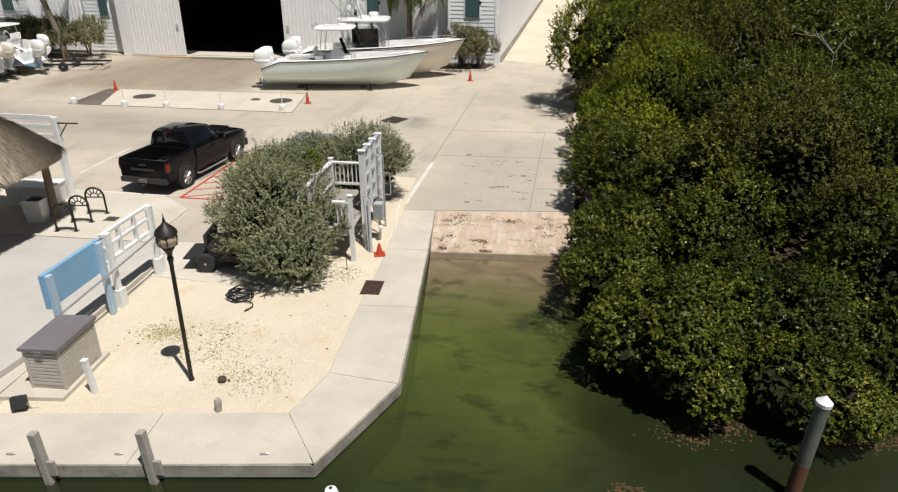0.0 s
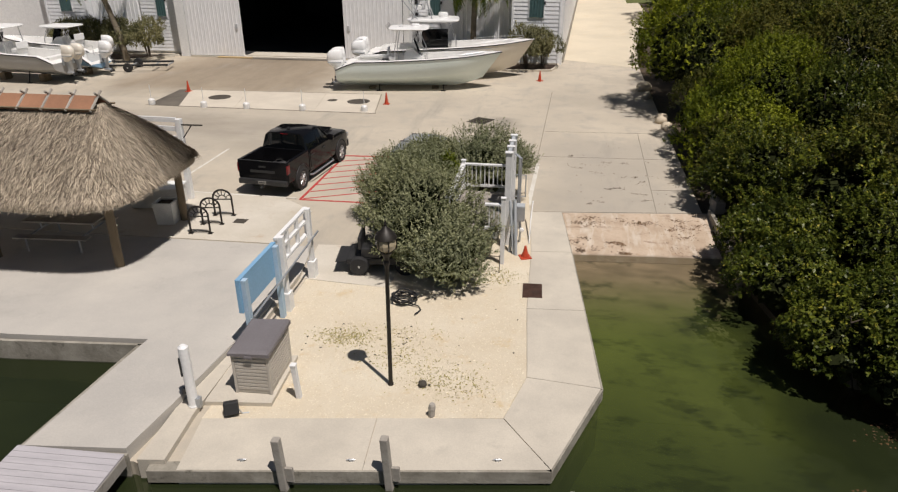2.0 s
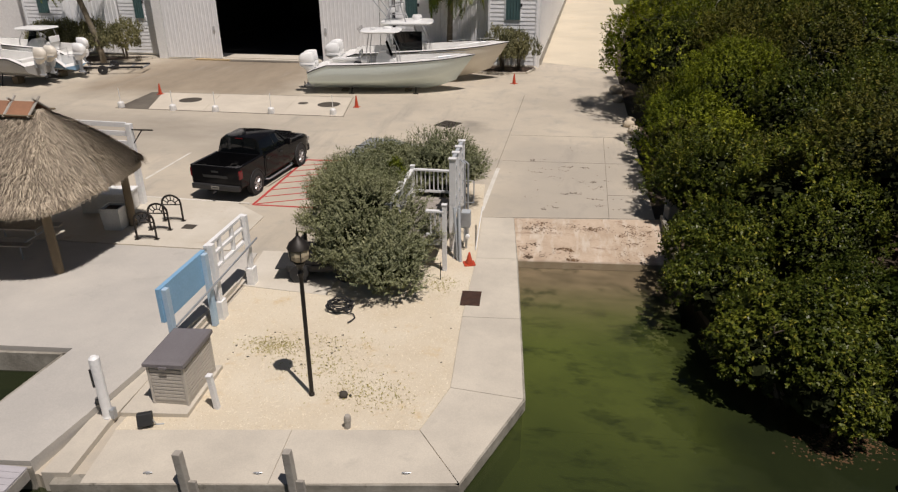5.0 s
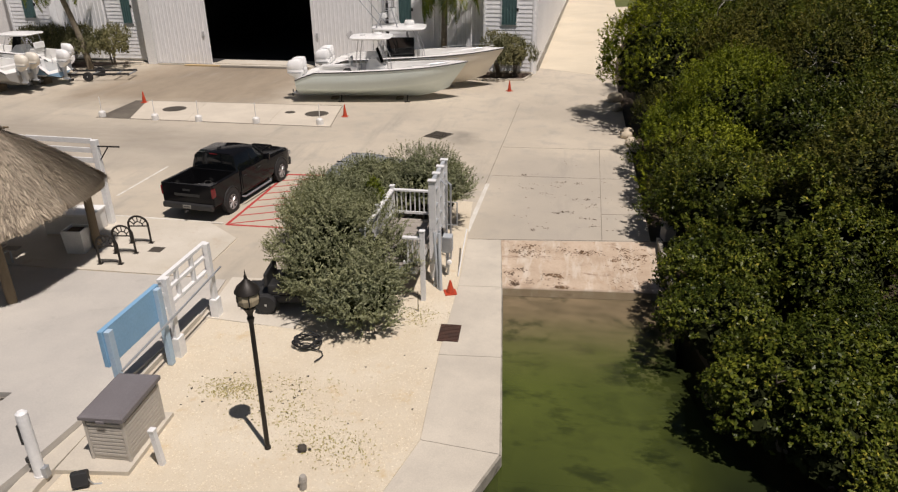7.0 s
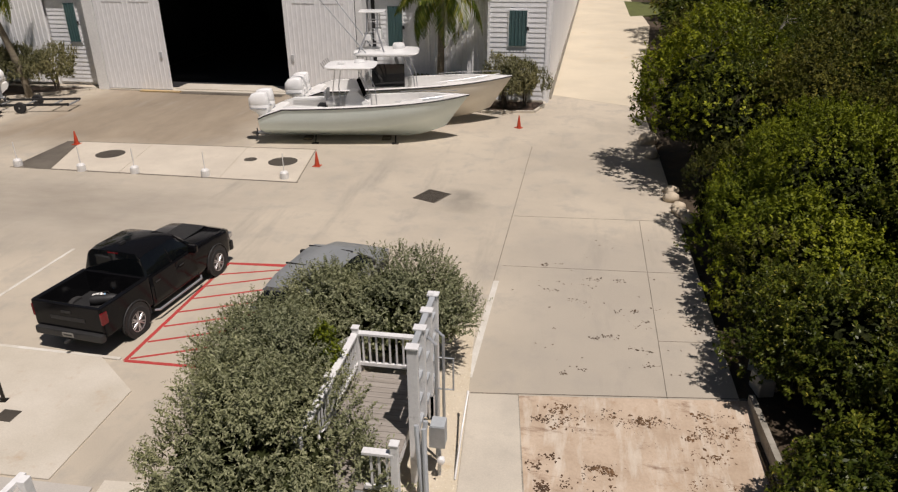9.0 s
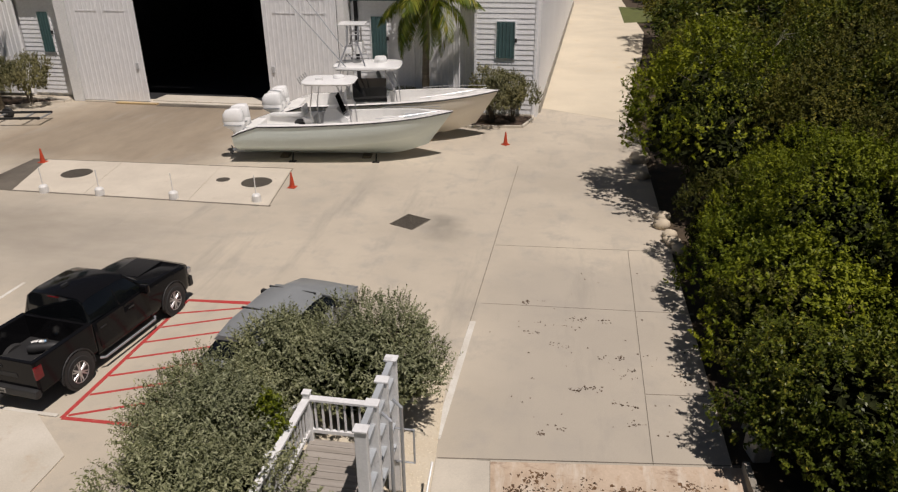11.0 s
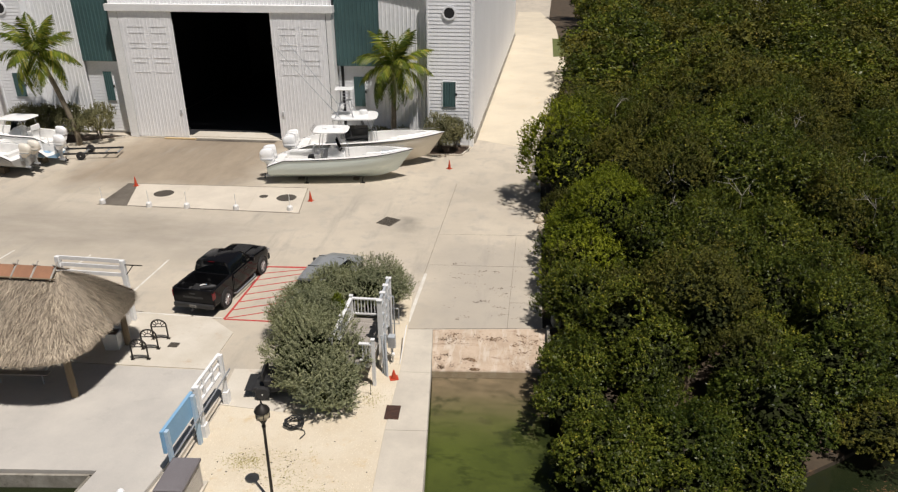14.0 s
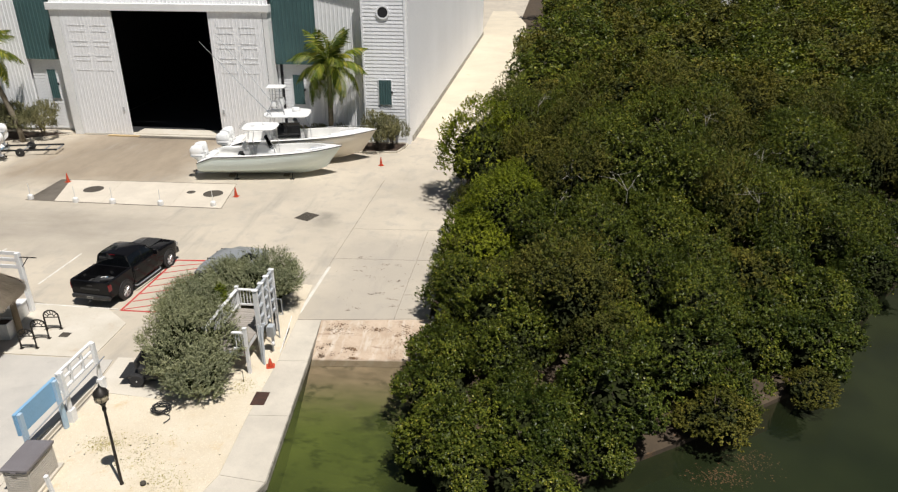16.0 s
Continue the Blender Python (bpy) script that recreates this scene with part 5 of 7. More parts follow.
def console(parent, x, zf, w=0.9, h=1.15):
    c = bmesh.new()
    loft(c, [[(x - 0.5, -w / 2, zf), (x + 0.75, -w / 2 + 0.05, zf), (x + 0.75, w / 2 - 0.05, zf), (x - 0.5, w / 2, zf)],
             [(x - 0.45, -w / 2 + 0.03, zf + h * 0.7), (x + 0.6, -w / 2 + 0.1, zf + h * 0.6), (x + 0.6, w / 2 - 0.1, zf + h * 0.6), (x - 0.45, w / 2 - 0.03, zf + h * 0.7)],
             [(x - 0.3, -w / 2 + 0.06, zf + h), (x + 0.1, -w / 2 + 0.1, zf + h), (x + 0.1, w / 2 - 0.1, zf + h), (x - 0.3, w / 2 - 0.06, zf + h)]])
    bmesh.ops.recalc_face_normals(c, faces=c.faces)
    co = part("console", c, "gel", parent)
    ws = bmesh.new()
    loft(ws, [[(x + 0.45, -w / 2 + 0.08, zf + h * 0.66), (x + 0.47, w / 2 - 0.08, zf + h * 0.66), (x + 0.45, w / 2 - 0.08, zf + h * 0.66)], [(x + 0.1, -w / 2 + 0.1, zf + h + 0.55), (x + 0.12, w / 2 - 0.1, zf + h + 0.55), (x + 0.10, w / 2 - 0.1, zf + h + 0.55)]])
    part("windscreen", ws, "blackglass", co, "smoked acrylic windscreen")
    part("steering_wheel", tube(bmesh.new(), [(x - 0.52, 0.17 * math.cos(a), zf + h * 0.8 + 0.17 * math.sin(a)) for a in np.linspace(0, 6.28, 14, endpoint=False)], 0.015, 5, True), "alloy", co)
    seat = part("leaning_post", B(x - 1.35, x - 0.9, -w / 2, w / 2, zf + 0.55, zf + 0.8, 0.06), "liner", parent)
    part("seat_back", B(x - 1.42, x - 1.32, -w / 2, w / 2, zf + 0.8, zf + 1.2, 0.04), "gel", seat)
    part("seat_base", B(x - 1.3, x - 0.95, -w / 2 + 0.1, w / 2 - 0.1, zf, zf + 0.55, 0.02), "gel", seat)


def cradle(parent, xs, keel, half):
    """Keel blocks and short jack stands under a boat on the hard."""
    for x in xs:
        part("keel_block", B(x - 0.2, x + 0.2, -0.28, 0.28, 0.0, keel - 0.1, 0.02), "post", parent, "stacked timber keel block")
        for s in (-1, 1):
            part("jack_stand", tube(bmesh.new(), [(x + 0.5, s * (half + 0.25), 0.0), (x + 0.5, s * (half + 0.02), keel + 0.12)], 0.035, 6), "iron", parent)
            part("stand_foot", B(x + 0.35, x + 0.65, s * (half + 0.25) - 0.12, s * (half + 0.25) + 0.12, 0.0, 0.03), "iron", parent)


def place_boat(x, y, yaw, label):
    return thing("motorboat", pose(x, y, 0, 0, 0, yaw), label, "motorboat", "boats in the yard")


# pale green centre-console boat, and a larger cream one with a tower behind it
KEEL = 0.40
boat = place_boat(-16.95, 39.15, 7.0, "pale seafoam centre console boat with white outboards on stands")
boat_hull(boat, 9.45, 2.75, 1.50, "seafoam", 0.5)
for o in [c for c in boat.children]:
    o.location.z = 0.18
for yy in (-0.42, 0.42):
    outboard(boat, 0.32, yy, KEEL + 0.90, 1.15)
t_top(boat, 3.0, 5.3, 2.0, KEEL + 0.75, 3.38)
console(boat, 4.3, KEEL + 0.72, 0.95, 1.15)
part("forward_seat", B(6.3, 7.3, -0.5, 0.5, KEEL + 0.95, KEEL + 1.35, 0.08), "liner", boat)
part("stern_seat", B(0.5, 0.95, -0.85, 0.85, KEEL + 0.75, KEEL + 1.15, 0.06), "liner", boat)
part("tackle_box", B(2.5, 3.0, -0.3, 0.3, KEEL + 0.7, KEEL + 1.25, 0.04), "blackplastic", boat)
part("radar_dome", lathe(bmesh.new(), [(0.02, 3.62), (0.22, 3.60), (0.26, 3.52), (0.24, 3.44)], 16, Matrix.Translation((4.5, 0.2, 0))), "gel", boat)
part("spreader_light", B(3.6, 3.9, -0.4, -0.2, 3.48, 3.6, 0.03), "gel", boat)
for s in (-1, 1):
    part("bow_rail", tube(bmesh.new(), [(6.2, s * 1.05, KEEL + 1.60), (7.2, s * 0.95, KEEL + 1.67), (8.2, s * 0.68, KEEL + 1.75), (8.9, s * 0.36, KEEL + 1.79)], 0.018, 6), "alloy", boat)
for k in range(5):
    part("rod_holder", tube(bmesh.new(), [(3.05, -0.7 + k * 0.35, 3.35), (2.9, -0.7 + k * 0.35, 3.62)], 0.025, 6), "alloy", boat)
for s in (-1, 1):
    part("cockpit_coaming", B(1.1, 2.9, s * 0.98 - 0.05, s * 0.98 + 0.05, KEEL + 1.2, KEEL + 1.34, 0.03), "gel", boat)
part("bow_cushion", B(7.35, 8.3, -0.36, 0.36, KEEL + 1.42, KEEL + 1.52, 0.04), "railgrey", boat)
part("cockpit_shade", B(6.15, 7.35, -0.62, 0.62, KEEL + 0.88, KEEL + 0.96, 0.02), "railgrey", boat)
cradle(boat, (1.9, 5.6), 0.2, 0.55)

boat = place_boat(-16.3, 42.4, 8.5, "large cream-hulled boat with white hardtop and tuna tower")
KB = 0.42
boat_hull(boat, 10.5, 3.1, 1.62, "cream", 0.56)
for o in [c for c in boat.children]:
    o.location.z = 0.22
for yy in (-0.75, 0.0, 0.75):
    outboard(boat, 0.2, yy, KB + 0.98, 1.15)
t_top(boat, 2.7, 5.9, 2.4, KB + 0.8, 3.45, 0.12)
console(boat, 4.6, KB + 0.8, 1.25, 1.45)
part("side_screen", B(3.6, 5.2, -0.75, -0.72, KB + 1.5, KB + 2.6), "blackglass", boat)
for s in (-1, 1):
    for xa, xb in ((3.0, 3.45), (4.3, 3.95)):
        part("tower_leg", tube(bmesh.new(), [(xa, s * 0.95, 3.5), (xb, s * 0.6, 4.5), (xb + 0.02, s * 0.42, 5.35)], 0.036, 7), "alloy", boat)
    for zz, xx, yy in ((4.0, 3.22, 0.78), (4.5, 3.45, 0.6), (4.95, 3.46, 0.5)):
        part("tower_rail", tube(bmesh.new(), [(xx, s * yy, zz), (7.4 - xx if zz < 4.2 else 3.97, s * yy, zz)], 0.02, 6), "alloy", boat)
    part("outrigger", tube(bmesh.new(), [(3.4, s * 1.05, 3.6), (1.6, s * 1.5, 5.9), (-0.6, s * 1.9, 8.7)], [0.030, 0.022, 0.013], 6), "railgrey", boat)
part("tower_top", B(3.05, 4.3, -0.55, 0.55, 5.35, 5.42, 0.03), "gel", boat)
part("tower_seat", B(3.2, 3.6, -0.35, 0.35, 4.05, 4.35, 0.05), "gel", boat)
part("tower_console", B(3.75, 4.1, -0.35, 0.35, 4.05, 4.6, 0.05), "gel", boat)
part("radar_dome", lathe(bmesh.new(), [(0.02, 3.92), (0.26, 3.90), (0.30, 3.78), (0.28, 3.60)], 16, Matrix.Translation((4.9, 0.0, 0))), "gel", boat)
part("forward_seat", B(7.2, 8.3, -0.55, 0.55, KB + 1.1, KB + 1.5, 0.08), "liner", boat)
part("stern_seat", B(0.55, 1.0, -1.0, 1.0, KB + 0.85, KB + 1.3, 0.06), "liner", boat)
for s in (-1, 1):
    part("bow_rail", tube(bmesh.new(), [(6.8, s * 1.2, KB + 1.78), (8.0, s * 1.0, KB + 1.9), (9.2, s * 0.62, KB + 2.0), (9.9, s * 0.3, KB + 2.06)], 0.018, 6), "alloy", boat)
cradle(boat, (2.1, 6.0), 0.24, 0.6)

# boats on the west side, bows to the west
boat = place_boat(-33.9, 38.4, 176, "grey-hulled white boat with twin cream outboards on a trailer")
boat_hull(boat, 8.6, 2.7, 1.25, "greyhull", 0.5)
for o in [c for c in boat.children]:
    o.location.z = 0.45
for yy in (-0.42, 0.42):
    outboard(boat, -0.12, yy, 1.45, 1.0, "cream")
t_top(boat, 3.2, 5.6, 2.0, 1.2, 3.2)
console(boat, 4.4, 1.15)
part("stern_seat", B(0.5, 0.95, -0.85, 0.85, 1.2, 1.6, 0.06), "liner", boat)
cradle(boat, (1.9, 4.8), 0.55, 0.55)
boat = place_boat(-34.6, 42.9, 178, "white boat with white T-top on a trailer")
boat_hull(boat, 7.6, 2.5, 1.15, "gel", 0.5)
for o in [c for c in boat.children]:
    o.location.z = 0.45
outboard(boat, -0.12, 0.0, 1.35, 1.0)
t_top(boat, 1.5, 3.9, 1.9, 1.15, 2.72)
console(boat, 2.9, 1.05, 0.9, 1.0)
cradle(boat, (1.7, 4.2), 0.55, 0.5)
boat = place_boat(-33.3, 40.75, 172, "small light blue skiff with grey outboard on a trailer")
boat_hull(boat, 5.2, 2.0, 0.75, "tarpblue", 0.3)
for o in [c for c in boat.children]:
    o.location.z = 0.45
outboard(boat, -0.08, 0.0, 1.25, 1.1, "gel")
part("grab_rail", tube(bmesh.new(), [(0.9, -0.45, 1.15), (0.9, -0.45, 1.75), (0.9, 0.45, 1.75), (0.9, 0.45, 1.15)], 0.022, 6), "alloy", boat)
part("console", B(1.4, 1.9, -0.35, 0.35, 0.7, 1.5, 0.06), "gel", boat)
cradle(boat, (1.3, 3.2), 0.5, 0.42)
trailer = thing("boat_trailer", pose(-31.6, 43.0, 0, 0, 0, 12), "empty dark steel boat trailer on the ground", "trailer")
for s in (-1, 1):
    part("side_rail", B(-2.4, 1.6, s * 0.7 - 0.05, s * 0.7 + 0.05, 0.34, 0.46, 0.01), "blackplastic", trailer)
    wheel(trailer, -0.9, s * 0.95, 0.3, 0.3, 0.2).matrix_basis = Matrix.Translation((-0.9, s * 0.95, 0.3)) @ Matrix.Rotation(radians(90), 4, "Z") @ Matrix.Translation((0.9, -s * 0.95, -0.3))
for x in (-2.3, -0.9, 0.6, 1.5):
    part("crossbeam", B(x - 0.05, x + 0.05, -0.7, 0.7, 0.30, 0.36), "galv", trailer)

# ---- bushes, hedges, palms ----
rng = np.random.default_rng(5)
SILVER = "rounded silver-green buttonwood bush growing in the gravel"
bush_spots = [(-7.68, 16.85, 1.8, 2.75), (-6.8, 15.75, 1.1, 1.6), (-8.4, 18.9, 1.5, 2.55), (-8.75, 20.5, 1.5, 2.2), (-6.5, 22.2, 1.62, 2.45), (-8.05, 21.9, 1.3, 2.2)]
for i, (x, y, r, h) in enumerate(bush_spots):
    crown = crown_mesh("crown", rng, "silver", r * 1.06, h * 0.93, 0.0, int(1050 * r * r) + 400, 15, 0.08, 0.032, 0.34, -0.6, 20, 0.42, shoot=0.4)
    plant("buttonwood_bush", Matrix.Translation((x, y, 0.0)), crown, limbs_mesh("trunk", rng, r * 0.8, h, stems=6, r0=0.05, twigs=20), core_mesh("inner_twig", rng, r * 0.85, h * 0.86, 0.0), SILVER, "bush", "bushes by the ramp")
crown = crown_mesh("crown", rng, "bright", 0.45, 2.35, 1.1, 190, 12, 0.08, 0.035, 0.4, -0.6, 6, shoot=0.25)
plant("green_shrub", Matrix.Translation((-7.25, 19.3, 0)), crown, limbs_mesh("trunk", rng, 0.4, 1.9, stems=3, r0=0.03, twigs=6), None, "yellow-green shrub among the silver bushes", "bush")
hedges = [(-33.7, 46.9, 1.4, 2.6), (-35.6, 46.6, 1.5, 2.65), (-37.6, 46.5, 1.5, 2.6), (-39.6, 46.6, 1.4, 2.5), (-6.5, 46.8, 1.5, 2.5), (-5.5, 47.2, 1.1, 2.3), (-8.3, 47.5, 0.85, 1.3), (-9.6, 47.9, 0.9, 1.35), (-11.2, 48.0, 0.9, 1.3), (-12.8, 48.1, 0.8, 1.2)]
kinds = [crown_mesh("crown", rng, "hedge", 1.15, 1.02, 0.05, 1150, 12, 0.07, 0.04, 0.42, -0.5, 11, 0.44, shoot=0.16) for k in range(2)]
hedge_limbs = limbs_mesh("trunk", rng, 0.8, 1.0, stems=5, r0=0.03)
for i, (x, y, r, h) in enumerate(hedges):
    plant("hedge_bush", Matrix.LocRotScale((x, y, 0), Euler((0, 0, i * 1.7)), (r, r, h)), kinds[i % 2], hedge_limbs, None, "dry grey-green clipped bush in the planting bed", "bush", "bushes along the warehouse")


def bed(name, pts, label):
    structure(part(name, prism(pts, -0.05, 0.05), "mulch"), label, "planting bed")
    ring = pts + pts[:1]
    k = structure(new("planting_kerb"), "low concrete kerb of a planting bed", "kerb")
    for a, c in zip(ring, ring[1:]):
        d = (Vector(c) - Vector(a)).normalized()
        n = Vector((d.y, -d.x)) * 0.13
        part("kerb_stone", prism([tuple(Vector(a)), tuple(Vector(c)), tuple(Vector(c) + n), tuple(Vector(a) + n)], -0.02, 0.13), "pale", k)


bed("planting_bed", [(-14.6, 48.2), (-9.2, 46.2), (-7.6, 45.6), (-4.9, 45.9), (-4.45, 47.6), (-4.5, 48.2)], "dark mulch planting bed by the warehouse")
bed("planting_bed", [(-46, 45.2), (-36.2, 45.0), (-32.4, 47.9), (-32.2, 48.2), (-46, 48.2)], "dark mulch planting bed by the warehouse")


def frond_mesh(rng, length, droop):
    """One palm frond: a bowed rib with two rows of narrow leaflets."""
    v, f = [], []
    n = 44
    pts = []
    for i in range(n + 1):
        u = i / n
        pts.append(Vector((length * (u - 0.18 * u * u * droop), 0, length * (0.55 * u - 0.75 * droop * u * u))))
    for i in range(n):
        p, q = pts[i], pts[i + 1]
        w = 0.03 * (1 - i / n) + 0.006
        k = len(v)
        v += [tuple(p + Vector((0, -w, 0))), tuple(p + Vector((0, w, 0))), tuple(q + Vector((0, w * 0.95, 0))), tuple(q + Vector((0, -w * 0.95, 0)))]
        f.append((k, k + 1, k + 2, k + 3))
        if i < 3:
            continue
        d = (q - p).normalized()
        ll = length * 0.28 * math.sin(math.pi * min(1, (i / n) * 0.85 + 0.14)) * rng.uniform(0.8, 1.15)
        for s in (-1, 1):
            tip = p + d * ll * 0.5 + Vector((0, s * ll * 0.62, -ll * rng.uniform(0.45, 0.85)))
            side = d * 0.035
            mid = p.lerp(tip, 0.5) + Vector((0, 0, ll * 0.08))
            k = len(v)
            v += [tuple(p - side * 0.6), tuple(mid + side * 1.5), tuple(tip), tuple(mid - side * 1.5)]
            f.append((k, k + 1, k + 2, k + 3))
    return v, f


def palm(base, head, label, seed, fl=3.7):
    r = np.random.default_rng(seed)
    t = thing("coconut_palm", Matrix.Translation(base), label, "palm tree", "palms by the warehouse")
    top = Vector(head) - Vector(base)
    pts, rad = [], []
    for i in range(22):
        u = i / 21
        pts.append((top.x * u ** 1.5, top.y * u ** 1.5, -0.1 + (top.z + 0.1) * u))
        rad.append((0.21 - 0.06 * u) * (1.06 if i % 2 else 0.97))
    part("trunk", tube(bmesh.new(), pts, rad, 12), "palmtrunk", t)
    shapes = []
    for k in range(3):
        me = bpy.data.meshes.new("frond")
        me.from_pydata(*((lambda w: (w[0], [], w[1]))(frond_mesh(r, fl, (0.75, 1.0, 1.3)[k]))))
        me.materials.append(M["frond"])
        shapes.append(me)
    n = 26
    for i in range(n):
        u = i / n
        ob = new("frond", shapes[min(2, int(u * 3))])
        ob.parent = t
        ob.matrix_basis = Matrix.Translation(top) @ Matrix.Rotation(i * 2.4 + r.uniform(-0.2, 0.2), 4, "Z") @ Matrix.Rotation(radians(-66 + 112 * u + r.uniform(-10, 10)), 4, "Y") @ Matrix.Diagonal((1, 1, 1, 1))
    for i in range(5):
        a = i * 1.3
        smooth(part("coconut", lathe(bmesh.new(), [(0.01, -0.13), (0.09, -0.09), (0.11, 0), (0.08, 0.1), (0.01, 0.13)], 10, Matrix.Translation(top + Vector((0.17 * math.cos(a), 0.17 * math.sin(a), -0.18)))), "hedge", t))


palm((-10.15, 47.2, 0), (-9.95, 47.0, 6.1), "green coconut palm in front of the warehouse", 3)
palm((-34.7, 45.6, 0), (-36.3, 45.3, 6.9), "leaning coconut palm with a slender bare trunk", 4)

# ---- thatched hut ----
hut = thing("thatched_hut", Matrix(), "open hut with a thick shaggy palm-thatch roof", "hut")
X0, X1, Y0, Y1, ZE = -24.4, -14.95, 13.85, 19.35, 2.30
RX0, RX1, RY, ZR = -22.4, -16.4, 16.55, 4.3


def roof_at(u, v):
    """A place on the thatch: u once round the rounded eave, v from the eave to the ridge."""
    a = 2 * math.pi * u
    cx, cy = math.cos(a), math.sin(a)
    k = 0.36
    ex = (X0 + X1) / 2 + (X1 - X0) / 2 * math.copysign(abs(cx) ** k, cx)
    ey = (Y0 + Y1) / 2 + (Y1 - Y0) / 2 * math.copysign(abs(cy) ** k, cy)
    rx = min(max(ex, RX0), RX1)
    bulge = 0.13 * math.sin(math.pi * min(1, v * 1.1))
    return Vector((ex + (rx - ex) * v, ey + (RY - ey) * v, ZE + (ZR - ZE) * v + bulge))


ring_u = np.linspace(0, 1, 4001)
ring_p = np.array([tuple(roof_at(q, 0)) for q in ring_u])
ring_l = np.concatenate([[0], np.cumsum(np.linalg.norm(np.diff(ring_p, axis=0), axis=1))])


def even(f):
    """The parameter u at a fraction f of the way round the eave."""
    return float(np.interp(f * ring_l[-1], ring_l, ring_u))


slope = bmesh.new()
nu = 96
grid = [[slope.verts.new(roof_at(even(i / nu), j / 10) - Vector((0, 0, 0.05))) for i in range(nu)] for j in range(10)]
for j in range(9):
    for i in range(nu):
        slope.faces.new((grid[j][i], grid[j][(i + 1) % nu], grid[j + 1][(i + 1) % nu], grid[j + 1][i]))
ext = bmesh.ops.extrude_face_region(slope, geom=list(slope.faces))
bmesh.ops.translate(slope, vec=(0, 0, -0.2), verts=[g for g in ext["geom"] if isinstance(g, bmesh.types.BMVert)])
part("thatch_layer", slope, "thatch", hut, "thick grey-brown palm thatch")
# loose straw blades over the slopes and a ragged fringe at the eave
rng = np.random.default_rng(11)
sv, sf = [], []
for k in range(64000):
    u = even(rng.uniform(0, 1))
    v = rng.uniform(0, 0.97) ** 1.1 if k % 5 else rng.uniform(0.0, 0.03)
    p, q = roof_at(u, v), roof_at(u, min(1, v + 0.1))
    d = (p - q).normalized()
    side_v = d.cross(Vector((0, 0, 1))).normalized()
    d = (d + side_v * rng.normal(0, 0.3) + Vector((0, 0, rng.normal(0.10, 0.15)))).normalized()
    ln, w = rng.uniform(0.12, 0.34), rng.uniform(0.006, 0.017)
    p = p + Vector((0, 0, rng.uniform(-0.04, 0.05)))
    tip = p + d * ln + Vector((0, 0, -0.02))
    i = len(sv)
    sv += [tuple(p - side_v * w), tuple(p + side_v * w), tuple(tip + side_v * w * 0.2), tuple(tip - side_v * w * 0.2)]
    sf.append((i, i + 1, i + 2, i + 3))
m, nt, b = base_mat("straw_blade")
cr = nt.nodes.new("ShaderNodeValToRGB")
for e, (p, c) in zip(cr.color_ramp.elements, ((0.0, (0.085, 0.062, 0.042)), (1.0, (0.64, 0.535, 0.395)))):
    e.position, e.color = p, (*c, 1)
nt.links.new(nt.nodes.new("ShaderNodeNewGeometry").outputs["Random Per Island"], cr.inputs["Fac"])
nt.links.new(mix_col(nt, ramp_of(nt, noise_of(nt, 0.9, 3.0), 0.35, 0.65), cr.outputs["Color"], mix_col(nt, 0.5, cr.outputs["Color"], (0.30, 0.25, 0.19))), b.inputs["Base Color"])
b.inputs["Roughness"].default_value = 0.85
M["straw"] = m
tagged(part("straw", (sv, sf), "straw", hut, "loose dry palm blades"), kind="stuff")
for k in range(9):
    x = RX1 - 0.05 - k * 0.74
    sh = bmesh.new()
    loft(sh, [[(xx, RY - 0.42, ZR - 0.16), (xx, RY, ZR + 0.15), (xx, RY + 0.42, ZR - 0.16), (xx, RY + 0.42, ZR - 0.19), (xx, RY, ZR + 0.11), (xx, RY - 0.42, ZR - 0.19)] for xx in (x, x - 0.73)])
    bmesh.ops.recalc_face_normals(sh, faces=sh.faces)
    rs = part("ridge_sheet", sh, "terracotta", hut, "terracotta ridge cover sheet")
    for s in (-1, 1):
        part("ridge_batten", tube(bmesh.new(), [(x, RY - s * 0.14, ZR + 0.26), (x, RY + s * 0.46, ZR - 0.18)], 0.035, 6), "greywood", rs)
for s in (-1, 1):
    part("ridge_pole", tube(bmesh.new(), [(RX0, RY + s * 0.43, ZR - 0.14), (RX1 + 0.1, RY + s * 0.43, ZR - 0.14)], 0.03, 6), "post", hut)
for x in (-15.8, -19.6, -23.3):
    for y in (15.05, 18.6):
        part("post", tube(bmesh.new(), [(x, y, 0.03), (x + 0.01, y, 1.2), (x + 0.02, y, 2.5)], [0.125, 0.12, 0.11], 12), "post", hut)
for y in (15.05, 18.6):
    part("beam", tube(bmesh.new(), [(-23.8, y, 2.24), (-15.4, y, 2.24)], 0.10, 10), "post", hut)
part("beam", tube(bmesh.new(), [(-15.8, 14.6, 2.12), (-15.8, 19.0, 2.12)], 0.09, 10), "post", hut)
table = thing("picnic_table", pose(-18.2, 16.3, 0.12, 0, 0, 4), "pale metal picnic table in the shade of the hut", "table")
part("tabletop", B(-1.1, 1.1, -0.38, 0.38, 0.72, 0.77, 0.01), "greywood", table)
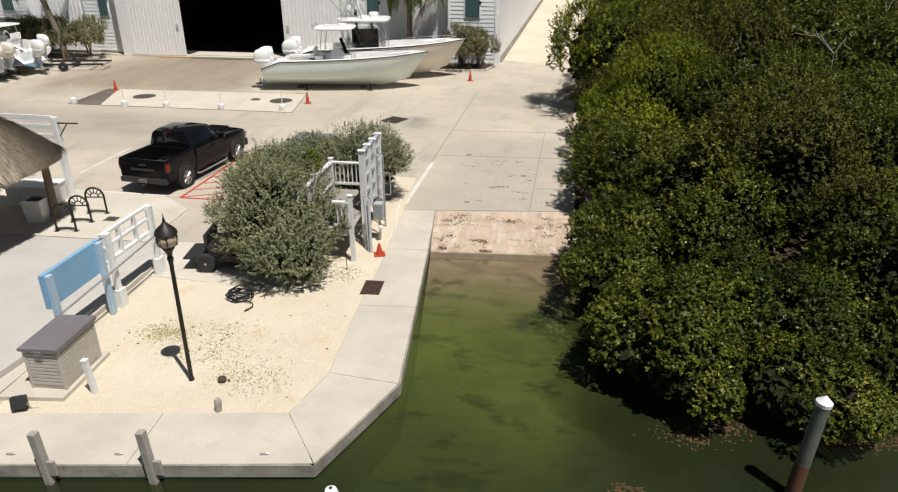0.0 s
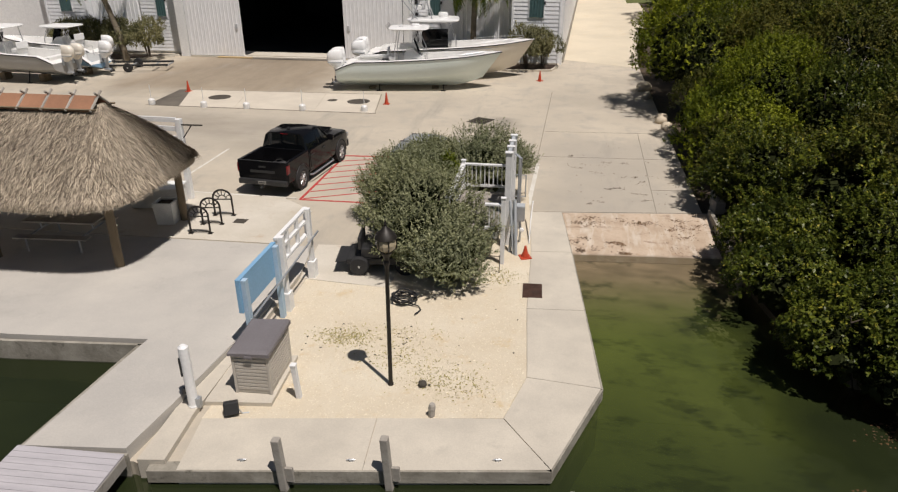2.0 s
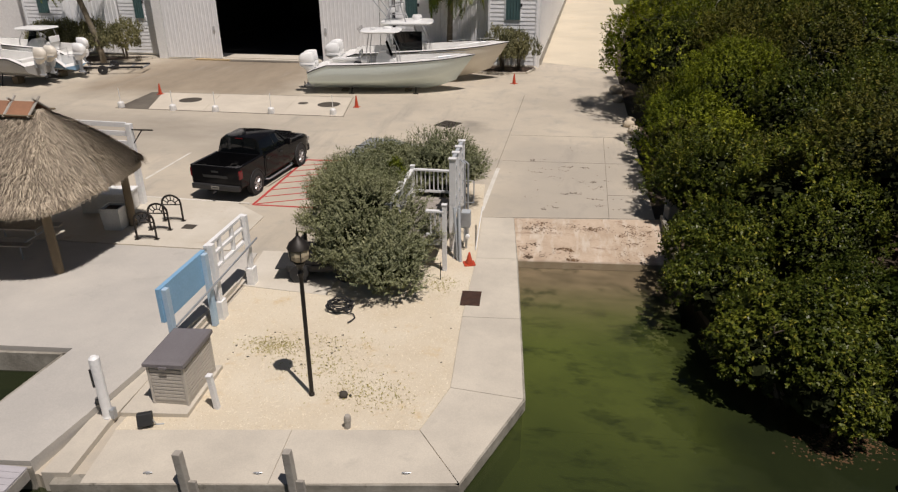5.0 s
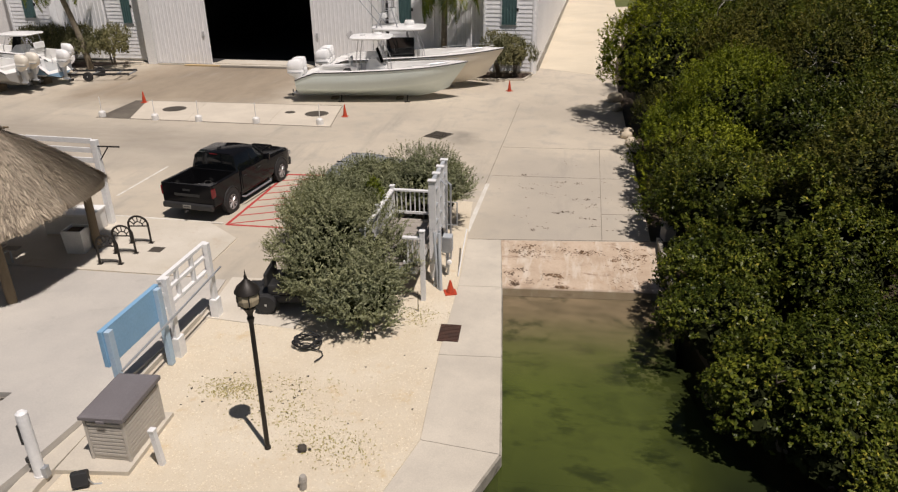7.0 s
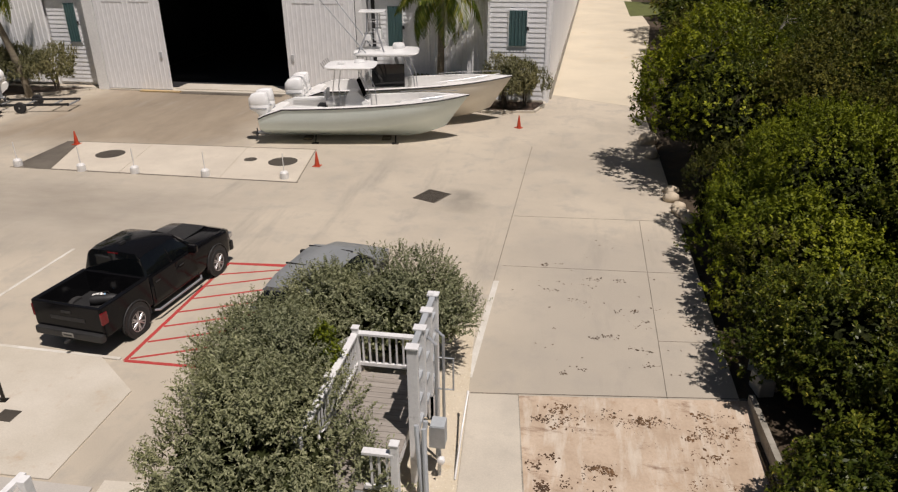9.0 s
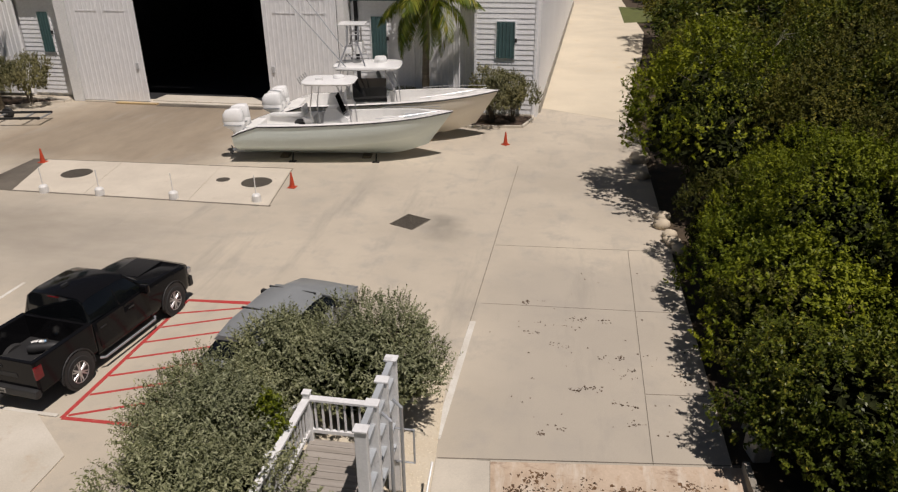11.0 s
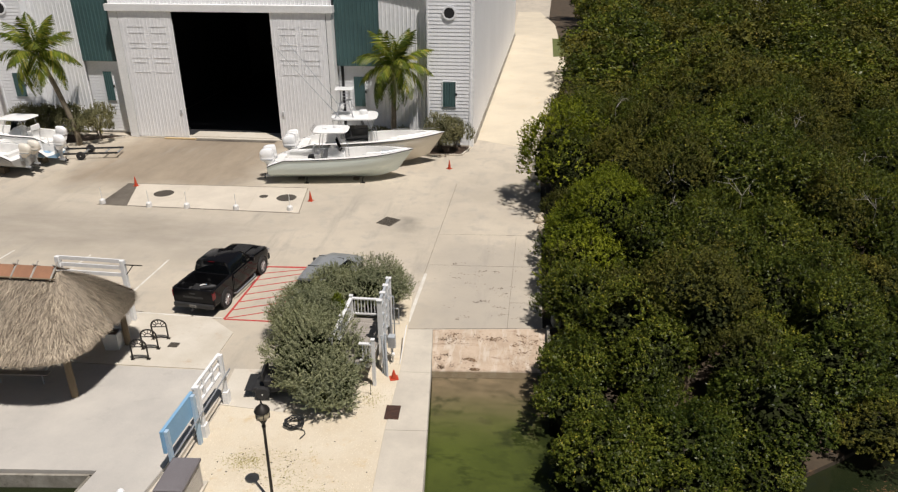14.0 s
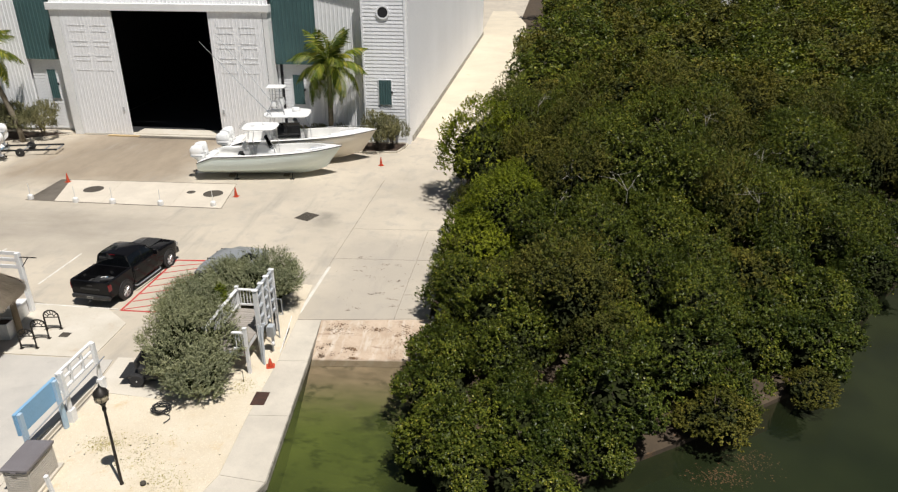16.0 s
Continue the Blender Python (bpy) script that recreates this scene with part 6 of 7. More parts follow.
for s in (-1, 1):
    part("bench", B(-1.1, 1.1, s * 0.75 - 0.13, s * 0.75 + 0.13, 0.43, 0.47, 0.01), "greywood", table)
    part("leg", tube(bmesh.new(), [(s * 0.8, -0.75, 0), (s * 0.8, -0.75, 0.42), (s * 0.8, 0.75, 0.42), (s * 0.8, 0.75, 0)], 0.03, 6), "galv", table)
    part("brace", tube(bmesh.new(), [(s * 0.8, 0, 0.42), (s * 0.8, 0, 0.72)], 0.03, 6), "galv", table)


def planter(x, y, yaw, w, h, label):
    p = thing("planter", pose(x, y, 0.035, 0, 0, yaw), label, "planter")
    bm = bmesh.new()
    o, i = w / 2, w / 2 - 0.05
    loft(bm, [[(-o * 0.88, -o * 0.88, 0), (o * 0.88, -o * 0.88, 0), (o * 0.88, o * 0.88, 0), (-o * 0.88, o * 0.88, 0)], [(-o, -o, h), (o, -o, h), (o, o, h), (-o, o, h)],
              [(-i, -i, h), (i, -i, h), (i, i, h), (-i, i, h)], [(-i, -i, h - 0.1), (i, -i, h - 0.1), (i, i, h - 0.1), (-i, i, h - 0.1)]], cap=True)
    bmesh.ops.recalc_face_normals(bm, faces=bm.faces)
    part("pot", bm, "pvc", p)
    part("earth", B(-i, i, -i, i, h - 0.1, h - 0.07), "mulch", p)


planter(-16.2, 18.35, 6, 0.62, 0.72, "square white planter with bare earth beside the hut post")
bin_t = thing("storage_chest", pose(-17.3, 19.75, 0.035, 0, 0, 8), "low white storage chest behind the hut", "chest")
part("body", B(-0.8, 0.8, -0.4, 0.4, 0.0, 0.62, 0.02), "pvc", bin_t)
part("lid", B(-0.84, 0.84, -0.44, 0.44, 0.62, 0.70, 0.03), "white", bin_t)

# slatted white sign frame behind the hut
frame_b = thing("slatted_frame", pose(-16.55, 20.45, 0.035, 0, 0, 178), "white slatted timber sign frame on posts", "sign frame")
for x in (0.0, 2.9):
    part("post", B(x - 0.09, x + 0.09, -0.09, 0.09, 0, 2.8, 0.01), "white", frame_b)
for z in (2.05, 2.38, 2.68):
    part("slat", B(0.09, 2.81, -0.03, 0.03, z, z + 0.16, 0.005), "white", frame_b)
part("bracket", tube(bmesh.new(), [(0, 0, 2.6), (-0.85, 0, 2.62)], 0.025, 6), "iron", frame_b, "dark iron bracket arm")
part("bracket_brace", tube(bmesh.new(), [(0, 0, 2.05), (-0.45, 0, 2.6)], 0.02, 6), "iron", frame_b)


# ---- bike racks ----
def bike_rack(m):
    t = thing("bike_rack", m, "black iron bike rack hoop with a fan pattern", "bike rack", "bike racks on the apron")
    arc = [(0.30 * math.cos(a), 0, 0.60 + 0.28 * math.sin(a)) for a in np.linspace(0, math.pi, 15)]
    part("hoop", tube(bmesh.new(), [(0.30, 0, 0.0)] + arc + [(-0.30, 0, 0.0)], 0.032, 8), "iron", t)
    part("crossbar", tube(bmesh.new(), [(-0.30, 0, 0.56), (0.30, 0, 0.56)], 0.022, 6), "iron", t)
    part("inner_arc", tube(bmesh.new(), [(0.14 * math.cos(a), 0, 0.56 + 0.14 * math.sin(a)) for a in np.linspace(0, math.pi, 9)], 0.018, 6), "iron", t)
    for k in range(1, 6):
        a = math.pi * k / 6
        part("fan_bar", tube(bmesh.new(), [(0.14 * math.cos(a), 0, 0.56 + 0.14 * math.sin(a)), (0.29 * math.cos(a), 0, 0.59 + 0.27 * math.sin(a))], 0.016, 6), "iron", t)
    part("foot_bar", tube(bmesh.new(), [(-0.30, 0, 0.05), (0, 0.05, 0.05), (0.30, 0, 0.05)], 0.02, 6), "iron", t)
    for s in (-1, 1):
        part("foot_plate", B(s * 0.30 - 0.07, s * 0.30 + 0.07, -0.07, 0.07, 0, 0.015), "iron", t)
    return t


rack = bike_rack(pose(-14.74, 17.62, 0.035, 0, 0, 8))
copy_thing(rack, pose(-14.72, 18.36, 0.035, 0, 0, 8))
copy_thing(rack, pose(-14.68, 19.12, 0.035, 0, 0, 8))
structure(part("floor_plate", B(-14.15, -13.75, 18.55, 18.9, 0.0, 0.042), "manhole"), "small dark inspection plate in the apron", "plate")

# ---- blue sign and lattice frame ----
sg = thing("blue_sign", pose(-10.45, 11.4, 0.0, 0, 0, 90), "sky blue wooden sign board with white lattice on posts", "sign")
part("board", B(0.0, 1.98, -0.05, 0.05, 1.14, 1.93, 0.01), "signblue", sg, "plain sky blue board")
for x, mt in ((0.12, "palebluepost"), (1.82, "palebluepost"), (2.18, "white"), (4.0, "white")):
    part("post", B(x - 0.075, x + 0.075, -0.16, -0.05, 0.02 if x < 4 else 0.0, 1.9 if x < 2 else 1.98, 0.01), mt, sg)
for z in (1.20, 1.58, 1.90):
    part("lattice_rail", B(2.08, 4.12, -0.05, 0.05, z, z + 0.075, 0.005), "white", sg)
for x in (2.1, 2.72, 3.38, 4.04):
    part("lattice_bar", B(x, x + 0.075, -0.046, 0.046, 1.275, 1.9, 0.004), "white", sg)
part("pipe_rail", tube(bmesh.new(), [(0.1, -0.22, 1.02), (2.0, -0.22, 1.10), (4.3, -0.22, 1.22)], 0.025, 7), "galv", sg)
for x in (2.2, 4.0):
    part("foot_block", B(x - 0.13, x + 0.13, -0.2, 0.0, 0.0, 0.5, 0.01), "white", sg)

# ---- deck box, posts, lamp and small things on the gravel ----
pad = structure(part("box_pad", prism([(-10.6, 9.72), (-9.28, 9.88), (-9.36, 11.55), (-10.66, 11.4)], -0.05, 0.10), "cap"), "concrete pad under the deck box", "pad")
chest = thing("deck_box", pose(-9.76, 10.72, 0.10, 0, 0, 2.5), "beige resin deck box with grey lid on a pad", "deck box")
chest.scale.x = 0.79
part("body", B(-0.46, 0.46, -0.60, 0.60, 0.0, 0.90, 0.03), "resin", chest)
for k in range(9):
    z = 0.10 + k * 0.082
    for a in ((-0.40, 0.40, -0.615, -0.598), (-0.40, 0.40, 0.598, 0.615)):
        part("slat", B(a[0], a[1], a[2], a[3], z, z + 0.06, 0.005), "resin", chest)
    for a in ((-0.475, -0.458, -0.54, 0.54), (0.458, 0.475, -0.54, 0.54)):
        part("slat", B(a[0], a[1], a[2], a[3], z, z + 0.06, 0.005), "resin", chest)
for sx in (-1, 1):
    for sy in (-1, 1):
        part("corner_post", B(sx * 0.41, sx * 0.48, sy * 0.55, sy * 0.62, 0, 0.9, 0.01), "resin", chest)
lid = bmesh.new()
loft(lid, [[(-0.53, -0.67, 0.90), (0.53, -0.67, 0.90), (0.53, 0.67, 0.90), (-0.53, 0.67, 0.90)], [(-0.53, -0.67, 0.96), (0.53, -0.67, 0.98), (0.53, 0.67, 0.98), (-0.53, 0.67, 0.96)], [(-0.47, -0.61, 0.99), (0.47, -0.61, 1.03), (0.47, 0.61, 1.03), (-0.47, 0.61, 0.99)]])
bmesh.ops.recalc_face_normals(lid, faces=lid.faces)
part("lid", lid, "greylid", chest, "grey lid")
part("handle", B(-0.1, 0.1, -0.69, -0.66, 0.86, 0.92, 0.01), "greylid", chest)

wp = thing("power_pedestal", pose(-10.73, 9.55, 0.1, 0, 0, 5), "white dock power pedestal with a black socket slot", "pedestal")
part("column", lathe(bmesh.new(), [(0.10, 0), (0.105, 0.05), (0.095, 0.06), (0.10, 1.25), (0.095, 1.36), (0.05, 1.40)], 16), "white", wp)
part("slot", B(-0.10, -0.06, -0.09, -0.05, 0.75, 1.15, 0.01), "blackplastic", wp)
part("hose_hook", B(-0.16, -0.08, -0.05, 0.05, 0.32, 0.42, 0.01), "blackplastic", wp)
part("base_clamp", B(0.06, 0.16, -0.06, 0.06, 0.0, 0.22, 0.01), "galv", wp)
mk = thing("marker_post", pose(-8.85, 10.25, 0.0, 2, -3, 0), "white wooden marker post in the gravel", "post")
part("shaft", B(-0.05, 0.05, -0.05, 0.05, -0.1, 0.78, 0.01), "rail", mk)
part("cap", B(-0.06, 0.06, -0.06, 0.06, 0.78, 0.82, 0.01), "white", mk)
st = thing("mooring_stub", pose(-6.13, 10.08, 0.0, 0, 4, 0), "short weathered wooden stub post", "post")
part("shaft", lathe(bmesh.new(), [(0.065, -0.1), (0.065, 0.26), (0.05, 0.30)], 12), "greywood", st)
part("collar", lathe(bmesh.new(), [(0.072, 0.18), (0.072, 0.22)], 12), "greywood", st)
fl = thing("flood_light", pose(-9.92, 9.48, 0.02, 0, 0, 25), "black square flood light standing on the gravel", "lamp")
part("housing", B(-0.14, 0.14, -0.09, 0.07, 0.04, 0.30, 0.03, Matrix.Rotation(radians(-18), 4, "X")), "blackplastic", fl)
part("bracket", tube(bmesh.new(), [(0.13, 0, 0.16), (0.18, 0.04, 0.0), (0.32, 0.02, 0.0)], 0.015, 6), "galv", fl)

lamp = thing("lamp_post", pose(-7.14, 10.95, 0.0, 0, 0.6, 0), "black lantern street lamp with amber glass panes", "lamp post")
part("column", lathe(bmesh.new(), [(0.06, 0), (0.06, 0.06), (0.045, 0.08), (0.042, 1.4), (0.04, 2.7), (0.05, 2.74), (0.065, 2.80), (0.045, 2.86), (0.06, 2.92), (0.09, 2.98)], 14), "iron", lamp)
head = part("lantern", lathe(bmesh.new(), [(0.09, 2.98), (0.115, 3.02), (0.115, 3.04)], 14), "iron", lamp)
part("glass", lathe(bmesh.new(), [(0.095, 3.04), (0.175, 3.10), (0.205, 3.20), (0.19, 3.32)], 8), "amber", head, "amber glass globe")
for k in range(6):
    a = k * math.pi / 3
    part("rib", tube(bmesh.new(), [(0.10 * math.cos(a), 0.10 * math.sin(a), 3.04), (0.20 * math.cos(a), 0.20 * math.sin(a), 3.12), (0.205 * math.cos(a), 0.205 * math.sin(a), 3.31)], 0.010, 5), "iron", head)
hood = smooth(part("hood", lathe(bmesh.new(), [(0.205, 3.31), (0.215, 3.33), (0.175, 3.41), (0.10, 3.48), (0.05, 3.53), (0.03, 3.56)], 16), "iron", head))
part("finial", lathe(bmesh.new(), [(0.02, 3.56), (0.03, 3.59), (0.012, 3.64), (0.005, 3.72)], 10), "iron", head)

hose = thing("coiled_hose", pose(-7.62, 14.4, 0.02), "loose coil of black hose lying on the gravel", "hose")
rng = np.random.default_rng(9)
pts = []
for k in range(150):
    a = k * 0.28
    r = 0.28 + 0.05 * math.sin(k * 0.37) + 0.03 * math.sin(k * 1.3)
    pts.append((r * math.cos(a) + 0.03 * math.sin(k * 0.11), r * 0.85 * math.sin(a), 0.03 + 0.09 * abs(math.sin(k * 0.21)) + 0.0006 * k))
pts += [(0.42, -0.24, 0.03), (0.5, -0.4, 0.03), (0.45, -0.55, 0.03)]
part("coil", tube(bmesh.new(), pts, 0.017, 6), "rubber", hose)
part("nozzle", rod(bmesh.new(), (0.45, -0.55, 0.03), (0.4, -0.66, 0.04), 0.022, 0.016, 8), "blackplastic", hose)

cart = thing("golf_cart", pose(-8.62, 16.3, 0.018, 0, 0, 8), "low black utility cart parked under the bush", "cart")
part("chassis", B(-0.95, 0.95, -0.5, 0.5, 0.26, 0.46, 0.05), "blackplastic", cart)
part("seat", B(-0.55, 0.0, -0.48, 0.48, 0.46, 0.74, 0.05), "blackplastic", cart)
part("seat_back", B(-0.62, -0.53, -0.48, 0.48, 0.7, 1.05, 0.04), "blackplastic", cart)
part("dash", B(0.5, 0.95, -0.48, 0.48, 0.46, 0.9, 0.08), "blackplastic", cart)
for sx, sy in ((-0.6, -1), (-0.6, 1), (0.65, -1), (0.65, 1)):
    w = wheel(cart, 0, 0, 0, 0.26, 0.18, 7)
    w.matrix_basis = Matrix.Translation((sx, sy * 0.54, 0.26)) @ Matrix.Rotation(radians(90), 4, "Z")
part("rack_floor", B(-1.25, -0.95, -0.5, 0.5, 0.34, 0.38, 0.01), "blackplastic", cart)

# ---- boarding platform by the ramp ----
plat = thing("boarding_platform", Matrix(), "raised timber boarding platform with grey-white railings", "platform")
PX0, PX1, PY0, PY1, PZ = -6.92, -5.55, 16.95, 20.05, 0.98
n = 20
for k in range(n):
    y0 = PY0 + (PY1 - PY0) * k / n
    part("deck_board", B(PX0, PX1, y0 + 0.005, y0 + (PY1 - PY0) / n - 0.006, PZ - 0.035, PZ), "platwood", plat)
for x in (PX0 + 0.03, PX1 - 0.03):
    part("joist", B(x - 0.03, x + 0.03, PY0, PY1, PZ - 0.22, PZ - 0.04), "rail", plat)
part("joist", B(PX0 + 0.06, PX1 - 0.06, PY0, PY0 + 0.05, PZ - 0.22, PZ - 0.04), "railgrey", plat)
for x, y, h in ((PX0, PY1, 1.97), (PX0, PY0 + 1.5, 1.97), (PX1 + 0.15, PY0, 1.95), (PX0, PY0, 1.9), (PX1 + 0.1, PY1, 1.97)):
    p = part("post", B(x - 0.06, x + 0.06, y - 0.06, y + 0.06, 0, h, 0.01), "rail", plat)
    part("post_cap", B(x - 0.075, x + 0.075, y - 0.075, y + 0.075, h, h + 0.03, 0.01), "rail", p)


def railing(a, c, n):
    a, c = Vector(a), Vector(c)
    d = (c - a)
    side = Vector((-d.y, d.x, 0)).normalized()
    for z, w, t in ((0.16, 0.03, 0.07), (0.86, 0.065, 0.045)):
        r = loft(bmesh.new(), [[p + side * w + Vector((0, 0, z)), p + side * w + Vector((0, 0, z + t)), p - side * w + Vector((0, 0, z + t)), p - side * w + Vector((0, 0, z))] for p in (a, c)])
        bmesh.ops.recalc_face_normals(r, faces=r.faces)
        part("rail", r, "rail", plat)
    for k in range(1, n):
        p = a + d * k / n
        part("baluster", B(p.x - 0.016, p.x + 0.016, p.y - 0.016, p.y + 0.016, a.z + 0.16 + (c.z - a.z) * k / n, a.z + 0.86 + (c.z - a.z) * k / n), "rail", plat)


railing((PX0, PY1, PZ), (PX1 + 0.1, PY1, PZ), 11)
railing((PX0, PY1, PZ), (PX0, PY0 + 1.5, PZ), 12)
railing((PX0, PY0 + 1.5, PZ), (PX0, PY0, PZ), 10)
railing((PX1 - 0.35, PY0, PZ - 0.1), (PX1 + 0.15, PY0, PZ - 0.1), 4)
for k in range(4):
    part("tread", B(PX0 - 0.25 - 0.28 * (k + 1), PX0 - 0.28 * k, PY1 - 1.3, PY1 - 0.1, 0.74 - 0.2 * k, 0.78 - 0.2 * k), "platwood", plat)
for yy in (PY1 - 1.32, PY1 - 0.08):
    part("stair_rail", tube(bmesh.new(), [(PX0, yy, 1.85), (PX0 - 1.2, yy, 1.0)], 0.035, 6), "rail", plat)

gatef = thing("lattice_screen", Matrix(), "tall pale grey timber lattice screen beside the platform", "screen")
GX, GY0, GY1, G0, G1 = -5.38, 18.25, 20.05, 1.02, 2.82
for y in (GY0, GY0 + 0.6, GY0 + 1.2, GY1):
    part("upright", B(GX - 0.09, GX + 0.09, y - 0.06, y + 0.06, 0.0 if y in (GY0, GY1) else G0, G1, 0.01), "rail", gatef)
    part("upright_cap", B(GX - 0.11, GX + 0.11, y - 0.09, y + 0.09, G1, G1 + 0.035, 0.008), "rail", gatef)
for z in (G0, 1.48, 1.94, 2.40, G1 - 0.09):
    part("crosspiece", B(GX - 0.05, GX + 0.05, GY0 + 0.06, GY1 - 0.06, z, z + 0.09, 0.005), "railgrey", gatef)
for y, lean in ((17.55, 0.0), (17.62, 0.12), (17.75, -0.05)):
    part("pole", tube(bmesh.new(), [(-5.05 - abs(y - 17.55), y, 0), (-5.15 - lean - abs(y - 17.55) * 0.3, y + 0.35, 1.5)], 0.045, 8), "railgrey", gatef)
for x, y, z1 in ((-5.12, 18.9, 2.5), (-5.10, 19.5, 2.3)):
    part("conduit", tube(bmesh.new(), [(x, y, 0), (x, y, z1), (x - 0.15, y + 0.05, z1 + 0.1)], 0.03, 7), "galv", gatef)
part("bracket_frame", tube(bmesh.new(), [(-5.28, 19.7, 1.7), (-4.95, 19.7, 1.7), (-4.95, 19.7, 1.0), (-5.28, 19.7, 1.0)], 0.02, 6), "galv", gatef)
eb = thing("electrical_box", pose(-5.02, 18.5, 0), "grey steel electrical box on a conduit", "electrical box")
part("cabinet", B(-0.13, 0.13, -0.14, 0.14, 0.72, 1.20, 0.02), "railgrey", eb)
part("cover", B(-0.14, 0.14, -0.155, -0.14, 0.74, 1.18, 0.008), "galv", eb)
part("conduit", tube(bmesh.new(), [(0, 0, 0), (0.02, -0.02, 0.4), (0, 0, 0.73)], 0.035, 7), "galv", eb)
part("meter", lathe(bmesh.new(), [(0.06, -0.05), (0.07, 0), (0.06, 0.05), (0.01, 0.06)], 14, Matrix.Translation((0.06, -0.12, 0.45)) @ Matrix.Rotation(radians(90), 4, "X")), "gel", eb)
lh = thing("leaning_pipe", Matrix(), "white plastic pipe leaning by the platform", "pipe")
part("pipe", tube(bmesh.new(), [(-4.72, 18.4, 0.02), (-4.74, 19.4, 0.35), (-4.72, 20.0, 0.7)], 0.02, 6), "pvc", lh)
part("end_cap", rod(bmesh.new(), (-4.72, 20.0, 0.7), (-4.72, 20.06, 0.74), 0.026, 0.026, 8), "pvc", lh)
gr = thing("garden_stake", pose(-5.42, 16.35, 0), "thin dark stake in the gravel", "stake")
part("shaft", tube(bmesh.new(), [(0, 0, 0), (0.01, 0, 0.55)], 0.012, 6), "iron", gr)
part("crossbar", tube(bmesh.new(), [(0, 0, 0.5), (-0.28, 0, 0.52)], 0.01, 6), "iron", gr)

grate = thing("drain_grate", pose(-4.47, 15.45, 0.02, 0, 0, 2.5), "rusty brown steel drain grate set in the quay", "grate")
part("frame", B(-0.25, 0.25, -0.38, 0.38, -0.02, 0.012, 0.003), "rustiron", grate)
for k in range(12):
    part("bar", B(-0.23, 0.23, -0.36 + k * 0.062, -0.33 + k * 0.062, 0.012, 0.024), "rustiron", grate)


# ---- cones, covers, chain posts in the yard ----
def cone(m, label, h=0.62):
    c = thing("traffic_cone", m, label, "traffic cone", "traffic cones")
    part("base", B(-0.16, 0.16, -0.16, 0.16, 0, 0.03, 0.01), "cone", c)
    part("body", lathe(bmesh.new(), [(0.11, 0.03), (0.025, h), (0.015, h)], 18), "cone", c)
    part("band", lathe(bmesh.new(), [(0.088, h * 0.33), (0.066, h * 0.55)], 18), "cone", c)
    return c


for x, y, s in ((-5.42, 42.7, 1.0), (-13.25, 35.4, 1.0), (-25.4, 36.9, 1.0)):
    cone(pose(x, y, 0, 0, 0, x * 7), "orange traffic cone standing on the concrete")
cone(pose(-4.78, 17.45, 0.01, 0, 0, 20), "faded orange cone beside the platform poles", 0.36)
chain_posts = [(-25.75, 33.6), (-22.66, 33.4), (-20.3, 33.45), (-17.25, 33.5), (-14.0, 33.7)]
for x, y in chain_posts:
    p = thing("chain_post", pose(x, y, 0, 0, 0, 0), "thin white plastic post in a round foot", "post", "chain posts round the wash pad")
    part("foot", lathe(bmesh.new(), [(0.18, 0), (0.17, 0.24), (0.12, 0.30), (0.04, 0.32)], 14), "pvc", p)
    part("shaft", lathe(bmesh.new(), [(0.02, 0.24), (0.02, 1.0), (0.01, 1.03)], 10), "pvc", p)
for x, y, r in ((-22.9, 35.7, 0.62), (-14.9, 35.75, 0.62), (-16.4, 35.85, 0.28)):
    mh = thing("manhole_cover", pose(x, y, 0.0), "round dark cast iron manhole cover", "manhole cover", "manhole covers in the wash pad")
    part("cover", lathe(bmesh.new(), [(r, -0.02), (r, 0.012), (r - 0.05, 0.018)], 28), "manhole", mh)
    part("rim", lathe(bmesh.new(), [(r + 0.06, -0.02), (r + 0.06, 0.008)], 28), "joint", mh)
dr = thing("square_drain", pose(-7.85, 32.6, 0.0, 0, 0, -24), "square grey steel drain grate in the yard", "grate")
part("frame", B(-0.5, 0.5, -0.56, 0.56, -0.02, 0.008), "joint", dr)
for k in range(14):
    part("bar", B(-0.46, 0.46, -0.55 + k * 0.08, -0.505 + k * 0.08, 0.008, 0.02), "manhole", dr)


# ---- dock, pilings, water's edge ----
def piling(x, y, top, r, label, lean=(0, 0)):
    p = thing("mooring_pile", pose(x, y, -0.3, lean[0], lean[1], 0), label, "piling", "pilings along the quay")
    part("shaft", B(-r, r, -r, r, -1.2, top + 0.3, 0.02), "greywood", p)
    part("gusset", B(r, r + 0.14, -0.03, 0.03, 0.18, 0.48, 0.01), "greywood", p)


piling(-8.36, 8.13, 0.78, 0.07, "square weathered grey piling against the quay", (0, -3))
piling(-6.56, 8.42, 0.80, 0.07, "square weathered grey piling against the quay", (0, -3))
wpil = thing("marker_piling", pose(4.33, 9.75, -0.3, 0, 3.5, 0), "tall green-brown timber piling with white cone cap", "piling")
part("shaft", lathe(bmesh.new(), [(0.12, 0.75), (0.115, 1.9), (0.11, 2.0)], 18), "algaepost", wpil)
part("foot", lathe(bmesh.new(), [(0.125, -1.3), (0.125, 0.3), (0.121, 0.75)], 18), "rustpost", wpil, "rust-brown weathered lower part")
part("cap", lathe(bmesh.new(), [(0.125, 1.93), (0.13, 2.0), (0.01, 2.11)], 18), "gel", wpil, "white pointed plastic cap")
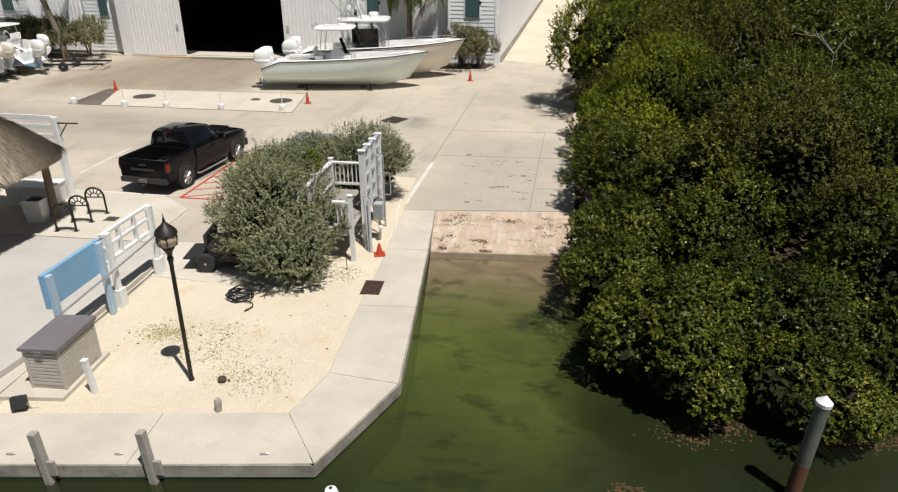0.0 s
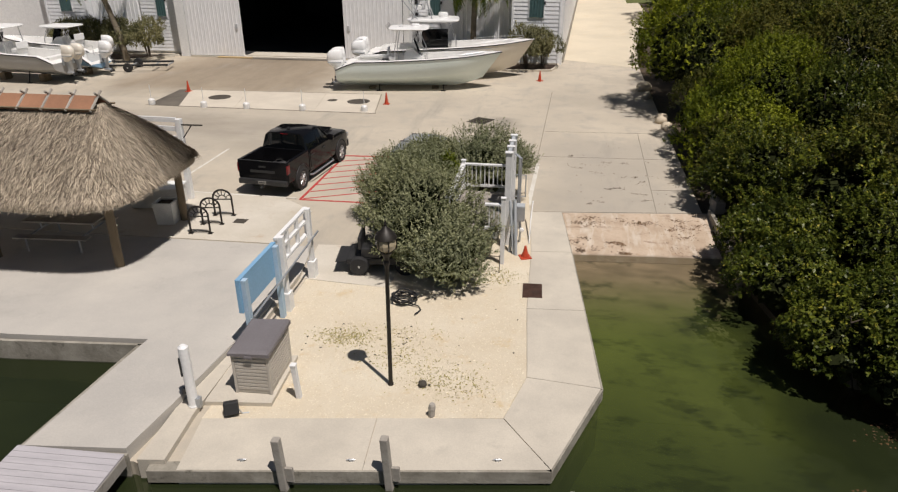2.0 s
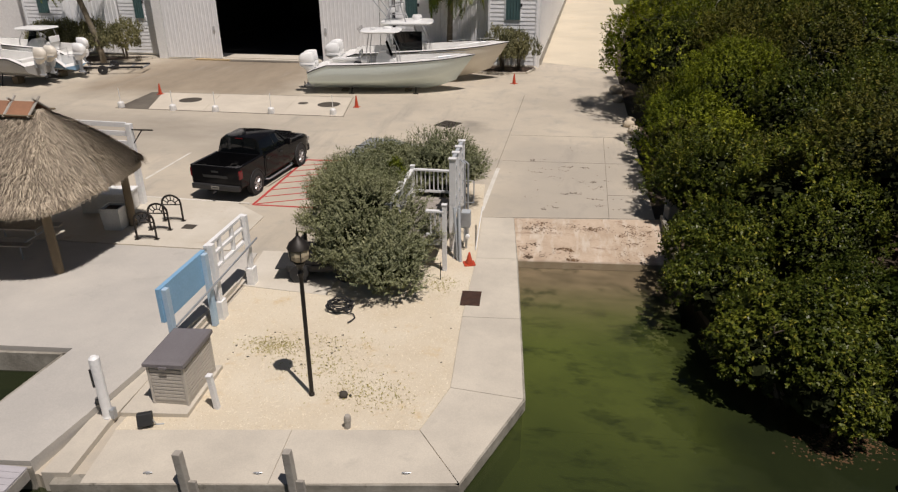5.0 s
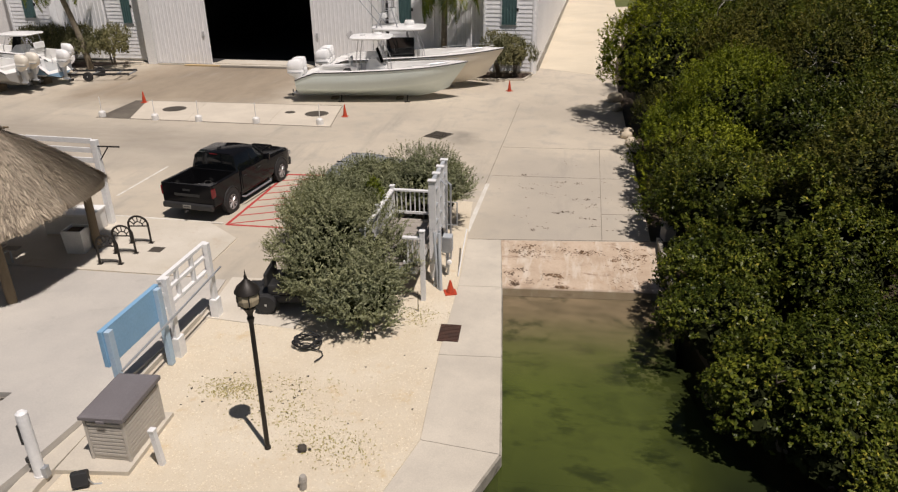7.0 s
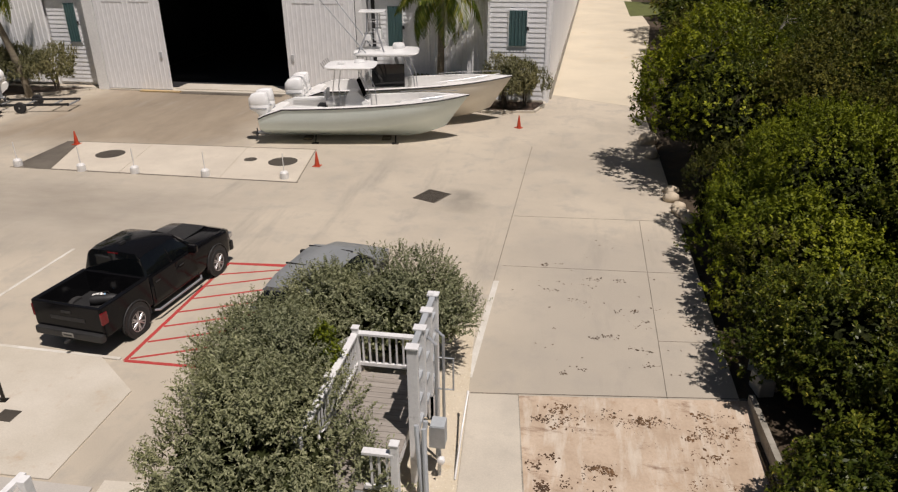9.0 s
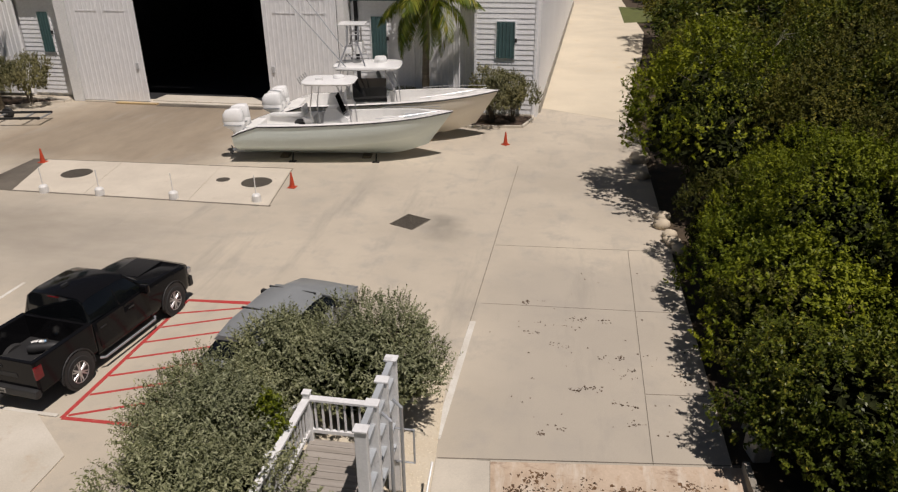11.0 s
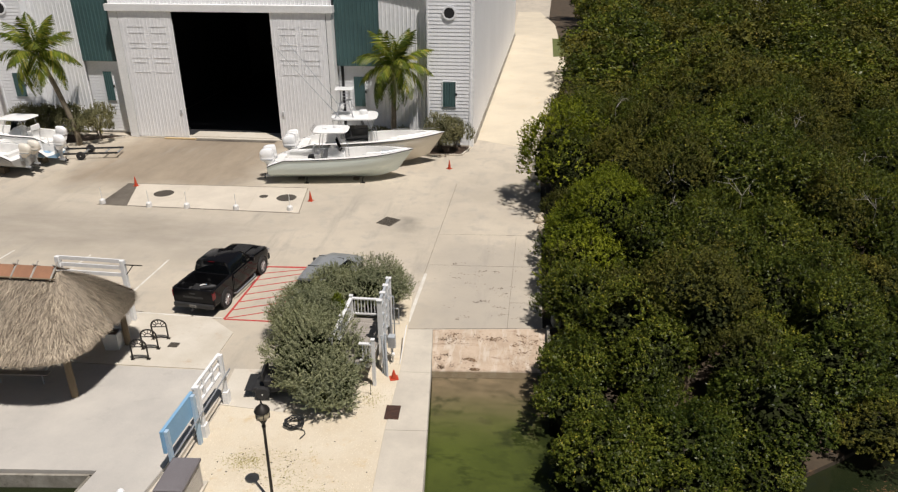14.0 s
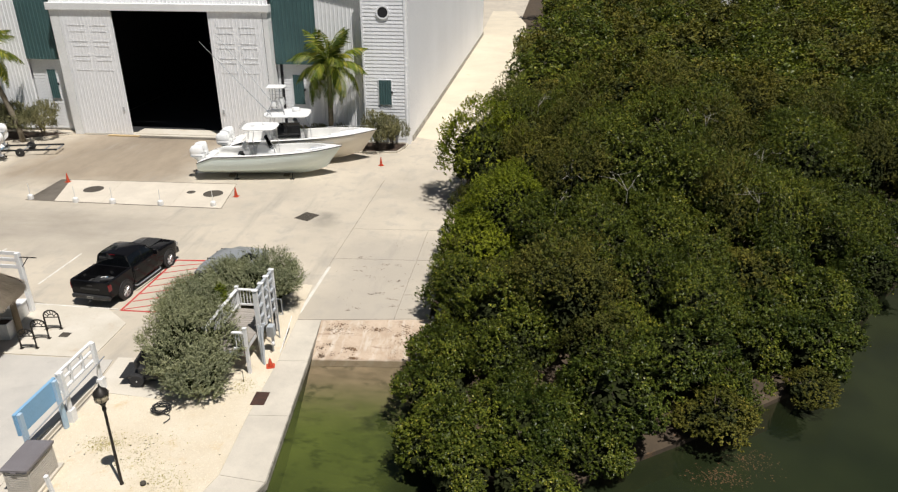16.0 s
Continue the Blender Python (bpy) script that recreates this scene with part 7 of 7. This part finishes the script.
for x, y in ((-9.2, 8.33), (-7.3, 8.62), (-4.75, 9.02)):
    c = thing("dock_cleat", pose(x, y, 0.022, 0, 0, 9), "small galvanised mooring cleat on the quay", "cleat", "cleats on the quay")
    part("horn", tube(bmesh.new(), [(-0.08, 0, 0.035), (-0.03, 0, 0.042), (0.03, 0, 0.042), (0.08, 0, 0.035)], [0.008, 0.012, 0.012, 0.008], 7), "galv", c)
    part("base", B(-0.035, 0.035, -0.016, 0.016, 0, 0.034, 0.005), "galv", c)
by = thing("mooring_buoy", pose(-3.42, 8.62, -0.3), "small white float with a dark eye in the water", "buoy")
smooth(part("float", lathe(bmesh.new(), [(0.01, -0.1), (0.1, -0.06), (0.13, 0.02), (0.1, 0.1), (0.01, 0.13)], 14), "gel", by))
part("eye", lathe(bmesh.new(), [(0.03, 0.125), (0.03, 0.145)], 10), "blackplastic", by)
dk = thing("timber_dock", pose(-13.1, 7.85, 0.0, 0, 0, 2), "lavender-grey plank dock at the plaza's end", "dock")
for k in range(26):
    part("plank", B(-0.05, 1.95, -0.145 * (k + 1) + 0.004, -0.145 * k - 0.004, 0.24, 0.275), "deckwood", dk)
for x in (0.0, 1.9):
    part("stringer", B(x - 0.06, x + 0.06, -3.8, -0.02, 0.02, 0.235), "greywood", dk)
for y in (-1.2, -3.4):
    for x in (0.12, 1.78):
        part("pile", lathe(bmesh.new(), [(0.11, -1.7), (0.11, 0.05)], 12, Matrix.Translation((x, y, 0))), "greywood", dk)


# ---- stones, weed and litter ----
def blob(r, c, seed, flat=0.7):
    g = np.random.default_rng(seed)
    bm = bmesh.new()
    bmesh.ops.create_icosphere(bm, subdivisions=2, radius=r)
    for v in bm.verts:
        v.co *= 1 + 0.22 * noise.noise(v.co / r * 1.3 + Vector((seed, 0, 0)))
        v.co.z *= flat
        v.co += Vector(c)
    return bm


rk = thing("dark_rock", pose(-6.48, 10.99, 0.02), "small dark round rock on the gravel", "rock")
smooth(part("stone", blob(0.095, (0, 0, 0.05), 3, 0.75), "darkstone", rk), 60)
part("chip", blob(0.03, (0.13, 0.03, 0.015), 4), "darkstone", rk)
rng = np.random.default_rng(31)
for k, (x, y, r) in enumerate(((0.55, 38.6, 0.28), (0.75, 33.4, 0.3), (0.9, 32.6, 0.24), (0.85, 34.2, 0.26), (1.05, 31.4, 0.25), (0.6, 40.9, 0.45), (0.8, 32.2, 0.2), (0.95, 31.9, 0.26))):
    t = thing("limestone_rock", pose(x, y, 0.0, 0, 0, k * 40), "pale rough limestone rock at the yard edge", "rock", "rocks along the yard edge")
    smooth(part("stone", blob(r, (0, 0, r * 0.45), 40 + k, 0.7), "stone", t), 60)
    part("chip", blob(r * 0.4, (r * 0.9, r * 0.5, r * 0.15), 60 + k, 0.7), "stone", t)


for x, y, yaw, w in ((1.32, 22.2, 12, 0.34), (1.42, 23.1, -25, 0.30)):
    t = thing("concrete_block", pose(x, y, -0.12, 0, 0, yaw), "pale broken concrete block on the muddy bank", "concrete block", "blocks on the bank")
    part("body", B(-w / 2, w / 2, -w * 0.7, w * 0.7, 0, 0.42, 0.03), "cap", t)
    part("chip", blob(0.09, (w * 0.8, 0, 0.04), int(y), 0.6), "stone", t)


def scatter(name, spots, size, material, label, seed, flat=0.55):
    """Many small irregular lumps in one mesh."""
    g = np.random.default_rng(seed)
    base = np.array([(1, 0, 0), (-0.5, 0.87, 0), (-0.5, -0.87, 0), (0.3, 0.3, 0.9), (-0.2, -0.4, 0.7)])
    tri = [(0, 1, 3), (1, 2, 4), (2, 0, 4), (0, 3, 4), (3, 1, 4)]
    v, f = [], []
    for x, y, z in spots:
        a, s = g.uniform(0, 6.28), size * g.uniform(0.5, 1.6)
        c, n = math.cos(a), math.sin(a)
        jit = base * g.uniform(0.6, 1.3, (5, 1)) * s
        k = len(v)
        v += [(x + p[0] * c - p[1] * n, y + p[0] * n + p[1] * c, z + p[2] * flat) for p in jit]
        f += [tuple(k + i for i in t) for t in tri]
    return tagged(part(name, (v, f), material), label, "litter", kind="stuff")


g = np.random.default_rng(2)


def spots_in(pts, n, z, cx=None, sd=None):
    out = []
    xs, ys = [p[0] for p in pts], [p[1] for p in pts]
    while len(out) < n:
        if cx is None:
            x, y = g.uniform(min(xs), max(xs)), g.uniform(min(ys), max(ys))
        else:
            x, y = g.normal(cx[0], sd[0]), g.normal(cx[1], sd[1])
        if inside(x, y, pts):
            out.append((x, y, z(x, y) if callable(z) else z))
    return out


m, nt, b = base_mat("loose_shell_stone")
cr = nt.nodes.new("ShaderNodeValToRGB")
for e, (p, c) in zip(cr.color_ramp.elements, ((0.0, (0.55, 0.46, 0.32)), (1.0, (0.76, 0.69, 0.55)))):
    e.position, e.color = p, (*c, 1)
nt.links.new(nt.nodes.new("ShaderNodeNewGeometry").outputs["Random Per Island"], cr.inputs["Fac"])
nt.links.new(cr.outputs["Color"], b.inputs["Base Color"])
b.inputs["Roughness"].default_value = 0.9
M["shell"] = m
scatter("gravel", spots_in(gravel_pts, 32000, 0.010), 0.016, "shell", "loose cream shell gravel", 1)
scatter("gravel_debris", spots_in(gravel_pts, 34, 0.014, (-8.0, 12.6), (0.9, 0.45)) + spots_in(gravel_pts, 24, 0.014), 0.03, "darkstone", "scattered dark leaves and chips on the gravel", 3, 0.4)
m2 = surf("sparse_weeds", (0.36, 0.33, 0.11), (0.46, 0.39, 0.17), 0.9, scale=3, fine=20)
M["weeds"] = m2
wv = []
for c, sd, n in (((-8.6, 12.55), (0.35, 0.2), 500), ((-7.2, 12.0), (0.5, 0.3), 300), ((-6.0, 11.2), (0.45, 0.3), 420), ((-5.4, 16.1), (0.25, 0.25), 220), ((-7.4, 12.9), (0.6, 0.2), 160)):
    p = np.array(spots_in(gravel_pts, n, 0.03, c, sd))
    wv.append(leaves(g, p, np.tile([0.0, 0.0, 0.6], (n, 1)), 0.06, 0.3, 0.6))
wv = np.concatenate(wv)
tagged(part("weed_tuft", (wv.tolist(), np.arange(len(wv)).reshape(-1, 4).tolist()), "weeds"), "sparse yellow-green weeds in the gravel", "weeds", kind="stuff")
ramp_zone = [(-3.6, 18.6), (0.8, 18.9), (0.8, 21.4), (-3.7, 20.9)]
rz = lambda x, y: 0.005 - 0.345 * max(0, (21.1 + 0.12 * (x + 3.8) - y)) / 3.0
def clusters(pts, z, centres, per, sd):
    out = []
    for c in centres:
        n = int(per * g.uniform(0.4, 1.7))
        out += spots_in(pts, n, z, c, (sd * g.uniform(0.8, 2.6), sd * g.uniform(0.5, 1.1)))
    return out


cc = [(g.uniform(-3.4, 0.7), g.uniform(18.9, 21.2)) for k in range(34)] + [(g.normal(0.25, 0.35), g.uniform(18.9, 21.2)) for k in range(22)] + [(g.uniform(-3.4, 0.5), g.normal(20.55, 0.2)) for k in range(14)] + [(g.uniform(-3.3, 0.5), 18.75) for k in range(8)]
cc = [c for c in cc if inside(c[0], c[1], ramp_zone)]
scatter("seaweed_litter", clusters(ramp_zone, rz, cc, 40, 0.075), 0.034, "weed", "dry brown seaweed litter on the ramp", 4, 0.25)
scatter("seaweed_clump", clusters(ramp_zone, rz, [c for c in cc if g.uniform() < 0.35 + 0.5 * (c[0] > -0.5)], 24, 0.08), 0.046, "weedmat", "matted brown seaweed clumps on the ramp", 14, 0.3)
yard_zone = [(-4.6, 21.8), (0.6, 22.2), (0.6, 30), (-4.4, 30)]
cc = [(-2.2, 23.6), (-1.9, 23.75), (-1.2, 23.3), (-2.6, 25.4), (-2.5, 22.3), (-2.0, 26.7), (-1.0, 22.6), (-3.1, 27.6), (-1.5, 25.0), (-2.9, 22.0), (-0.4, 22.4), (-0.9, 24.3)] + [(g.uniform(-3.6, 0.4), g.uniform(21.9, 27.5)) for k in range(14)]
cc = [c for c in cc if inside(c[0], c[1], yard_zone)]
scatter("leaf_litter", clusters(yard_zone, 0.003, cc, 9, 0.07) + spots_in(yard_zone, 40, 0.003), 0.026, "weed", "dead leaves and seaweed scattered on the concrete", 5, 0.35)
wz = [(1.8, 10.3), (14, 12.0), (14, 17), (1.8, 11.9)]
fw = []
for c, sd, n in (((2.9, 11.2), (0.35, 0.2), 260), ((3.6, 11.5), (0.3, 0.15), 160), ((5.7, 11.3), (0.4, 0.15), 180), ((6.6, 11.5), (0.25, 0.15), 120), ((11.0, 13.5), (0.5, 0.25), 260), ((12.2, 14.3), (0.4, 0.3), 160)):
    fw += spots_in(wz, n, -0.298, c, sd)
fw += spots_in([(0, 9), (3, 9), (3, 10.6), (0, 10.6)], 70, -0.298, (1.6, 9.5), (0.14, 0.08))
scatter("floating_weed", fw, 0.026, "sargassum", "rust-brown weed floating at the mangrove edge", 6, 0.2)
rng = np.random.default_rng(77)
for k in range(10):
    x, y = rng.uniform(5, 18), rng.uniform(26, 47)
    z = wood_height(x, y) + 0.1
    db = thing("dead_branch", Matrix.Translation((x, y, z)), "bare bleached branch sticking out of the canopy", "branch", "bare branches in the canopy")
    for q in range(4):
        a, lean = rng.uniform(0, 6.28), rng.uniform(0.7, 1.5)
        e = Vector((lean * math.cos(a), lean * math.sin(a), rng.uniform(-0.1, 0.45)))
        mid = e * 0.45 + Vector((rng.normal(0, 0.08), rng.normal(0, 0.08), 0.1))
        part("limb", tube(bmesh.new(), [(0, 0, -0.9), (0, 0, -0.3), tuple(mid), tuple(e)], [0.016, 0.013, 0.009, 0.004], 5), "greywood", db)
        part("twig", tube(bmesh.new(), [tuple(mid), tuple(mid + Vector((rng.normal(0, 0.3), rng.normal(0, 0.3), 0.25)))], [0.01, 0.004], 5), "greywood", db)

# far house with a blue roof beyond the wood
fh = thing("distant_house", pose(50, 150, 0), "distant pale house with a blue metal roof", "house")
part("wall", B(-7, 7, -4, 4, 0, 5.6), "stucco", fh)
for x in (-4.5, 0, 4.5):
    w = part("window", B(x - 0.7, x + 0.7, -4.05, -3.95, 2.8, 4.4), "white", fh)
    part("pane", B(x - 0.6, x + 0.6, -4.07, -4.05, 2.9, 4.3), "blackglass", w)
bm = bmesh.new()
loft(bm, [[(x, -4.6, 5.5), (x, 0, 7.6), (x, 4.6, 5.5), (x, 4.6, 5.35), (x, 0, 7.4), (x, -4.6, 5.35)] for x in (-7.6, 7.6)])
bmesh.ops.recalc_face_normals(bm, faces=bm.faces)
part("roof", bm, "signblue", fh, "blue metal roof")
